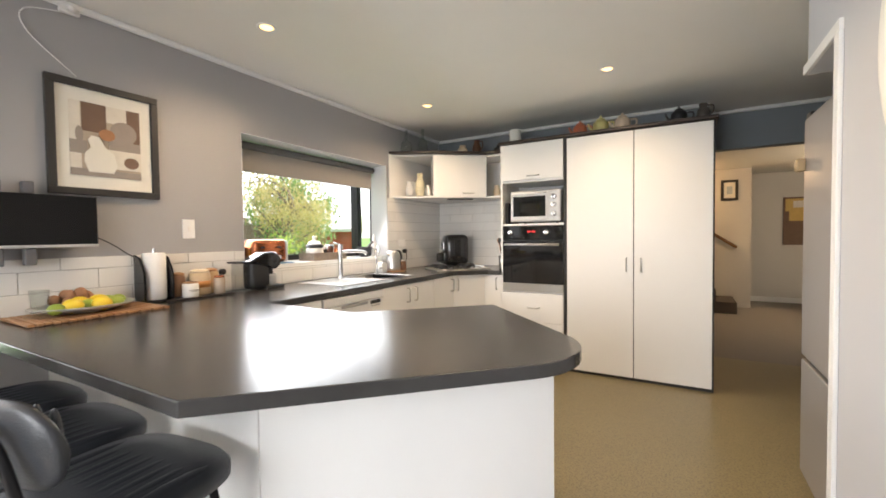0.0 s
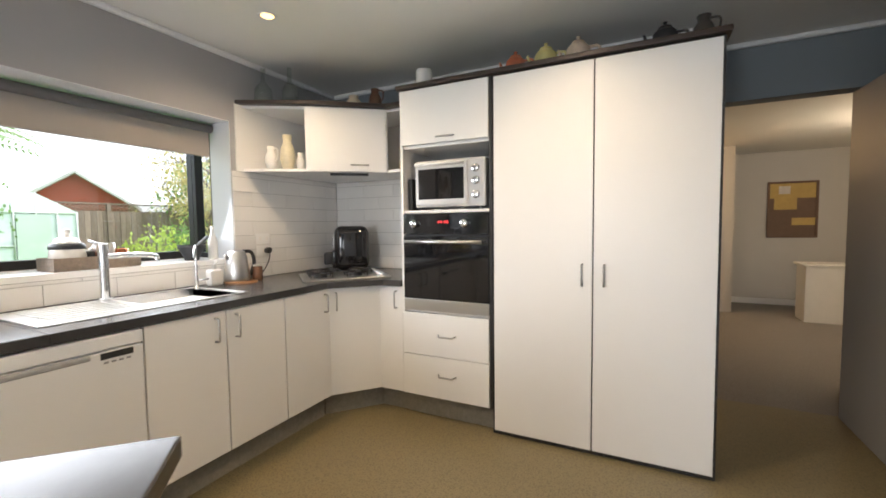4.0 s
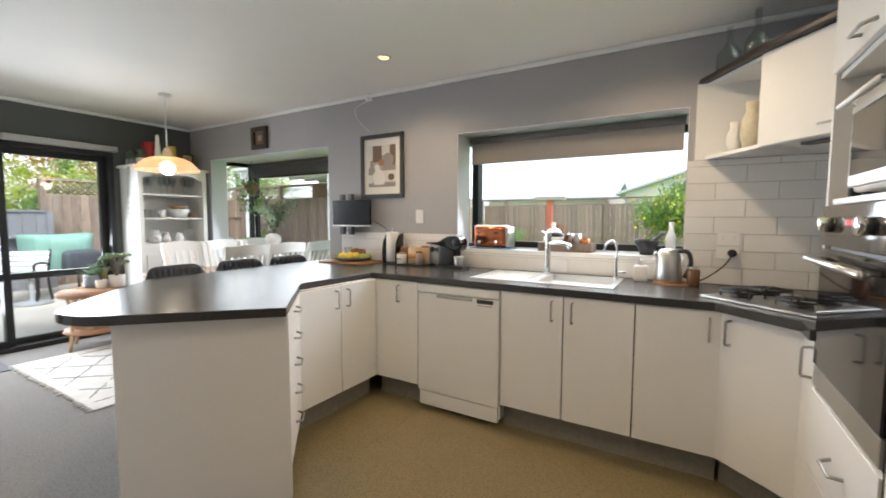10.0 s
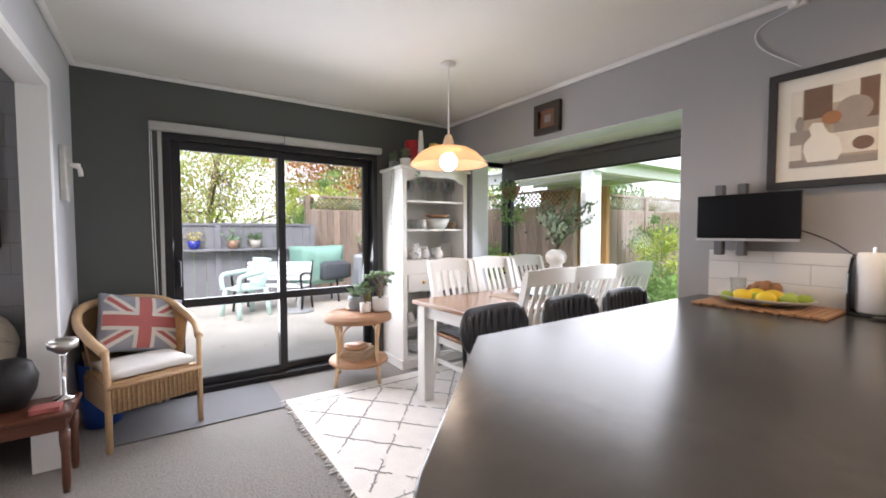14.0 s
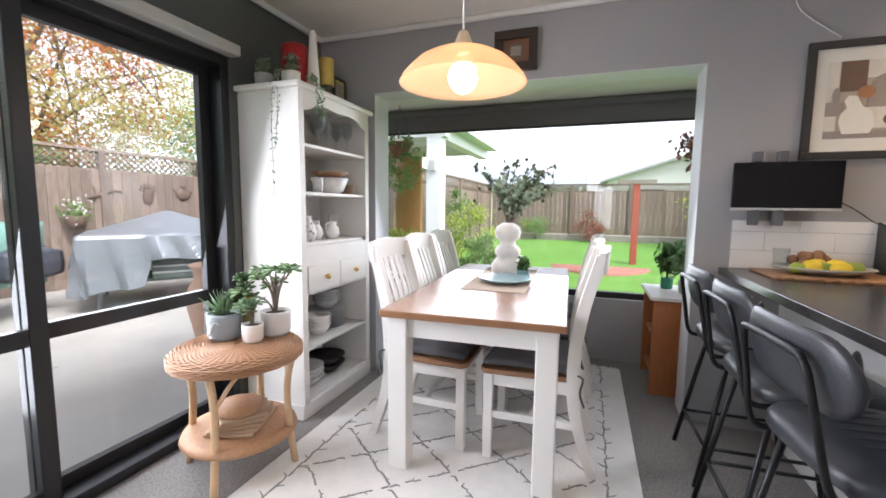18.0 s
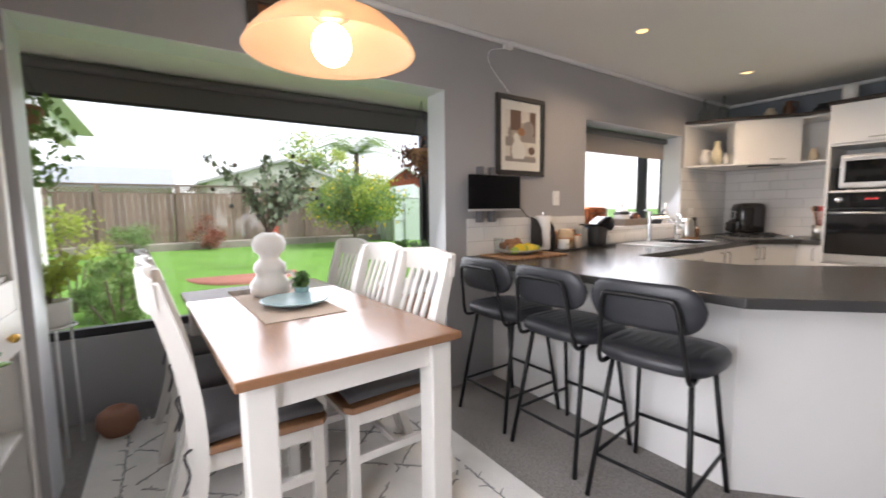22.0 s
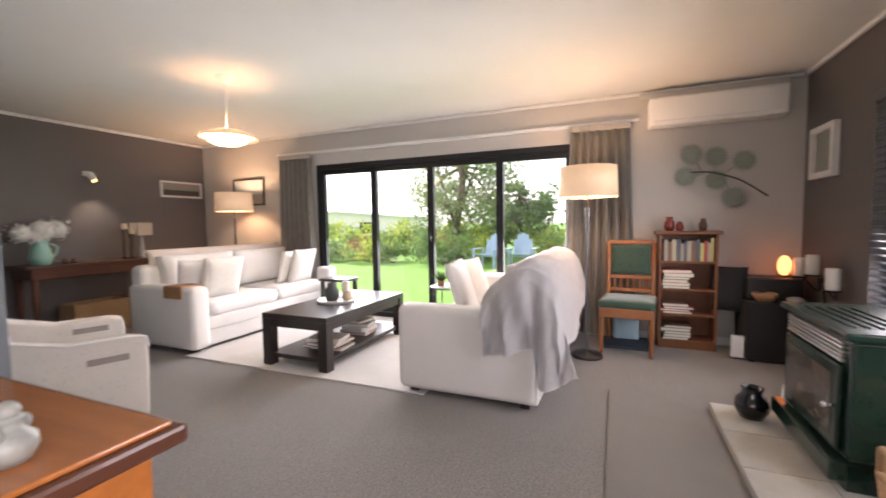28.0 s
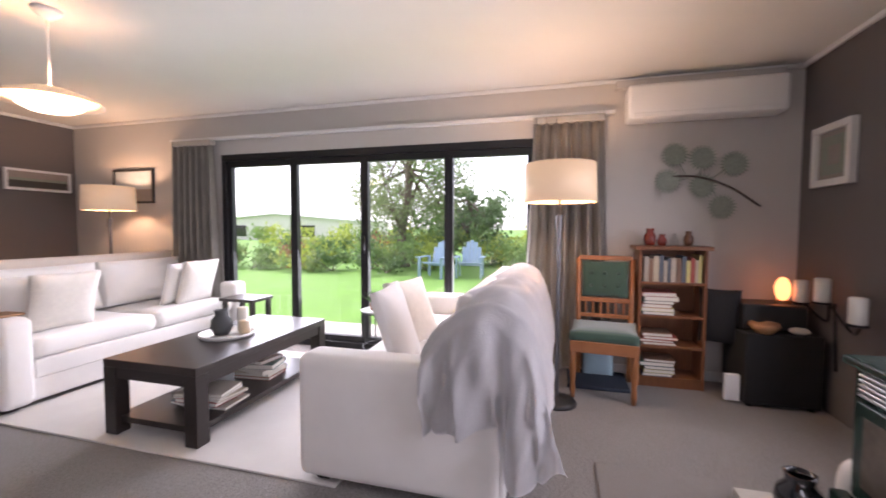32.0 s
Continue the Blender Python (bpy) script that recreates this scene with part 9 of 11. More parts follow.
for i in range(5):
    solid("folded_mat", turned(box(-0.15 + 0.008 * i, -0.11, 0, 0.14, 0.11 - 0.006 * i, 0.016, 0.006), pose(RX - 0.01, RY, 0.195 + 0.017 * i, 0, 0, 20 + 9 * i)), linen, "folded woven placemat on the lower shelf", "placemat", "stack of placemats")
solid("seagrass_coaster", lathe([(0, 0), (0.1, 0), (0.105, 0.015), (0.09, 0.03), (0, 0.032)], RX + 0.03, RY + 0.02, 0.283, 28), wicker_flat, "round seagrass mat on the folded linen", "mat")

# on the table
solid("table_runner", turned(box(-0.64, -0.18, 0.757, 0.245, 0.18, 0.761, 0.001), TM), M("beige_runner", (0.42, 0.33, 0.26), 0.9, var=0.08, bump=0.5, bscale=220), "beige woven table runner", "table runner")
vz = thing("sculptural_vase", -2.24, -0.33, 0.761, "white bulbous ceramic vase of eucalyptus stems", "vase")
part("body", lathe([(0, 0), (0.085, 0), (0.105, 0.03), (0.105, 0.07), (0.085, 0.1), (0.07, 0.12), (0.085, 0.145), (0.08, 0.18), (0.055, 0.2), (0.05, 0.225), (0.08, 0.25), (0.088, 0.29), (0.075, 0.325), (0.045, 0.345), (0.035, 0.35), (0.035, 0.33), (0, 0.33)], -2.24, -0.33, 0.761, 36), ceramic_white, vz)
part("ring_lug", turned(tube([(0.03 * math.cos(a * 0.5236), 0, 0.03 * math.sin(a * 0.5236)) for a in range(12)], 0.011, 7, True), pose(-2.21, -0.24, 0.86, 0, 0, 60)), ceramic_white, vz)
r9 = random.Random(91)
leafy("stems", -2.24, -0.33, 1.09, [(r9.uniform(-0.2, 0.2), r9.uniform(-0.3, 0.3), r9.uniform(0.16, 0.44)) for _ in range(20)], 0.042, leaf_grey, 92, parent=vz)
pod_mat = M("dark_seed_pod", (0.05, 0.055, 0.04), 0.6)
for _ in range(14):
    part("pod", ball(-2.24 + r9.uniform(-0.22, 0.22), -0.33 + r9.uniform(-0.3, 0.3), 1.3 + r9.uniform(-0.1, 0.26), 0.012, seg=7, rings=5), pod_mat, vz)
solid("blue_platter", lathe([(0, 0), (0.09, 0), (0.16, 0.022), (0.165, 0.03), (0.155, 0.03), (0.085, 0.01), (0, 0.01)], -1.93, -0.28, 0.762, 40), M("duck_egg_glaze", (0.33, 0.47, 0.5), 0.25, var=0.06), "duck-egg blue oval platter", "platter")
potted("small_pot_plant", -2.10, -0.2, 0.762, 0.04, 0.055, M("teal_pot", (0.2, 0.35, 0.36), 0.4), leaf_green, 35, "small leafy plant in a teal pot", "bush", 0.03, 0.35)

# hutch contents
clear = glassy("drinking_glass", (0.95, 0.96, 0.96))


def shelf_spots(z, n, y=-1.45, x0=-1.94, x1=-1.40):
    return [(x0 + (x1 - x0) * (i + 0.5) / n, y + 0.05 * math.sin(i * 2.1), z + 0.0185) for i in range(n)]


for i, (x, y, z) in enumerate(shelf_spots(1.535, 7) + shelf_spots(1.535, 6, -1.36)):
    solid("wine_glass", lathe([(0.028, 0), (0.004, 0.006), (0.004, 0.08), (0.03, 0.12), (0.034, 0.16), (0.03, 0.2), (0.028, 0.2), (0.032, 0.16), (0.028, 0.122), (0, 0.09)], x, y, z, 16), clear, "clear stemmed wine glass on the hutch shelf", "wine glass", "glasses in the hutch")
for i, (x, y, z) in enumerate(shelf_spots(1.27, 3, -1.36, -1.6, -1.4) + shelf_spots(1.27, 3, -1.48, -1.6, -1.4)):
    solid("tumbler", lathe([(0, 0), (0.026, 0), (0.031, 0.09), (0.028, 0.09), (0.024, 0.008), (0, 0.008)], x, y, z, 16), clear if i % 3 else ceramic_white, "small tumbler on the hutch shelf", "tumbler", "glasses in the hutch")
crystal = lathe([(0, 0), (0.06, 0), (0.085, 0.02), (0.115, 0.1), (0.108, 0.1), (0.08, 0.026), (0, 0.012)], -1.77, -1.42, 1.289, 48)
for v in crystal.verts:
    d = Vector((v.co.x + 1.77, v.co.y + 1.42, 0))
    v.co += d * (0.05 * math.cos(24 * math.atan2(d.y, d.x)))
solid("crystal_bowl", crystal, M("cut_glass", (0.72, 0.72, 0.7), 0.12, var=0.08, coat=0.5), "ribbed cut glass bowl on the hutch shelf", "bowl")
solid("wooden_bowl", lathe([(0, 0), (0.05, 0), (0.125, 0.035), (0.115, 0.035), (0.045, 0.01), (0, 0.01)], -1.77, -1.42, 1.39, 28), wood_board, "shallow wooden bowl on the cut glass bowl", "bowl")
solid("saucer_stack", join(*[lathe([(0, 0), (0.03, 0), (0.055, 0.012), (0.052, 0.014), (0, 0.004)], -1.9, -1.37, 1.289 + 0.012 * k, 20) for k in range(5)]), M("brown_saucer", (0.25, 0.16, 0.1), 0.35), "stack of small brown saucers on the hutch", "saucers", "", "stuff")
spotty = speckled(M("spotted_ceramic", (0.7, 0.68, 0.66), 0.35), 60, (0.08, 0.08, 0.1), 0.9, 0.55, 0.6)
jug(-1.50, -1.40, 0.999, 0.06, 0.15, spotty, "spotted ceramic canister on the hutch", "canister", False)
jug(-1.63, -1.44, 0.999, 0.055, 0.12, spotty, "spotted ceramic canister on the hutch", "canister", False)
jug(-1.76, -1.40, 0.999, 0.05, 0.11, ceramic_white, "white ceramic jug on the hutch")
solid("photo_stand", box(-1.98, -1.5, 0.999, -1.86, -1.485, 1.15, 0.003), M("clear_acrylic", (0.5, 0.5, 0.5), 0.2), "small acrylic photo stand on the hutch", "photo stand")
plate_mat = M("grey_stoneware", (0.4, 0.4, 0.4), 0.4, var=0.15)


def stack(x, y, z, r, n, mat, label, deep=False, step=0.016):
    for i in range(n):
        h = 0.06 if deep else 0.018
        solid("bowl" if deep else "plate", lathe([(0, 0), (r * 0.5, 0), (r, h), (r * 0.96, h), (r * 0.48, 0.006), (0, 0.006)], x, y, z + step * i, 28), mat, label, "bowl" if deep else "plate", "crockery in the hutch")


stack(-1.78, -1.47, 0.399, 0.12, 8, plate_mat, "grey dinner plate stacked on the hutch")
stack(-1.78, -1.47, 0.53, 0.09, 4, plate_mat, "grey bowl stacked on the dinner plates", True, 0.022)
stack(-1.62, -1.42, 0.399, 0.085, 4, ceramic_white, "white bowl stacked on the hutch", True, 0.022)
jug(-1.44, -1.40, 0.399, 0.045, 0.1, M("grey_mug", (0.5, 0.48, 0.46), 0.4), "pale grey mug on the hutch", "mug")
jug(-1.44, -1.52, 0.399, 0.045, 0.1, ceramic_white, "white mug on the hutch", "mug")
stack(-1.75, -1.46, 0.104, 0.13, 2, matt_black, "black serving bowl stacked on the bottom shelf", True, 0.05)
stack(-1.52, -1.44, 0.104, 0.11, 3, ceramic_white, "white bowl stacked on the bottom shelf", True, 0.03)

# on top of the hutch
solid("pillar_candle", cyl(-1.52, -1.47, 1.861, 0.075, 0.27, 28, bev=0.012), M("red_wax", (0.35, 0.015, 0.02), 0.35), "tall red glazed cylinder on the hutch", "candle")
solid("cone_ornament", lathe([(0, 0), (0.04, 0), (0.018, 0.34), (0.012, 0.35), (0, 0.35)], -1.545, -1.36, 1.861), ceramic_white, "tall white cone ornament on the hutch", "ornament")
ych = thing("candle_stand", -1.70, -1.38, 1.861, "yellow pillar candle on a dark stand", "candle")
part("stand", lathe([(0, 0), (0.04, 0), (0.015, 0.03), (0.02, 0.07), (0.04, 0.085), (0, 0.085)], -1.70, -1.38, 1.861), cornice_wood, ych)
part("candle", cyl(-1.70, -1.38, 1.946, 0.045, 0.16, 20), M("yellow_wax", (0.6, 0.42, 0.1), 0.5), ych)
framed("small_picture", "small black and gold photo frame leaning on the hutch", "y", -1.42, 1, -1.96, -1.82, 1.861, 2.05, 0.018, gap_dark, ink["gold"], [(0.1, 0.9, 0.1, 0.9, ink["taupe"])], 0.015)
hp1 = potted("trailing_plant", -1.40, -1.40, 1.861, 0.05, 0.08, ceramic_white, leaf_grey, 36, "trailing string-of-hearts plant on the hutch", "bush", 0.022, 0.4)
for sx, drop, bend in ((0.0, 0.66, 0.015), (0.02, 0.42, -0.03)):
    line = spline([(-1.35, -1.40 + sx, 1.94), (-1.285, -1.41 + sx, 1.9), (-1.262, -1.42 + sx * 2, 1.7), (-1.262, -1.43 + sx * 3 + bend, 1.94 - drop)], 8)
    part("strand", tube(line, 0.0016, 4), bark, hp1)
    part("strand_leaves", leaves([(p.x, p.y, p.z, 0.006) for p in line[4:]], 3, 1.0, 0.017, 40), leaf_grey, hp1)
hp2 = potted("trailing_plant", -1.36, -1.55, 1.861, 0.05, 0.07, M("grey_pot", (0.35, 0.35, 0.34), 0.5), leaf_grey, 37, "small spilling succulent on the hutch", "bush", 0.022, 0.4)
line = spline([(-1.46, -1.36, 1.93), (-1.44, -1.27, 1.9), (-1.44, -1.245, 1.8), (-1.445, -1.245, 1.7)], 6)
part("strand_leaves", leaves([(p.x, p.y, p.z, 0.012) for p in line[3:]], 9, 1.0, 0.02, 41), leaf_pale, hp2)

# bay things
unit = thing("bay_cabinet", -2.6, 0.66, 0, "small orange-brown wooden open cabinet in the bay", "cabinet")
pine = M("orange_pine", (0.42, 0.15, 0.05), 0.45, var=0.2, scale=5, stretch=(6, 6, 1))
part("side", box(-2.40, 0.60, 0, -2.37, 1.0, 0.63, 0.003), pine, unit)
part("side", box(-2.86, 0.60, 0, -2.83, 1.0, 0.63, 0.003), pine, unit)
part("top", box(-2.88, 0.58, 0.63, -2.35, 1.02, 0.655, 0.004), painted_white, unit)
part("shelf", box(-2.83, 0.62, 0.1, -2.40, 1.0, 0.12), pine, unit)
part("shelf", box(-2.83, 0.62, 0.35, -2.40, 1.0, 0.37), pine, unit)
part("back", box(-2.83, 0.985, 0.05, -2.40, 1.0, 0.63), pine, unit)
potted("bay_plant", -2.70, 0.72, 0.655, 0.04, 0.08, M("green_glass_pot", (0.03, 0.2, 0.13), 0.3), leaf_green, 51, "small plant in a green pot on the bay cabinet")
potted("bay_plant", -2.55, 0.82, 0.655, 0.055, 0.09, M("grey_pot_two", (0.3, 0.33, 0.3), 0.5), leaf_pale, 52, "grey potted seedling on the bay cabinet")
solid("stone_ornament", ball(-2.45, 0.85, 0.73, 0.06, 0.05, 0.075), M("weathered_stone", (0.3, 0.27, 0.23), 0.9, var=0.3, scale=20, bump=0.6), "weathered stone ornament on the bay cabinet", "ornament")


def hanging(x, y, ztop, z, mat, leaf_mat, label, seed, trail):
    ob = thing("hanging_basket", x, y, ztop, label, "hanging plant")
    part("basket", lathe([(0, 0), (0.05, 0), (0.1, 0.1), (0.11, 0.13), (0.1, 0.13), (0, 0.09)], x, y, z, 20), mat, ob)
    part("hanger", join(*[tube([(x + 0.1 * math.cos(a), y + 0.1 * math.sin(a), z + 0.13), (x, y, ztop)], 0.002, 4) for a in (0, 2.1, 4.2)]), matt_black, ob)
    pts = [(x + 0.12 * math.cos(a * 0.9), y + 0.12 * math.sin(a * 0.9), z + 0.12 - trail * (a % 4) / 4, 0.05) for a in range(16)]
    part("foliage", leaves(pts, 26, 0.8, 0.045, seed), leaf_mat, ob)


hanging(-2.62, 0.90, 2.055, 1.56, wood_board, M("dry_brown_leaf", (0.2, 0.1, 0.07), 0.8, var=0.4, scale=12), "hanging basket with a dry brown trailing plant", 61, 0.22)
hanging(-2.70, -1.36, 2.055, 1.62, terracotta, leaf_mid, "hanging pot with green trailing leaves", 62, 0.45)
ps = thing("plant_stand", -2.62, -1.3, 0, "tall white wire plant stand in the bay", "plant stand")
part("frame", join(*[tube([(-2.62 + 0.1 * math.cos(a), -1.3 + 0.1 * math.sin(a), 0.0), (-2.62 + 0.09 * math.cos(a), -1.3 + 0.09 * math.sin(a), 0.66)], 0.006, 6) for a in (0.3, 2.4, 4.5)], tube([(-2.62 + 0.095 * math.cos(a * 0.5236), -1.3 + 0.095 * math.sin(a * 0.5236), 0.66) for a in range(12)], 0.006, 6, True)), trim_white, ps)
potted("stand_plant", -2.62, -1.3, 0.66, 0.085, 0.13, ceramic_white, leaf_lemon, 63, "bright green fern in a white pot on the stand")
solid("terracotta_ball_pot", lathe([(0, 0), (0.06, 0), (0.1, 0.07), (0.09, 0.13), (0.05, 0.16), (0.045, 0.15), (0, 0.12)], -2.66, -1.08, 0.0), terracotta, "small round terracotta pot on the bay floor", "pot")

# wicker armchair with flag cushion
wc = thing("wicker_armchair", 0, 0, 0, "honey wicker armchair with a union flag cushion", "armchair")
part("seat", box(-0.24, -0.24, 0.36, 0.24, 0.24, 0.40, 0.012), wicker, wc)
part("skirt", boxes([(-0.25, 0.225, 0.22, 0.25, 0.245, 0.37), (-0.25, -0.2, 0.22, -0.23, 0.23, 0.37), (0.23, -0.2, 0.22, 0.25, 0.23, 0.37)], 0.006), wicker, wc)
part("skirt_stakes", join(*[tube([(-0.228 + 0.024 * k, 0.247, 0.225), (-0.228 + 0.024 * k, 0.252, 0.3), (-0.228 + 0.024 * k, 0.247, 0.368)], 0.0065, 5) for k in range(20)]), wicker, wc)
part("seat_braid", tube([(-0.25, 0.245, 0.375), (0.25, 0.245, 0.375)], 0.014, 8), cane, wc)
for sx in (-1, 1):
    part("front_leg", tube([(sx * 0.245, 0.235, 0.0), (sx * 0.245, 0.235, 0.4), (sx * 0.25, 0.225, 0.58)], 0.018), cane, wc)
    part("back_leg", tube(spline([(sx * 0.2, -0.32, 0.0), (sx * 0.21, -0.25, 0.35), (sx * 0.22, -0.27, 0.5)], 5), 0.017), cane, wc)
hoop = spline([(0.25, 0.225, 0.575), (0.285, 0.1, 0.64), (0.29, -0.1, 0.7), (0.24, -0.27, 0.77), (0.1, -0.35, 0.8), (-0.1, -0.35, 0.8), (-0.24, -0.27, 0.77), (-0.29, -0.1, 0.7), (-0.285, 0.1, 0.64), (-0.25, 0.225, 0.575)], 8)
part("arm_hoop", tube(hoop, 0.026, 10), cane, wc)
bkb = bmesh.new()
sec = [p for p in hoop if p.y < -0.02]
rows3 = []
for p in sec:
    rows3.append([bkb.verts.new((p.x * (0.82 + 0.16 * t), p.y * (0.82 + 0.16 * t) + 0.02 * (1 - t), 0.38 + (p.z - 0.02 - 0.38) * t)) for t in (0, 0.25, 0.5, 0.75, 1)])
for a, b in zip(rows3, rows3[1:]):
    for k in range(4):
        bkb.faces.new((a[k], a[k + 1], b[k + 1], b[k])).smooth = True
bmesh.ops.solidify(bkb, geom=bkb.faces[:], thickness=0.014)
part("woven_back", bkb, wicker, wc)
part("seat_pad", cushion(-0.22, -0.18, 0.4, 0.22, 0.23, 0.46, 0.4), fabric_white, wc)
cu = part("flag_cushion", turned(cushion(-0.22, -0.05, 0, 0.22, 0.05, 0.34, 0.55), pose(-0.03, -0.13, 0.46, 24, -13) @ Matrix.Scale(1.14, 4)), M("flag_grey_blue", (0.3, 0.31, 0.35), 0.9, var=0.1, bump=0.5, bscale=250), wc, "faded union flag cushion")
flag_red, flag_white = M("flag_faded_red", (0.4, 0.12, 0.11), 0.9, var=0.12), M("flag_cream", (0.62, 0.58, 0.52), 0.9, var=0.08)
cmx = pose(-0.03, -0.13, 0.46, 24, -13) @ Matrix.Scale(1.14, 4)


def on_cushion(poly, lift):
    """A cloth patch that follows the cushion's front."""
    bm = bmesh.new()
    n = 14
    (x0, z0), (x1, z1), w = poly
    d = Vector((x1 - x0, z1 - z0))
    o = Vector((-d.y, d.x)).normalized() * w
    grid3 = []
    for i in range(n + 1):
        c = Vector((x0, z0)) + d * i / n
        row = []
        for k in (-1, -0.33, 0.33, 1):
            q = c + o * k
            u, v = q.x / 0.22, (q.y - 0.17) / 0.17
            e = max(abs(u), abs(v)) ** 4
            row.append(bm.verts.new((q.x, 0.05 * (1 - 0.55 * min(1, e)) + lift, q.y)))
        grid3.append(row)
    for a, b in zip(grid3, grid3[1:]):
        for k in range(3):
            bm.faces.new((a[k], a[k + 1], b[k + 1], b[k])).smooth = True
    return turned(bm, cmx)


for seg2, mt, lf2 in ((((-0.19, 0.03), (0.19, 0.31), 0.03), flag_white, 0.002), (((-0.19, 0.31), (0.19, 0.03), 0.03), flag_white, 0.0025), (((-0.19, 0.035), (0.19, 0.305), 0.011), flag_red, 0.004), (((-0.19, 0.305), (0.19, 0.035), 0.011), flag_red, 0.0045), (((-0.205, 0.17), (0.205, 0.17), 0.055), flag_white, 0.006), (((0, 0.015), (0, 0.325), 0.055), flag_white, 0.0065), (((-0.205, 0.17), (0.205, 0.17), 0.034), flag_red, 0.008), (((0, 0.015), (0, 0.325), 0.034), flag_red, 0.0085)):
    part("flag_band", on_cushion(seg2, lf2), mt, cu)
place(wc, pose(0.617, -1.29, 0.0, 0, 0, 20))
solid("blue_bin", lathe([(0, 0), (0.1, 0), (0.13, 0.42), (0.12, 0.42), (0.09, 0.01), (0, 0.01)], 0.84, -1.5, 0.0), M("bright_blue_plastic", (0.02, 0.1, 0.42), 0.35), "bright blue plastic bin behind the armchair", "bin")

# mahogany side table in the opening
mt3 = thing("side_table", 1.06, -0.83, 0, "small dark mahogany side table in the lounge opening", "side table")
part("tabletop", box(0.87, -0.945, 0.375, 1.27, -0.63, 0.40, 0.006), mahogany, mt3)
part("apron", boxes([(0.9, -0.92, 0.31, 1.24, -0.9, 0.375), (0.9, -0.675, 0.31, 1.24, -0.655, 0.375), (0.9, -0.9, 0.31, 0.92, -0.675, 0.375), (1.22, -0.9, 0.31, 1.24, -0.675, 0.375)]), mahogany, mt3)
for x in (0.905, 1.235):
    for y in (-0.915, -0.66):
        part("leg", lathe([(0, 0), (0.014, 0), (0.018, 0.05), (0.016, 0.2), (0.022, 0.25), (0.022, 0.31), (0, 0.31)], x, y, 0, 12), mahogany, mt3)
solid("black_urn", lathe([(0, 0), (0.06, 0), (0.1, 0.08), (0.11, 0.15), (0.085, 0.22), (0.05, 0.24), (0, 0.24)], 1.13, -0.85, 0.4), M("black_urn_glaze", (0.015, 0.015, 0.016), 0.45), "round black urn on the side table", "urn")
gb2 = thing("goblet_candle_holder", 0.93, -0.86, 0.4, "tall silver goblet candle holder", "candle holder")
part("stem", lathe([(0, 0), (0.045, 0), (0.045, 0.01), (0.008, 0.02), (0.008, 0.22), (0.02, 0.24), (0, 0.24)], 0.93, -0.86, 0.4), chrome, gb2)
part("bowl", lathe([(0.02, 0.24), (0.06, 0.27), (0.065, 0.31), (0.06, 0.31), (0.05, 0.275), (0, 0.25)], 0.93, -0.86, 0.4), steel, gb2)
solid("red_book", box(0.92, -0.76, 0.401, 1.03, -0.67, 0.425, 0.003), M("dusty_red_cover", (0.35, 0.1, 0.09), 0.6), "small dusty-red book on the side table", "book")

# ---------------------------------------------------------------- lounge furnishings
# throw over the near sofa: lies along the back and hangs down over its end
tb = bmesh.new()
prof = [(0.58, 0.63), (0.53, 0.7), (0.47, 0.79), (0.4, 0.86), (0.31, 0.895), (0.22, 0.885), (0.15, 0.81), (0.1, 0.68), (0.065, 0.55), (0.045, 0.43)]
pl3 = spline([(0, y, z) for y, z in prof], 6)
hem = [(0.0, 0.545, 0.345), (0.28, 0.4, 0.375), (0.48, 0.25, 0.41), (0.56, 0.215, 0.19), (0.78, 0.09, 0.21), (1.0, -0.02, 0.29)]
NU, NX = 84, 48


def hem_at(v):
    for (v0, y0, z0), (v1, y1, z1) in zip(hem, hem[1:]):
        if v <= v1:
            k = (v - v0) / (v1 - v0)
            k = k * k * (3 - 2 * k)
            return y0 + (y1 - y0) * k, z0 + (z1 - z0) * k
    return hem[-1][1:]


grid4 = []
for i in range(NU + 1):
    row = []
    for j, p in enumerate(pl3):
        v = j / (len(pl3) - 1)
        if i <= NX:
            u = i / NX
            x = 5.25 - 1.80 * u
            ruck = 0.016 * math.sin(13 * u + 6 * v + 2 * math.sin(5 * v)) + 0.011 * math.sin(29 * u - 11 * v) + 0.007 * math.sin(51 * u + 19 * v)
            out = 0.02 + ruck
            ny, nz = (0.3 if v < 0.3 else -0.35 if v > 0.6 else 0.0), (1.0 if v < 0.75 else 0.25)
            low = 0.07 * max(0, v - 0.8) * math.sin(9 * u + 1) * 3
            y, z = p.y + ny * out, p.z + nz * out - low
        else:
            h = (i - NX) / (NU - NX)
            hy, hz = hem_at(v)
            fold = 0.04 * math.sin(v * 17 + h * 2.4 + 0.6) + 0.022 * math.sin(v * 35 - h * 3) + 0.008 * math.sin(v * 60 + h * 14)
            x = 3.45 - 0.045 * min(1, h * 6) - (fold + 0.035) * min(1, h * 2.2)
            y = p.y + (hy - p.y) * h ** 1.2
            z = p.z + 0.02 + (hz - p.z - 0.02) * h + 0.02 * math.sin(h * math.pi) * (1 - v)
        row.append(tb.verts.new((x, y, z)))
    grid4.append(row)
for a, b in zip(grid4, grid4[1:]):
    for j in range(len(pl3) - 1):
        tb.faces.new((a[j], a[j + 1], b[j + 1], b[j])).smooth = True
bmesh.ops.solidify(tb, geom=tb.faces[:], thickness=0.014)
solid("sofa_throw", tb, throw_mat, "pale grey knitted throw draped over the sofa back", "throw")


def pillow(x, y, z, w, rx, rz, mat, label, name="cushion", group="sofa cushions"):
    return solid(name, turned(cushion(-w / 2, -0.06, 0, w / 2, 0.06, w, 0.7), pose(x, y, z, rx, 0, rz)), mat, label, "cushion", group)


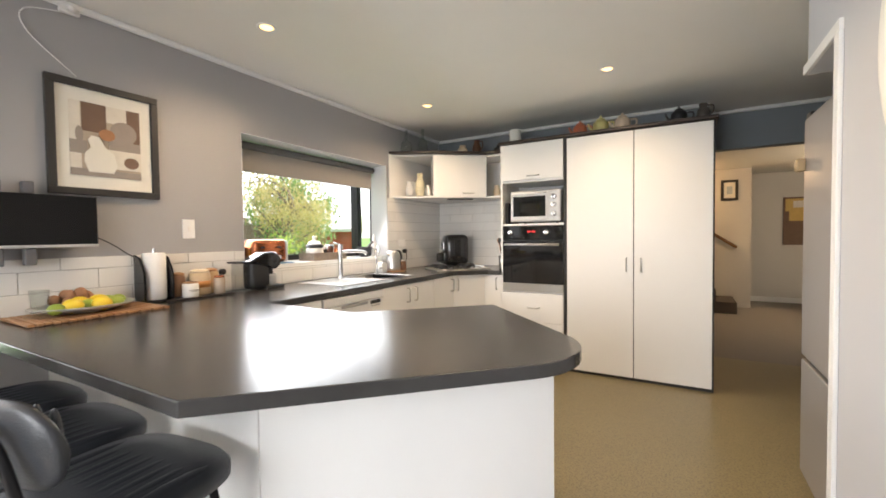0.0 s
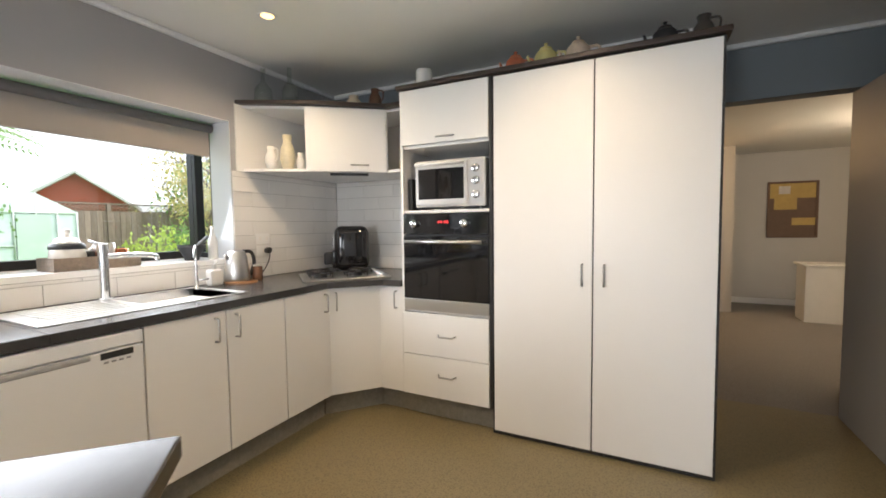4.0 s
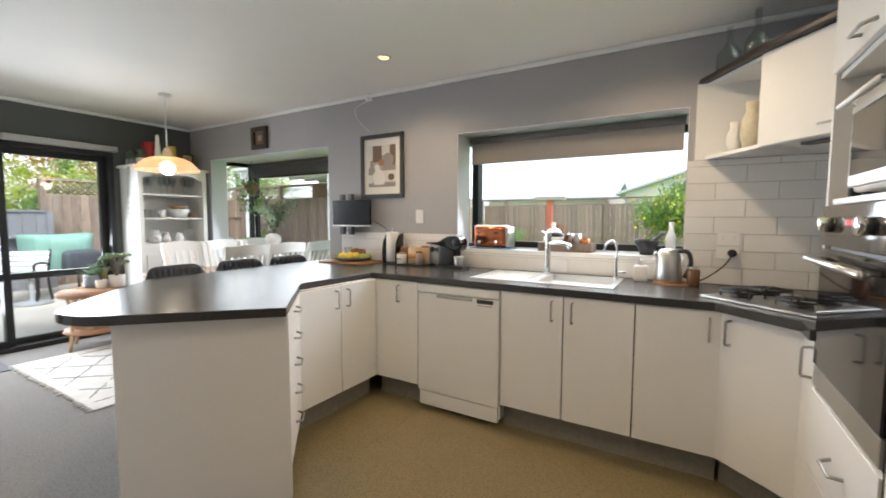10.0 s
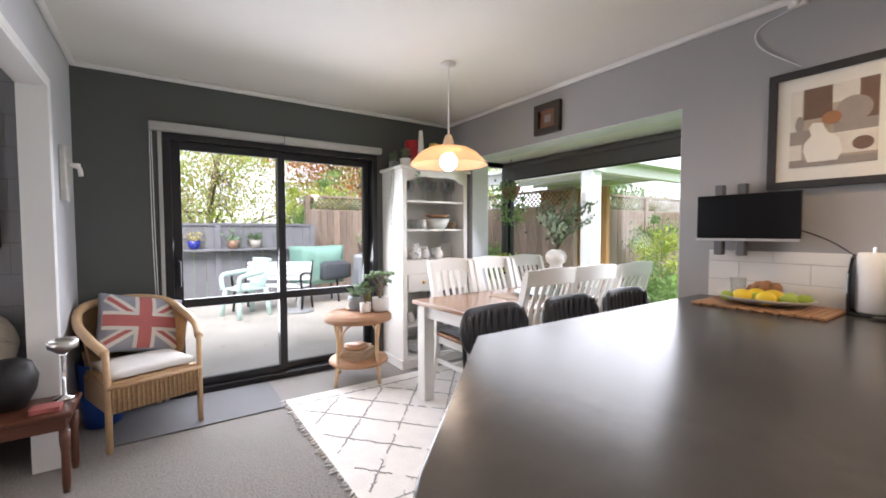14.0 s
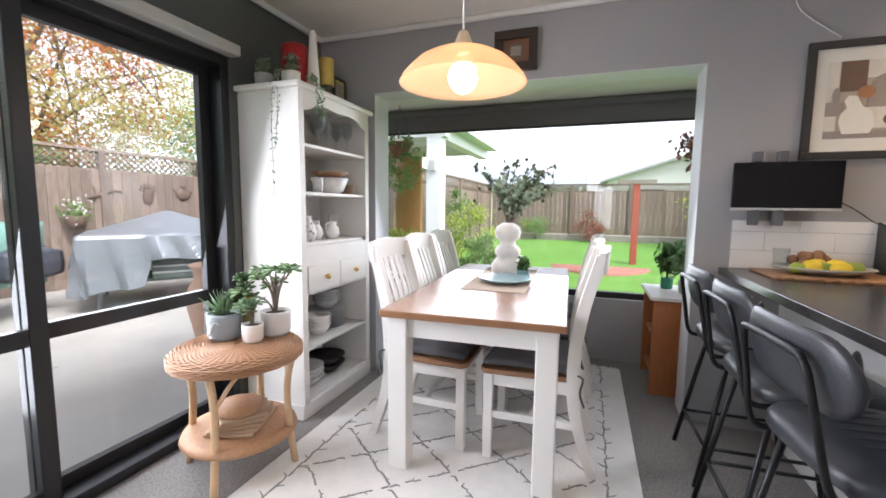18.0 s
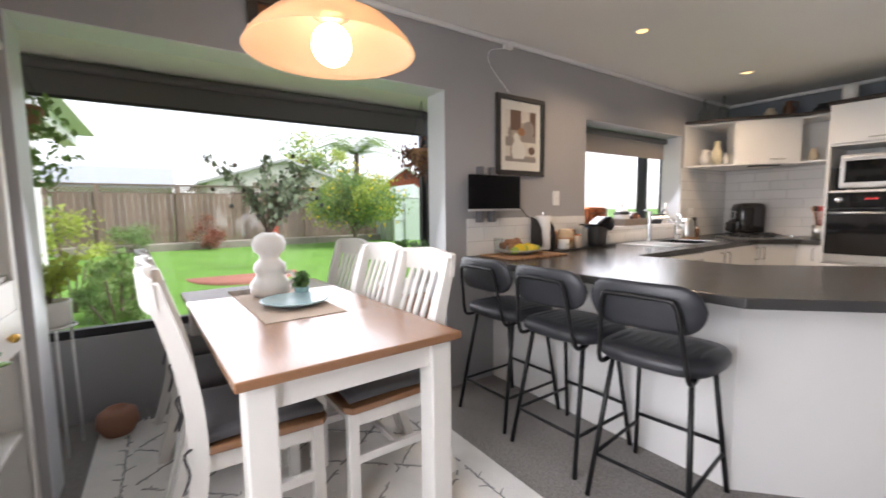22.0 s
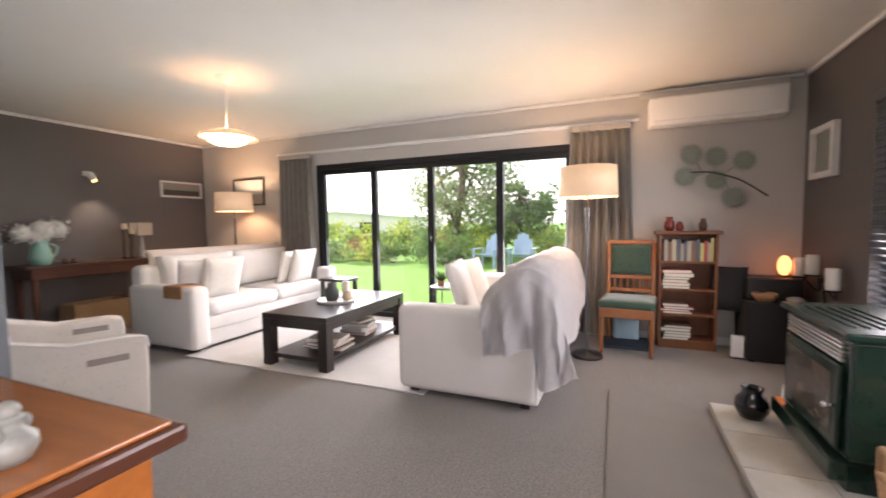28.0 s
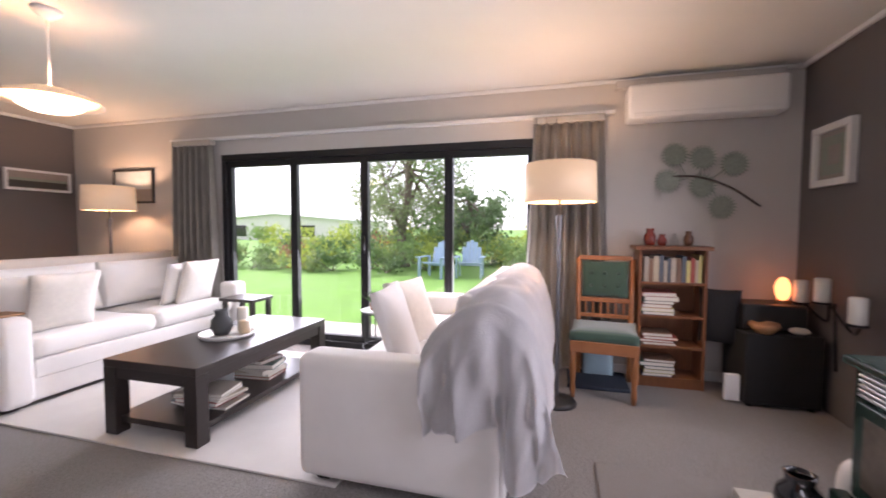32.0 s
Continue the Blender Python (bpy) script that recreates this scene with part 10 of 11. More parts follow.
fluffy = M("fluffy_cream", (0.72, 0.68, 0.62), 0.98, var=0.1, scale=30, bump=1.0, bscale=160, sheen=0.5)
pillow(3.93, 3.52, 0.47, 0.42, -16, 176, fluffy, "fluffy cream cushion on the sofa")
pillow(3.80, 3.66, 0.47, 0.40, -14, 168, fabric_white, "plain off-white cushion on the sofa")
pillow(5.08, 3.52, 0.47, 0.42, -16, 184, fluffy, "cream cushion with a tufted edge")
pillow(4.98, 3.62, 0.47, 0.40, -14, 190, fabric_white, "plain off-white cushion on the sofa")
pillow(3.85, 0.78, 0.47, 0.44, -18, 8, fabric_white, "off-white cushion under the throw")
pillow(4.3, 0.85, 0.47, 0.42, -22, -12, fluffy, "fluffy cream cushion on the near sofa")
solid("sofa_blanket", turned(cushion(-0.9, -0.05, 0, 0.9, 0.06, 0.2, 0.3), pose(4.5, 4.12, 0.75, 4, 0, 180)), M("cream_blanket", (0.62, 0.54, 0.47), 0.95, var=0.08, bump=0.6), "cream blanket folded along the sofa back", "blanket")
solid("arm_tray", boxes([(3.47, 3.42, 0.621, 3.68, 3.66, 0.635), (3.46, 3.42, 0.52, 3.474, 3.66, 0.63)], 0.003), wood_board, "wooden tray over the sofa arm", "arm tray")

# coffee table things
solid("round_tray", lathe([(0, 0), (0.17, 0), (0.18, 0.025), (0.172, 0.025), (0.165, 0.01), (0, 0.01)], 4.15, 2.24, 0.45, 40), ceramic_white, "round white tray on the coffee table", "tray")
jug(4.13, 2.27, 0.461, 0.07, 0.17, M("charcoal_pot", (0.05, 0.055, 0.06), 0.6, var=0.2), "dark round bottle vase on the tray", "vase", False)
solid("pillar_candle", cyl(4.25, 2.20, 0.461, 0.035, 0.17, 20, bev=0.005), paper, "white pillar candle on the tray", "candle")
solid("pillar_candle", cyl(4.2, 2.14, 0.461, 0.038, 0.09, 20, bev=0.005), cream, "short cream candle on the tray", "candle")
covers = [M("book_" + str(i), c, 0.6, var=0.08) for i, c in enumerate([(0.4, 0.36, 0.3), (0.1, 0.12, 0.15), (0.35, 0.08, 0.06), (0.45, 0.4, 0.3), (0.7, 0.68, 0.64), (0.12, 0.2, 0.17), (0.2, 0.12, 0.08), (0.55, 0.5, 0.2)])]
rb = random.Random(8)


def book(x, y, z, l, w, h, rz, mat, label, group):
    ob = thing("book", x, y, z, label, "book", group)
    m = pose(x, y, z, 0, 0, rz)
    part("page_block", turned(box(-l / 2 + 0.004, -w / 2 + 0.004, 0.003, l / 2 - 0.004, w / 2, h - 0.003), m), paper, ob)
    part("cover", turned(boxes([(-l / 2, -w / 2, 0, l / 2, w / 2, 0.003), (-l / 2, -w / 2, h - 0.003, l / 2, w / 2, h), (-l / 2, -w / 2, 0.003, l / 2, -w / 2 + 0.004, h - 0.003)]), m), mat, ob)


z = 0.11
for i in range(6):
    h = rb.uniform(0.014, 0.03)
    book(3.85 + rb.uniform(-.03, .03), 2.1 + rb.uniform(-.03, .03), z, 0.30, 0.22, h, rb.uniform(-12, 12) + 90, covers[i % 5], "magazine lying on the coffee table shelf", "books under the coffee table")
    z += h
z = 0.11
for i in range(5):
    h = rb.uniform(0.018, 0.035)
    book(4.35 + rb.uniform(-.03, .03), 2.15 + rb.uniform(-.03, .03), z, 0.28, 0.21, h, rb.uniform(-14, 14) + 90, covers[(i + 2) % 8], "book lying on the coffee table shelf", "books under the coffee table")
    z += h

# glass side table with cacti
gt = thing("glass_side_table", 5.08, 1.46, 0, "small round glass table on a black wire frame", "side table")
part("tabletop", cyl(5.08, 1.46, 0.49, 0.2, 0.008, 36), M("frosted_glass_top", (0.5, 0.55, 0.52), 0.15), gt)
part("frame", join(*[tube([(5.08 + 0.19 * math.cos(a * 0.2618), 1.46 + 0.19 * math.sin(a * 0.2618), zz) for a in range(24)], 0.006, 5, True) for zz in (0.484, 0.18)], *[tube([(5.08 + 0.19 * math.cos(a), 1.46 + 0.19 * math.sin(a), 0), (5.08 + 0.19 * math.cos(a), 1.46 + 0.19 * math.sin(a), 0.484)], 0.006, 5) for a in (0, 1.57, 3.14, 4.71)]), black_steel, gt)
potted("cactus", 5.03, 1.53, 0.498, 0.04, 0.06, terracotta, leaf_green, 71, "small cactus in a terracotta pot", "spiky")
potted("cactus", 5.12, 1.41, 0.498, 0.04, 0.06, M("dark_pot", (0.08, 0.07, 0.07), 0.5), leaf_pale, 72, "small cactus in a dark pot", "spiky")
et = thing("end_table", 5.32, 2.98, 0, "dark wooden end table beside the sofa", "end table")
part("tabletop", box(5.12, 2.85, 0.47, 5.42, 3.25, 0.5, 0.004), espresso, et)
for x in (5.14, 5.37):
    for y in (2.87, 3.19):
        part("leg", box(x, y, 0, x + 0.04, y + 0.04, 0.47), espresso, et)

# armchair with printed fabric
script = speckled(M("script_print_linen", (0.66, 0.62, 0.56), 0.9, var=0.08, scale=6, bump=0.4, bscale=300), 60, (0.42, 0.39, 0.35), 0.35, 0.6, 0.7)
ac = thing("armchair", 0, 0, 0, "cream armchair printed with faint script", "armchair")
part("base", smooth_box(-0.34, -0.36, 0.1, 0.34, 0.36, 0.36, 0.03), script, ac)
part("seat_cushion", cushion(-0.26, -0.22, 0.34, 0.26, 0.38, 0.47, 0.2), script, ac)
part("backrest", turned(smooth_box(-0.34, -0.08, 0, 0.34, 0.08, 0.6, 0.06), pose(0, -0.34, 0.3, 10)), script, ac)
for sx in (-1, 1):
    line2 = [(-0.42, 0.82), (-0.3, 0.74), (-0.15, 0.63), (0.05, 0.575), (0.3, 0.575), (0.38, 0.56), (0.39, 0.5), (0.38, 0.1), (-0.42, 0.1)]
    arm = prism([(a, b) for a, b in line2], 0, 0.1, 0.012)
    arm = turned(arm, Matrix(((0, 0, 1, sx * 0.34 - 0.05), (1, 0, 0, 0), (0, 1, 0, 0), (0, 0, 0, 1))))
    part("arm", arm, script, ac)
    part("piping", tube([(sx * 0.39, a, b) for a, b in line2[:7]], 0.008, 6), fabric_white, ac)
    part("printed_patch", box(min(sx * 0.391, sx * 0.394), 0.12, 0.45, max(sx * 0.391, sx * 0.394), 0.3, 0.485), ink["taupe"], ac)
    part("printed_patch", box(min(sx * 0.286, sx * 0.289), 0.12, 0.5, max(sx * 0.286, sx * 0.289), 0.3, 0.535), ink["taupe"], ac)
    for sy in (-0.3, 0.3):
        part("foot", cyl(sx * 0.3, sy, 0, 0.025, 0.1, 12, 0.03), espresso, ac)
part("small_cushion", turned(cushion(-0.2, -0.06, 0, 0.2, 0.06, 0.38, 0.6), pose(0.02, -0.18, 0.46, 14)), M("lilac_grey_cushion", (0.45, 0.44, 0.5), 0.9, var=0.08, bump=0.5), ac, "lilac-grey scatter cushion")
place(ac, pose(2.223, 2.75, 0, 0, 0, -111))

# console on the feature wall
cn = thing("console_table", 3.7, 5.35, 0, "dark mahogany console table against the feature wall", "console table")
part("top", box(3.12, 5.16, 0.77, 4.42, 5.6, 0.8, 0.006), mahogany, cn)
part("apron", box(3.17, 5.2, 0.66, 4.37, 5.57, 0.77, 0.004), mahogany, cn)
for x in (3.2, 4.34):
    for y in (5.23, 5.54):
        part("leg", lathe([(0, 0), (0.02, 0), (0.035, 0.1), (0.02, 0.25), (0.035, 0.45), (0.028, 0.66), (0, 0.66)], x, y, 0, 12), mahogany, cn)
wb = thing("wicker_basket", 3.75, 5.35, 0, "square wicker basket under the console", "basket")
part("body", boxes([(3.5, 5.2, 0, 4.05, 5.22, 0.34), (3.5, 5.5, 0, 4.05, 5.52, 0.34), (3.5, 5.22, 0, 3.52, 5.5, 0.34), (4.03, 5.22, 0, 4.05, 5.5, 0.34), (3.52, 5.22, 0, 4.03, 5.5, 0.02)], 0.006), wicker, wb)
fj = thing("flower_jug", 3.32, 5.36, 0.8, "pale green jug of white hydrangeas", "flower jug")
part("jug", lathe([(0, 0), (0.07, 0), (0.1, 0.08), (0.08, 0.17), (0.06, 0.22), (0.08, 0.27), (0.07, 0.27), (0.05, 0.21), (0, 0.2)], 3.32, 5.36, 0.8), M("mint_glaze", (0.3, 0.55, 0.46), 0.3, var=0.08), fj)
part("handle", tube(spline([(3.40, 5.36, 1.02), (3.46, 5.36, 0.98), (3.44, 5.36, 0.9), (3.41, 5.36, 0.88)], 5), 0.012), M("mint_glaze_handle", (0.3, 0.55, 0.46), 0.3), fj)
for i, (dx, dz, r) in enumerate(((-0.14, 0.33, 0.09), (0.02, 0.36, 0.11), (0.14, 0.37, 0.1), (-0.03, 0.31, 0.09))):
    part("bloom", join(ball(3.32 + dx, 5.36, 0.8 + dz, r * 0.95, seg=14, rings=10), leaves([(3.32 + dx, 5.36, 0.8 + dz, r)], 300, 0.5, 0.035, 80 + i)), M("white_petal", (0.75, 0.74, 0.68), 0.8), fj)
tl = thing("table_lamp", 4.36, 5.36, 0.8, "small table lamp with a square pale shade", "table lamp")
part("base", lathe([(0, 0), (0.05, 0), (0.02, 0.03), (0.03, 0.1), (0.02, 0.2), (0.012, 0.3), (0, 0.3)], 4.33, 5.36, 0.8), M("twisted_glass", (0.4, 0.4, 0.38), 0.2), tl)
part("shade", prism([(4.24, 5.28), (4.42, 5.28), (4.42, 5.44), (4.24, 5.44)], 1.08, 1.24, 0.004), M("linen_shade", (0.5, 0.44, 0.36), 0.9), tl)
for x, h in ((4.12, 0.36), (4.2, 0.3)):
    ch2 = thing("candlestick", x, 5.33, 0.8, "tall dark candlestick with a cream candle", "candlestick", "candlesticks on the console")
    part("stick", lathe([(0, 0), (0.045, 0), (0.02, 0.04), (0.03, h * 0.5), (0.02, h * 0.8), (0.04, h), (0, h)], x, 5.33, 0.8, 16), M("bronze", (0.12, 0.09, 0.06), 0.4, 0.6), ch2)
    part("candle", cyl(x, 5.33, 0.8 + h, 0.03, 0.07, 14), cream, ch2)
jug(3.5, 5.3, 0.8, 0.035, 0.06, brown_glaze, "small brown pot on the console", "pot", False)
jug(3.58, 5.3, 0.8, 0.035, 0.05, brown_glaze, "small brown pot on the console", "pot", False)
ws = thing("wall_spotlight", 3.92, 5.6, 1.78, "small white adjustable wall spotlight, lit", "wall light")
part("mount", box(3.88, YN - 0.03, 1.8, 3.96, YN - 0.001, 1.86, 0.005), trim_white, ws)
part("head", turned(cyl(0, 0, 0, 0.03, 0.1, 18, 0.04), look((3.92, 5.57, 1.82), (3.95, 5.4, 1.6)) @ pose(0, 0, -0.1)), trim_white, ws)
part("lens", turned(cyl(0, 0, 0, 0.026, 0.003, 18), look((3.92, 5.57, 1.82), (3.95, 5.4, 1.6)) @ pose(0, 0, -0.104)), down_glow, ws)
sp = bpy.data.lights.new("wall_spot_lamp", "SPOT")
sp.energy, sp.color, sp.spot_size, sp.spot_blend, sp.shadow_soft_size = 3, (1, 0.85, 0.65), radians(90), 0.8, 0.02
spo = new("wall_spot_lamp", sp)
spo.matrix_world = look((3.94, 5.47, 1.68), (4.0, 5.55, 0.9))

# green chair, bookcase, corner things
gc = thing("occasional_chair", 0, 0, 0, "carved oak chair with buttoned green velvet back", "chair")
oak2 = M("carved_oak", (0.3, 0.12, 0.045), 0.35, var=0.2, scale=7)
part("seat", cushion(-0.23, -0.22, 0.39, 0.23, 0.23, 0.49, 0.35), green_velvet, gc)
part("seat_frame", boxes([(-0.22, 0.2, 0.33, 0.22, 0.23, 0.41), (-0.22, -0.22, 0.33, 0.22, -0.19, 0.41), (-0.22, -0.19, 0.33, -0.19, 0.2, 0.41), (0.19, -0.19, 0.33, 0.22, 0.2, 0.41)], 0.004), oak2, gc)
for sx in (-1, 1):
    part("front_leg", lathe([(0, 0), (0.014, 0), (0.02, 0.05), (0.016, 0.12), (0.026, 0.2), (0.022, 0.28), (0.024, 0.4), (0, 0.4)], sx * 0.2, 0.205, 0, 12), oak2, gc)
    part("back_post", tube(spline([(sx * 0.19, -0.26, 0), (sx * 0.19, -0.21, 0.35), (sx * 0.195, -0.23, 0.65), (sx * 0.2, -0.28, 0.96)], 5), 0.02, 8), oak2, gc)
part("back_pad", turned(cushion(-0.175, -0.03, 0, 0.175, 0.035, 0.29, 0.3), pose(0, -0.245, 0.655, 9)), green_velvet, gc)
for i in range(3):
    for j in range(2):
        part("button", ball(-0.1 + 0.1 * i, -0.222 - 0.016 * j, 0.75 + 0.1 * j, 0.012), green_velvet, gc)
for b in ((-0.19, -0.24, 0.62, 0.19, -0.215, 0.655), (-0.19, -0.23, 0.5, 0.19, -0.205, 0.53), (-0.2, -0.3, 0.95, 0.2, -0.26, 0.985)):
    part("back_rail", box(*b, 0.004), oak2, gc)
for i in range(6):
    part("spindle", lathe([(0.006, 0), (0.011, 0.03), (0.006, 0.05), (0.011, 0.07), (0.006, 0.09)], -0.14 + 0.056 * i, -0.222, 0.53, 8), oak2, gc)
place(gc, pose(5.03, -0.31, 0, 0, 0, 84))
BK = (5.2, XE - 0.005, -1.03, -0.57)
bkc = thing("bookcase", 5.32, -0.8, 0, "narrow brown wooden bookcase full of books", "bookcase")
part("side", box(BK[0], BK[2], 0, BK[1], BK[2] + 0.02, 1.04, 0.003), walnut, bkc)
part("side", box(BK[0], BK[3] - 0.02, 0, BK[1], BK[3], 1.04, 0.003), walnut, bkc)
part("back", box(BK[1] - 0.01, BK[2] + 0.02, 0.04, BK[1], BK[3] - 0.02, 1.04), walnut, bkc)
part("top", box(BK[0] - 0.02, BK[2] - 0.03, 1.04, BK[1], BK[3] + 0.03, 1.07, 0.006), walnut, bkc)
for zz in (0.06, 0.3, 0.53, 0.78):
    part("shelf", box(BK[0] + 0.005, BK[2] + 0.02, zz, BK[1] - 0.01, BK[3] - 0.02, zz + 0.018), walnut, bkc)
part("plinth", box(BK[0] + 0.01, BK[2], 0, BK[0] + 0.03, BK[3], 0.06), walnut, bkc)
for zz, n in ((0.078, 5), (0.318, 4), (0.548, 6)):
    z = zz
    for i in range(n):
        h = rb.uniform(0.018, 0.034)
        book(5.31, -0.72 + rb.uniform(-.015, .015), z, 0.19, 0.22 + rb.uniform(-.02, .02), h, rb.uniform(-5, 5) + 180, covers[rb.randrange(8)], "book lying flat in the bookcase", "books in the bookcase")
        z += h
y = -1.0
while y < -0.64:
    t = rb.uniform(0.02, 0.04)
    hh = rb.uniform(0.16, 0.21)
    ob = thing("book", 5.32, y + t / 2, 0.798, "upright book in the bookcase", "book", "books in the bookcase")
    part("cover", box(5.23, y, 0.798, 5.4, y + t - 0.002, 0.798 + hh, 0.002), covers[rb.randrange(8)], ob)
    y += t
jug(5.32, -0.66, 1.071, 0.045, 0.13, M("oxblood_glaze", (0.2, 0.03, 0.02), 0.25), "dark red glazed vase on the bookcase", "vase", False)
jug(5.3, -0.74, 1.071, 0.035, 0.085, M("oxblood_glaze_small", (0.2, 0.03, 0.02), 0.25), "small dark red vase on the bookcase", "vase", False)
jug(5.33, -0.93, 1.071, 0.035, 0.11, brown_glaze, "small bronze bust-like ornament on the bookcase", "ornament", False)
solid("perfume_bottle", lathe([(0, 0), (0.025, 0), (0.03, 0.04), (0.01, 0.07), (0.008, 0.09), (0, 0.09)], 5.32, -0.83, 1.071), clear, "small glass bottle on the bookcase", "bottle")
wa = thing("metal_wall_art", XE, -1.06, 1.36, "metal wall art of seed heads on a curved stem", "wall art")
seed_mat = M("sage_metal", (0.27, 0.31, 0.26), 0.7, 0.05, var=0.25, scale=45)
part("branch", tube(spline([(XE - 0.03, -0.83, 1.61), (XE - 0.035, -1.0, 1.6), (XE - 0.035, -1.22, 1.52), (XE - 0.03, -1.43, 1.37)], 8), 0.008, 6), M("dark_bronze_stem", (0.1, 0.08, 0.07), 0.5, 0.5), wa)
for y, z in ((-0.844, 1.775), (-1.036, 1.743), (-1.25, 1.69), (-0.796, 1.572), (-1.04, 1.53), (-1.177, 1.365)):
    star = [((0.102 if k % 2 else 0.07) * math.cos(k * math.pi / 22), (0.102 if k % 2 else 0.07) * math.sin(k * math.pi / 22)) for k in range(44)]
    part("seed_head", turned(prism(star, 0, 0.006, 0.0), pose(XE - 0.036, y, z, 0, 90)), seed_mat, wa)
    part("twig", tube([(XE - 0.03, y, z), (XE - 0.033, -1.0 + (y + 1.0) * 0.4, 1.585)], 0.004, 5), seed_mat, wa)
spk = thing("subwoofer", 5.1, -1.42, 0, "black fabric-covered subwoofer in the corner", "speaker")
part("body", box(4.98, -1.64, 0.02, 5.38, -1.2, 0.5, 0.01), M("black_speaker_cloth", (0.012, 0.012, 0.013), 0.85, bump=0.3, bscale=300), spk)
for x in (5.02, 5.34):
    for yy in (-1.6, -1.24):
        part("foot", cyl(x, yy, 0, 0.02, 0.02, 10), matt_black, spk)
solid("black_box", box(5.1, -1.6, 0.501, 5.36, -1.22, 0.68, 0.01), matt_black, "black audio box on the subwoofer", "audio box")
solid("wooden_bowl", lathe([(0, 0), (0.05, 0), (0.09, 0.05), (0.085, 0.07), (0.075, 0.065), (0.04, 0.015), (0, 0.015)], 5.03, -1.32, 0.501), wood_board, "turned wooden bowl on the subwoofer", "bowl")
solid("stone_heart", ball(5.03, -1.52, 0.525, 0.05, 0.06, 0.024), hearth_tile, "pale flat stone on the subwoofer", "stone")
slt = thing("salt_lamp", 5.2, -1.5, 0.681, "glowing orange salt lamp", "salt lamp")
part("stone", ball(5.22, -1.5, 0.78, 0.05, 0.05, 0.085, 8, 6), lampshade("lit_salt", (1.0, 0.28, 0.08), 1.2), slt)
part("base", cyl(5.22, -1.5, 0.681, 0.05, 0.02, 16), wood_board, slt)
blackcloth = solid("hanging_bag", turned(cushion(-0.13, -0.06, 0, 0.13, 0.08, 0.4, 0.4), pose(5.26, -1.13, 0.36, 0, 0, 70)), M("black_cloth", (0.012, 0.013, 0.016), 0.9, bump=0.6, bscale=60), "crumpled black bag against the speaker", "bag")
solid("white_box", box(5.02, -1.19, 0.02, 5.06, -1.10, 0.2, 0.004), trim_white, "small white box on the floor by the speaker", "box")
scn = thing("candle_sconce", 5.0, YS + 0.02, 0.6, "black iron wall sconce with three white candles", "candle sconce")
for x, z in ((5.18, 0.70), (4.95, 0.74), (4.62, 0.67)):
    part("candle", cyl(x, YS + 0.1, z, 0.042, 0.15, 20, bev=0.006), paper, scn)
    part("cup", cyl(x, YS + 0.1, z - 0.012, 0.05, 0.012, 16), black_steel, scn)
part("iron_arm", join(tube(spline([(5.18, YS + 0.08, 0.69), (5.05, YS + 0.02, 0.6), (4.95, YS + 0.06, 0.73)], 6), 0.008, 6), tube(spline([(4.95, YS + 0.06, 0.73), (4.8, YS + 0.02, 0.58), (4.62, YS + 0.08, 0.66)], 6), 0.008, 6), tube([(4.95, YS + 0.01, 0.3), (4.95, YS + 0.03, 0.73)], 0.008, 6)), black_steel, scn)
solid("blue_bag", turned(cushion(-0.12, -0.05, 0, 0.12, 0.05, 0.26, 0.4), pose(5.32, -0.30, 0.0, 0, 0, 90)), M("pale_blue_bag", (0.35, 0.5, 0.58), 0.7), "pale blue bag on the floor behind the chair", "bag")
solid("dark_footrest", box(5.0, -0.5, 0.0, 5.38, -0.06, 0.03, 0.01), M("navy_mat", (0.03, 0.04, 0.06), 0.9), "small dark mat under the green chair", "mat")

# hearth things and baskets
jug(3.73, -0.92, 0.056, 0.085, 0.17, gloss_black, "glossy black pot on the hearth", "pot", False)
solid("white_owl_ornament", ball(3.78, -1.12, 0.17, 0.055, 0.05, 0.115), ceramic_white, "white ceramic ornament on the hearth", "ornament")
ft = thing("fire_tools", 3.82, -1.28, 0.055, "black fireside tool stand", "fire tools")
part("stand", join(cyl(3.82, -1.28, 0.055, 0.07, 0.015, 16), cyl(3.82, -1.28, 0.06, 0.007, 0.55, 8)), black_steel, ft)
for i in range(3):
    a = i * 2.1
    part("tool", tube([(3.82 + 0.04 * math.cos(a), -1.28 + 0.04 * math.sin(a), 0.12), (3.82 + 0.03 * math.cos(a), -1.28 + 0.03 * math.sin(a), 0.56)], 0.006, 6), black_steel, ft)


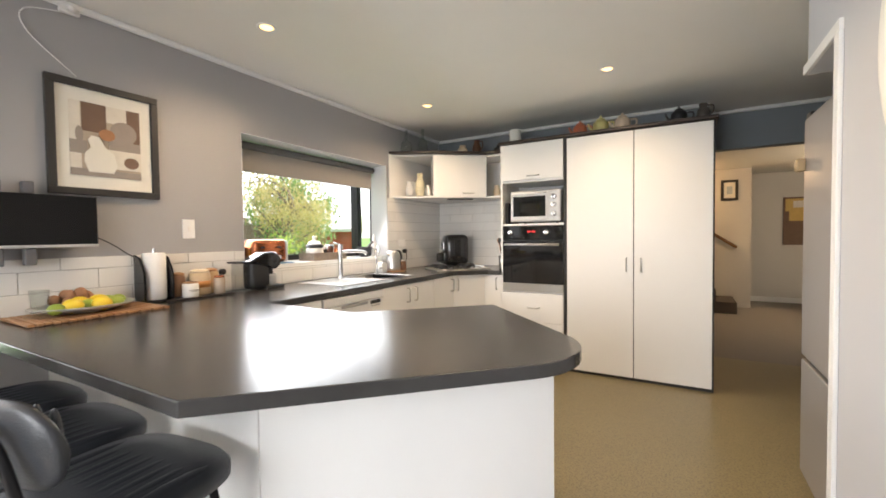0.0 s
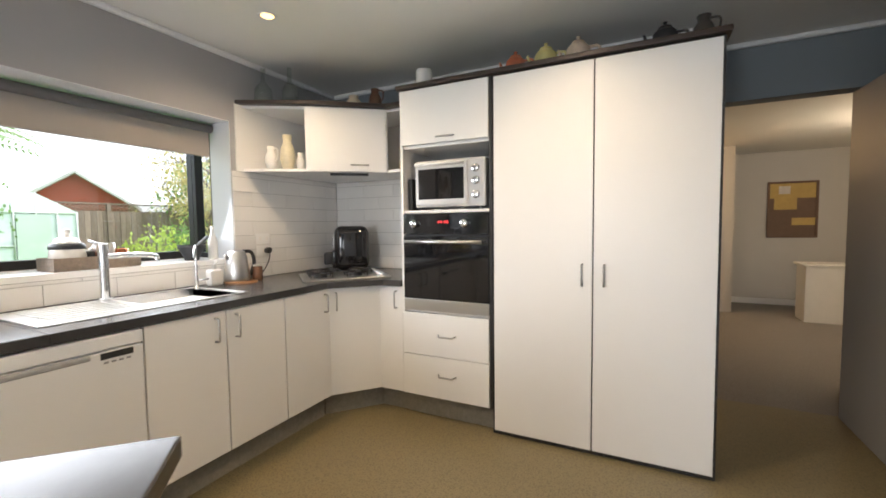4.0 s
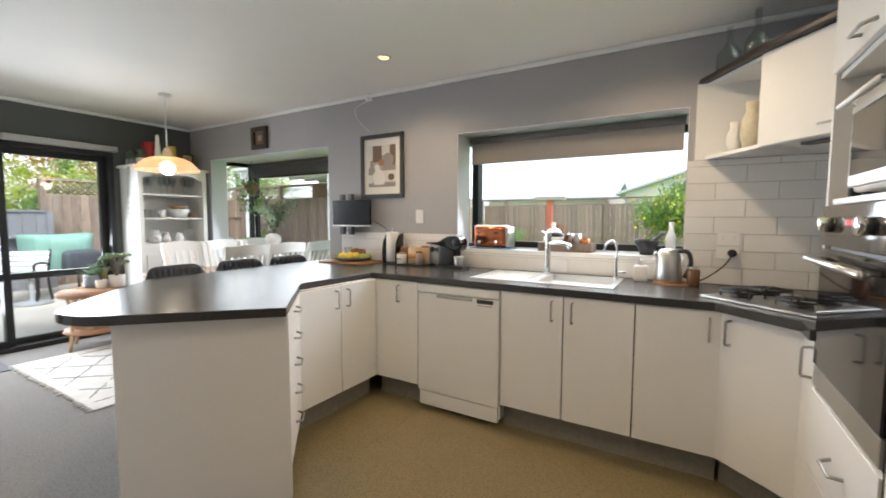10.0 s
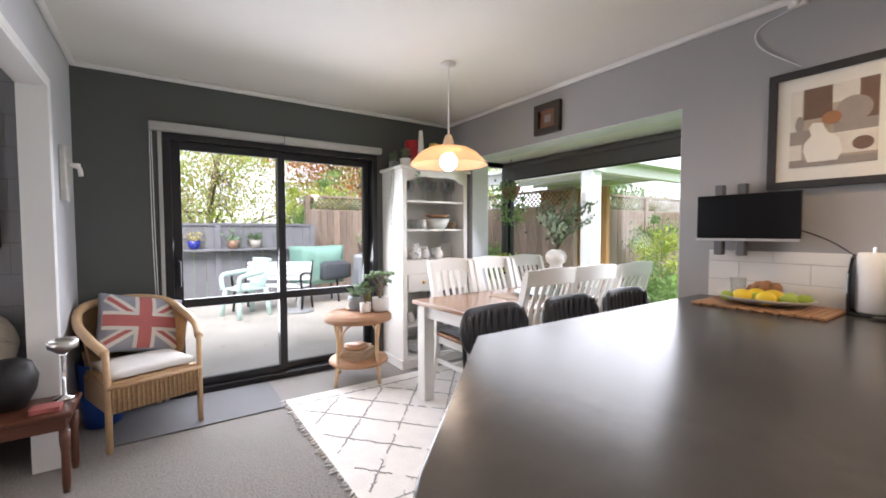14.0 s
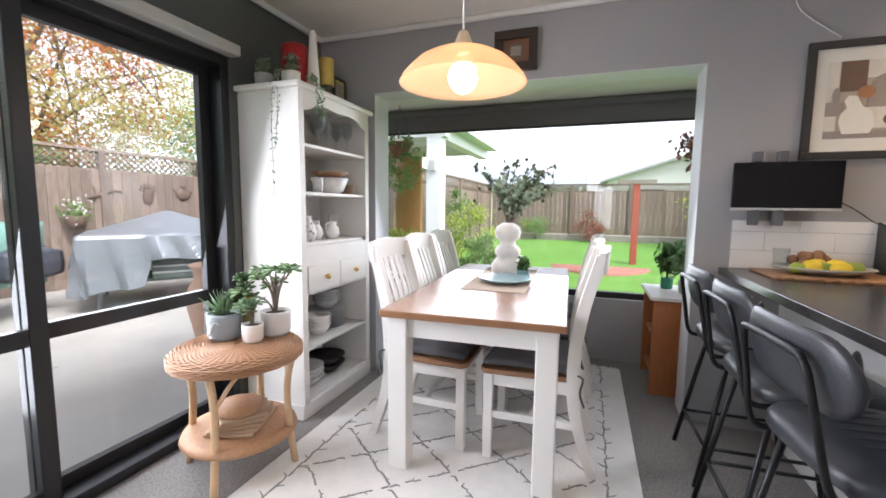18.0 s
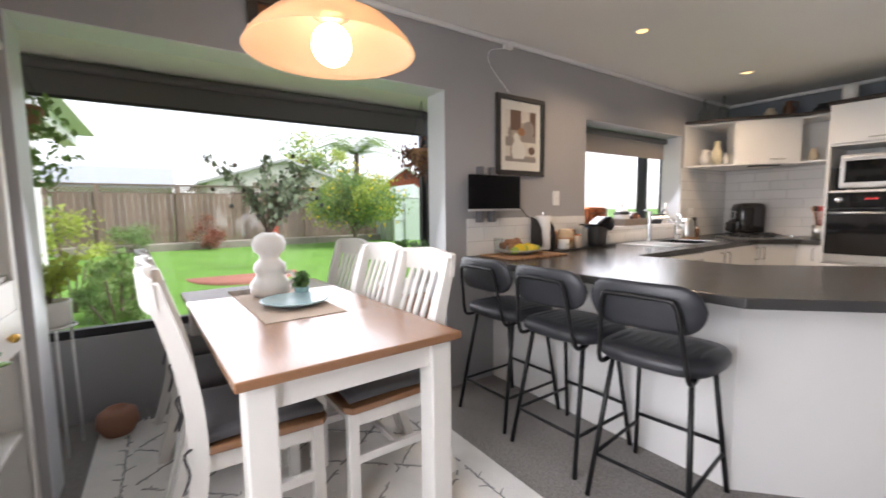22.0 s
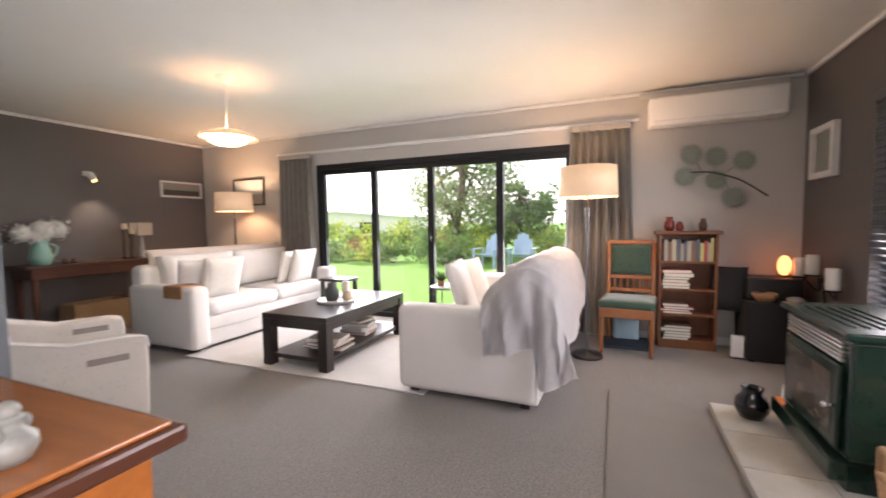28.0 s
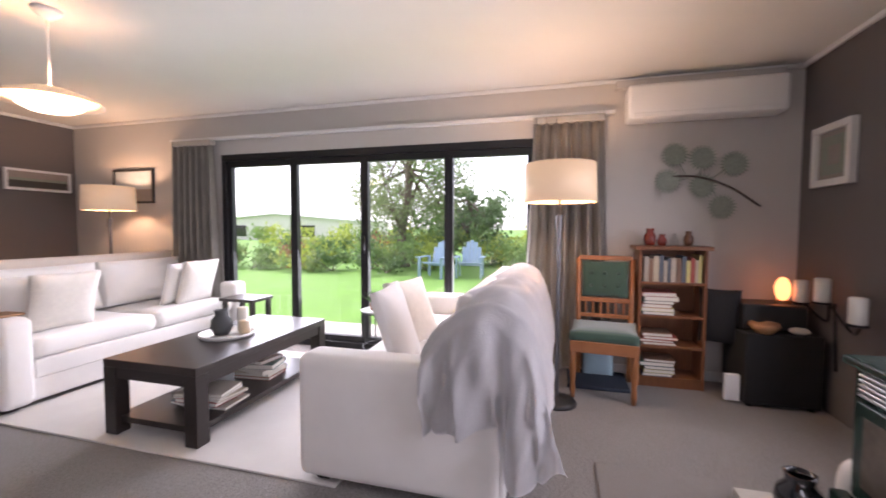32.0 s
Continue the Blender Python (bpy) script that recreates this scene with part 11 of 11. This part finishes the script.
def basket(x, y, z, r0, r1, h, label, lugs, turn=0.0):
    """A woven basket of stakes and weaving rounds."""
    ob = thing("log_basket", x, y, z, label, "basket")
    part("wall", lathe([(0, 0.006), (r0, 0.006), (r1, h), (r1 - 0.014, h), (r0 - 0.014, 0.02), (0, 0.02)], x, y, z, 40), wicker, ob)
    n = int(h / 0.0155)
    rounds = []
    for i in range(n):
        t = (i + 0.5) / n
        r = r0 + (r1 - r0) * t + 0.004
        rounds.append(tube([(x + (r + 0.005 * (-1) ** (k + i)) * math.cos(2 * math.pi * k / 60), y + (r + 0.005 * (-1) ** (k + i)) * math.sin(2 * math.pi * k / 60), z + h * t) for k in range(60)], 0.0066, 5, True))
    tagged(part("weaving", join(*rounds), M("willow", (0.56, 0.38, 0.22), 0.55, var=0.25, scale=30), ob), kind="stuff")
    part("rim", tube([(x + r1 * math.cos(2 * math.pi * k / 36), y + r1 * math.sin(2 * math.pi * k / 36), z + h + 0.004 * math.sin(k * 3)) for k in range(36)], 0.015, 8, True), M("willow_rim", (0.45, 0.28, 0.14), 0.55, var=0.25, scale=30), ob)
    for s in lugs:
        c, sn = math.cos(s), math.sin(s)
        part("handle", tube(spline([(x + r1 * math.cos(s - 0.35), y + r1 * math.sin(s - 0.35), z + h), (x + r1 * 1.02 * math.cos(s - 0.2), y + r1 * 1.02 * math.sin(s - 0.2), z + h + 0.09), (x + r1 * 1.02 * math.cos(s + 0.2), y + r1 * 1.02 * math.sin(s + 0.2), z + h + 0.09), (x + r1 * math.cos(s + 0.35), y + r1 * math.sin(s + 0.35), z + h)], 5), 0.014, 8), M("willow_handle", (0.4, 0.25, 0.13), 0.55), ob)
    return ob


bk1 = basket(2.53, -1.32, 0.0, 0.185, 0.235, 0.375, "large willow log basket with split firewood", (-2.2, 0.9))
for i, (dx, dy, rz, tilt) in enumerate(((0.05, 0.06, 30, 12), (-0.04, 0.0, 80, -8), (0.06, -0.06, 130, 14), (-0.06, 0.1, 10, 8))):
    part("split_log", turned(prism([(-0.095, -0.05), (0.095, -0.04), (0.09, 0.03), (-0.05, 0.055)], 0, 0.065, 0.008), pose(2.55 + dx, -1.31 + dy, 0.285 + 0.028 * i, tilt * 1.6, 10, rz)), M("split_pine", (0.55, 0.33, 0.14), 0.8, var=0.2, scale=9, stretch=(1, 6, 6)), bk1)
solid("dark_sack", turned(cushion(-0.1, -0.08, 0, 0.1, 0.08, 0.12, 0.5), pose(2.44, -1.43, 0.31, 14, 0, 40)), M("black_green_sack", (0.02, 0.035, 0.03), 0.5, bump=0.8, bscale=30), "dark crumpled sack in the log basket", "sack")
basket(2.83, -1.19, 0.056, 0.09, 0.115, 0.205, "small willow kindling basket on the hearth", (1.57, -1.57))
solid("kindling", join(*[turned(box(-0.09, -0.012, 0, 0.09, 0.012, 0.02), pose(2.83 + 0.02 * math.sin(i * 3), -1.19 + 0.03 * math.cos(i * 2), 0.19 + 0.012 * i, 8, 12, i * 50)) for i in range(8)]), M("kindling_wood", (0.4, 0.22, 0.1), 0.8, var=0.2), "kindling sticks in the small basket", "kindling", "", "stuff")
solid("round_wicker_tray", turned(lathe([(0, 0), (0.2, 0), (0.23, 0.015), (0.24, 0.04), (0.225, 0.04), (0.2, 0.012), (0, 0.012)], 0, 0, 0, 40), pose(2.93, -1.60, 0.25, -76, 0, 0)), M("red_brown_wicker", (0.16, 0.045, 0.025), 0.45, var=0.3, scale=50, bump=0.7, bscale=150), "red-brown round wicker tray leaning on the wall", "tray")
butter = M("cream_tub_linen", (0.66, 0.56, 0.43), 0.9, var=0.06, bump=0.3, bscale=300, sheen=0.2)
tub = thing("tub_chair", 1.56, -1.24, 0, "cream butterfly-printed tub chair under the framed picture", "tub chair")
rimline = [(1.88, -0.95, 0.57), (1.885, -1.15, 0.585), (1.87, -1.35, 0.63), (1.8, -1.5, 0.71), (1.68, -1.57, 0.76), (1.56, -1.585, 0.77), (1.44, -1.57, 0.76), (1.32, -1.5, 0.71), (1.25, -1.35, 0.63), (1.235, -1.15, 0.585), (1.24, -0.95, 0.57)]
part("rim", tube(spline(rimline, 2), 0.062, 14), butter, tub)
rim_pts = spline(rimline, 12)
ink_brown = M("sepia_print", (0.3, 0.21, 0.14), 0.9)


def rim_spot(along_rim, around):
    """A place on the rim's rolled edge, by length along it and angle round it."""
    k = max(1, min(len(rim_pts) - 2, int(along_rim)))
    d = (rim_pts[k + 1] - rim_pts[k - 1]).normalized()
    c = rim_pts[k].lerp(rim_pts[k + 1], along_rim - int(along_rim))
    side = d.cross(Vector((0, 0, 1))).normalized()
    return c + (side * math.sin(around) + side.cross(d) * math.cos(around)) * 0.0625


WING = [(0.0, 0.0), (0.5, 0.75), (1.0, 1.0), (1.15, 0.65), (0.7, 0.15), (0.95, -0.15), (0.85, -0.7), (0.35, -0.75), (0.0, -0.1)]
for n, (k0, th0, turn) in enumerate([(6, 0.2, 0.5), (17, -0.5, 2.0), (24, 0.7, 1.2), (36, 0.1, 2.7), (48, -0.6, 0.3), (59, 0.4, 1.7), (74, 0.0, 2.4), (88, 0.5, 0.9), (102, -0.3, 2.1), (112, 0.4, 0.2)]):
    lines = []
    for sx in (-1, 1):
        outline = spline([(sx * x * 0.034, y * 0.034, 0) for x, y in WING], 3)
        vein = [[(0, 0, 0), (sx * 0.03, 0.024, 0)], [(0, 0, 0), (sx * 0.022, -0.014, 0)]]
        for ln in [outline] + [[Vector(p) for p in q] for q in vein]:
            pts = []
            for p in ln:
                x, y = p.x * math.cos(turn) - p.y * math.sin(turn), p.x * math.sin(turn) + p.y * math.cos(turn)
                pts.append(rim_spot(k0 + x / 0.0175, th0 + y / 0.062))
            lines.append(tube(pts, 0.0009, 4))
    part("butterfly_motif", join(*lines), ink_brown, tub)
shell = bmesh.new()
lower = [shell.verts.new((1.56 + (x - 1.56) * 0.86, -1.27 + (y + 1.27) * 0.88, 0.07)) for x, y, z in rimline]
upper_line = [shell.verts.new((x, y, z)) for x, y, z in rimline]
for k in range(10):
    shell.faces.new((lower[k], lower[k + 1], upper_line[k + 1], upper_line[k])).smooth = True
bmesh.ops.solidify(shell, geom=shell.faces[:], thickness=0.06)
part("shell", shell, butter, tub)
part("seat_cushion", turned(cushion(-0.27, -0.27, 0, 0.27, 0.27, 0.16, 0.4), pose(1.56, -1.22, 0.28)), M("dark_plum_cloth", (0.05, 0.03, 0.04), 0.9, var=0.1, bump=0.4), tub, "dark plum seat cushion")
part("base", smooth_box(1.3, -1.5, 0.06, 1.82, -0.95, 0.3, 0.05), butter, tub)
for k in range(4):
    part("foot", cyl(1.56 + 0.22 * math.cos(k * 1.571 + 0.8), -1.24 + 0.22 * math.sin(k * 1.571 + 0.8), 0, 0.025, 0.07, 12), espresso, tub)

# entry chest things and lantern
orn = thing("ceramic_ornament", 1.24, 0.565, 0.855, "grey ceramic knobbly ornament on the chest", "ornament")
stone_glz = M("grey_speckle_glaze", (0.3, 0.3, 0.27), 0.35, var=0.3, scale=40)
part("body", turned(join(lathe([(0, 0), (0.035, 0), (0.05, 0.03), (0.048, 0.055), (0.028, 0.075), (0.022, 0.09), (0.03, 0.1), (0, 0.115)], 1.24, 0.565, 0.855, 24), ball(1.24, 0.565, 0.97, 0.024), ball(1.275, 0.605, 0.925, 0.022), ball(1.205, 0.545, 0.925, 0.02)), Matrix.Translation((1.24, 0.565, 0.855)) @ Matrix.Scale(0.62, 4) @ Matrix.Translation((-1.24, -0.565, -0.855))), stone_glz, orn)
solid("glass_dish", lathe([(0, 0), (0.06, 0), (0.11, 0.02), (0.105, 0.02), (0.055, 0.006), (0, 0.006)], 1.23, 1.12, 0.855), clear, "shallow glass dish on the chest", "dish")
LX, LY = 1.145, 0.375
lantern_metal = M("aged_silver_metal", (0.3, 0.29, 0.25), 0.38, 0.7, var=0.2, scale=20)
lt = thing("floor_lantern", LX, LY, 0, "tall domed silver metal lantern standing on the floor", "lantern")
part("base", cyl(LX, LY, 0, 0.068, 0.03, 28, bev=0.006), lantern_metal, lt)
part("glass", cyl(LX, LY, 0.03, 0.045, 0.5, 24), clear, lt)
for k in range(8):
    c, sn = math.cos(k * 0.7854), math.sin(k * 0.7854)
    part("wire", tube(spline([(LX + 0.058 * c, LY + 0.058 * sn, 0.03), (LX + 0.066 * c, LY + 0.066 * sn, 0.3), (LX + 0.058 * c, LY + 0.058 * sn, 0.48), (LX + 0.03 * c, LY + 0.03 * sn, 0.6)], 5), 0.005, 6), lantern_metal, lt)
part("roof", lathe([(0.0, 0.595), (0.05, 0.595), (0.07, 0.6), (0.072, 0.606), (0.058, 0.63), (0.034, 0.66), (0.018, 0.672), (0.0, 0.672)], LX, LY, 0, 32), lantern_metal, lt)
part("finial", lathe([(0.0, 0.67), (0.022, 0.67), (0.014, 0.69), (0.024, 0.705), (0.012, 0.722), (0, 0.725)], LX, LY, 0, 18), lantern_metal, lt)
tc = thing("tall_candle", 1.105, 0.47, 0, "tall two-tone pillar candle standing on the floor", "candle")
part("lower_wax", cyl(1.115, 0.455, 0, 0.036, 0.5, 24), cream, tc)
part("upper_wax", cyl(1.115, 0.455, 0.5, 0.036, 0.14, 24, bev=0.006), M("tan_wax", (0.55, 0.28, 0.1), 0.5, var=0.08), tc, "tan upper wax")

# ---------------------------------------------------------------- wall tiles and blocks
tl_w = thing("tiled_splashback", XW, 2.5, 0.9, "white brick-bond tiled splashback behind the bench", "splashback", "", "structure")
part("grout_bed", boxes([(XW + 0.0005, 0.91, 0.9, XW + 0.004, KWIN[0], 1.162), (XW + 0.0005, KWIN[0], 0.9, XW + 0.004, KWIN[1], 1.02), (XW + 0.0005, KWIN[1], 0.9, XW + 0.004, 4.815, 1.64), (XW + 0.004, 4.8155, 0.9, -1.014, 4.8195, 1.64)]), grout, tl_w)
TL, TH = 0.298, 0.1
tile_cache = {}


def tile(axis, a0, a1, z0, z1):
    key = (axis, round(a1 - a0, 4), round(z1 - z0, 4))
    m = pose(XW + 0.004, a0, z0) if axis == "x" else pose(a0, 4.8155, z0)
    if key not in tile_cache:
        w, h = a1 - a0, z1 - z0
        bm = box(0, 0.0012, 0.0012, 0.006, w - 0.0012, h - 0.0012, 0.0015, 1) if axis == "x" else box(0.0012, -0.006, 0.0012, w - 0.0012, 0, h - 0.0012, 0.0015, 1)
        tile_cache[key] = part("tile", bm, tile_white, tl_w)
        ob = tile_cache[key]
    else:
        ob = tile_cache[key].copy()
        scene.collection.objects.link(ob)
    ob.matrix_basis = m


def tile_area(axis, a0, a1, z0, z1, shift=0.0):
    row = 0
    z = z0
    while z < z1 - 0.005:
        ze = min(z + TH, z1)
        a = a0 - (TL / 2 if row % 2 else 0) - shift
        while a < a1 - 0.004:
            s, e = max(a, a0), min(a + TL, a1)
            if e - s > 0.012:
                tile(axis, s, e, z, ze)
            a += TL
        z += TH
        row += 1


tile_area("x", 0.912, KWIN[0], 0.9005, 1.16)
tile_area("x", KWIN[0], KWIN[1], 0.9005, 1.018)
tile_area("x", KWIN[1], 4.81, 0.9005, 1.638)
tile_area("y", XW + 0.012, -1.016, 0.9005, 1.638)

blk = thing("block_facing", 2.6, YS, 0, "pale grey painted block courses of the lounge wall", "block wall", "", "structure")
block_paint = M("painted_block", (0.3, 0.295, 0.31), 0.6, var=0.05, scale=4, bump=0.4, bscale=110, rnd=0.03)
bcache = {}
for row in range(12):
    z0 = 0.2 * row
    x = 1.08 - (0.2 if row % 2 else 0)
    while x < 3.66:
        s, e = max(x, 1.08), min(x + 0.4, 3.66)
        spans = [(s, e)]
        if z0 + 0.2 > 0.32 and z0 < 1.9:
            spans = [(a, b) for a, b in ((s, min(e, W2[0] - 0.002)), (max(s, W2[1] + 0.002), e)) if b - a > 0.015] if not (e <= W2[0] or s >= W2[1]) else [(s, e)]
        for a, b in spans:
            key = round(b - a, 3)
            if key not in bcache:
                bcache[key] = part("block", box(0.0, 0.0, 0.0005, b - a, 0.004, 0.1985, 0.0025, 1), block_paint, blk)
                ob = bcache[key]
            else:
                ob = bcache[key].copy()
                scene.collection.objects.link(ob)
            ob.matrix_basis = pose(a, YS + 0.0005, z0 + 0.001)
        x += 0.4

solid("hearth_mat", smooth_box(2.35, -0.78, 0.001, 3.98, -0.17, 0.012, 0.004), M("grey_carpet_mat", (0.2, 0.18, 0.165), 0.95, var=0.1, scale=4, bump=0.9, bscale=260, sheen=0.2), "flat grey carpet mat in front of the hearth", "mat")
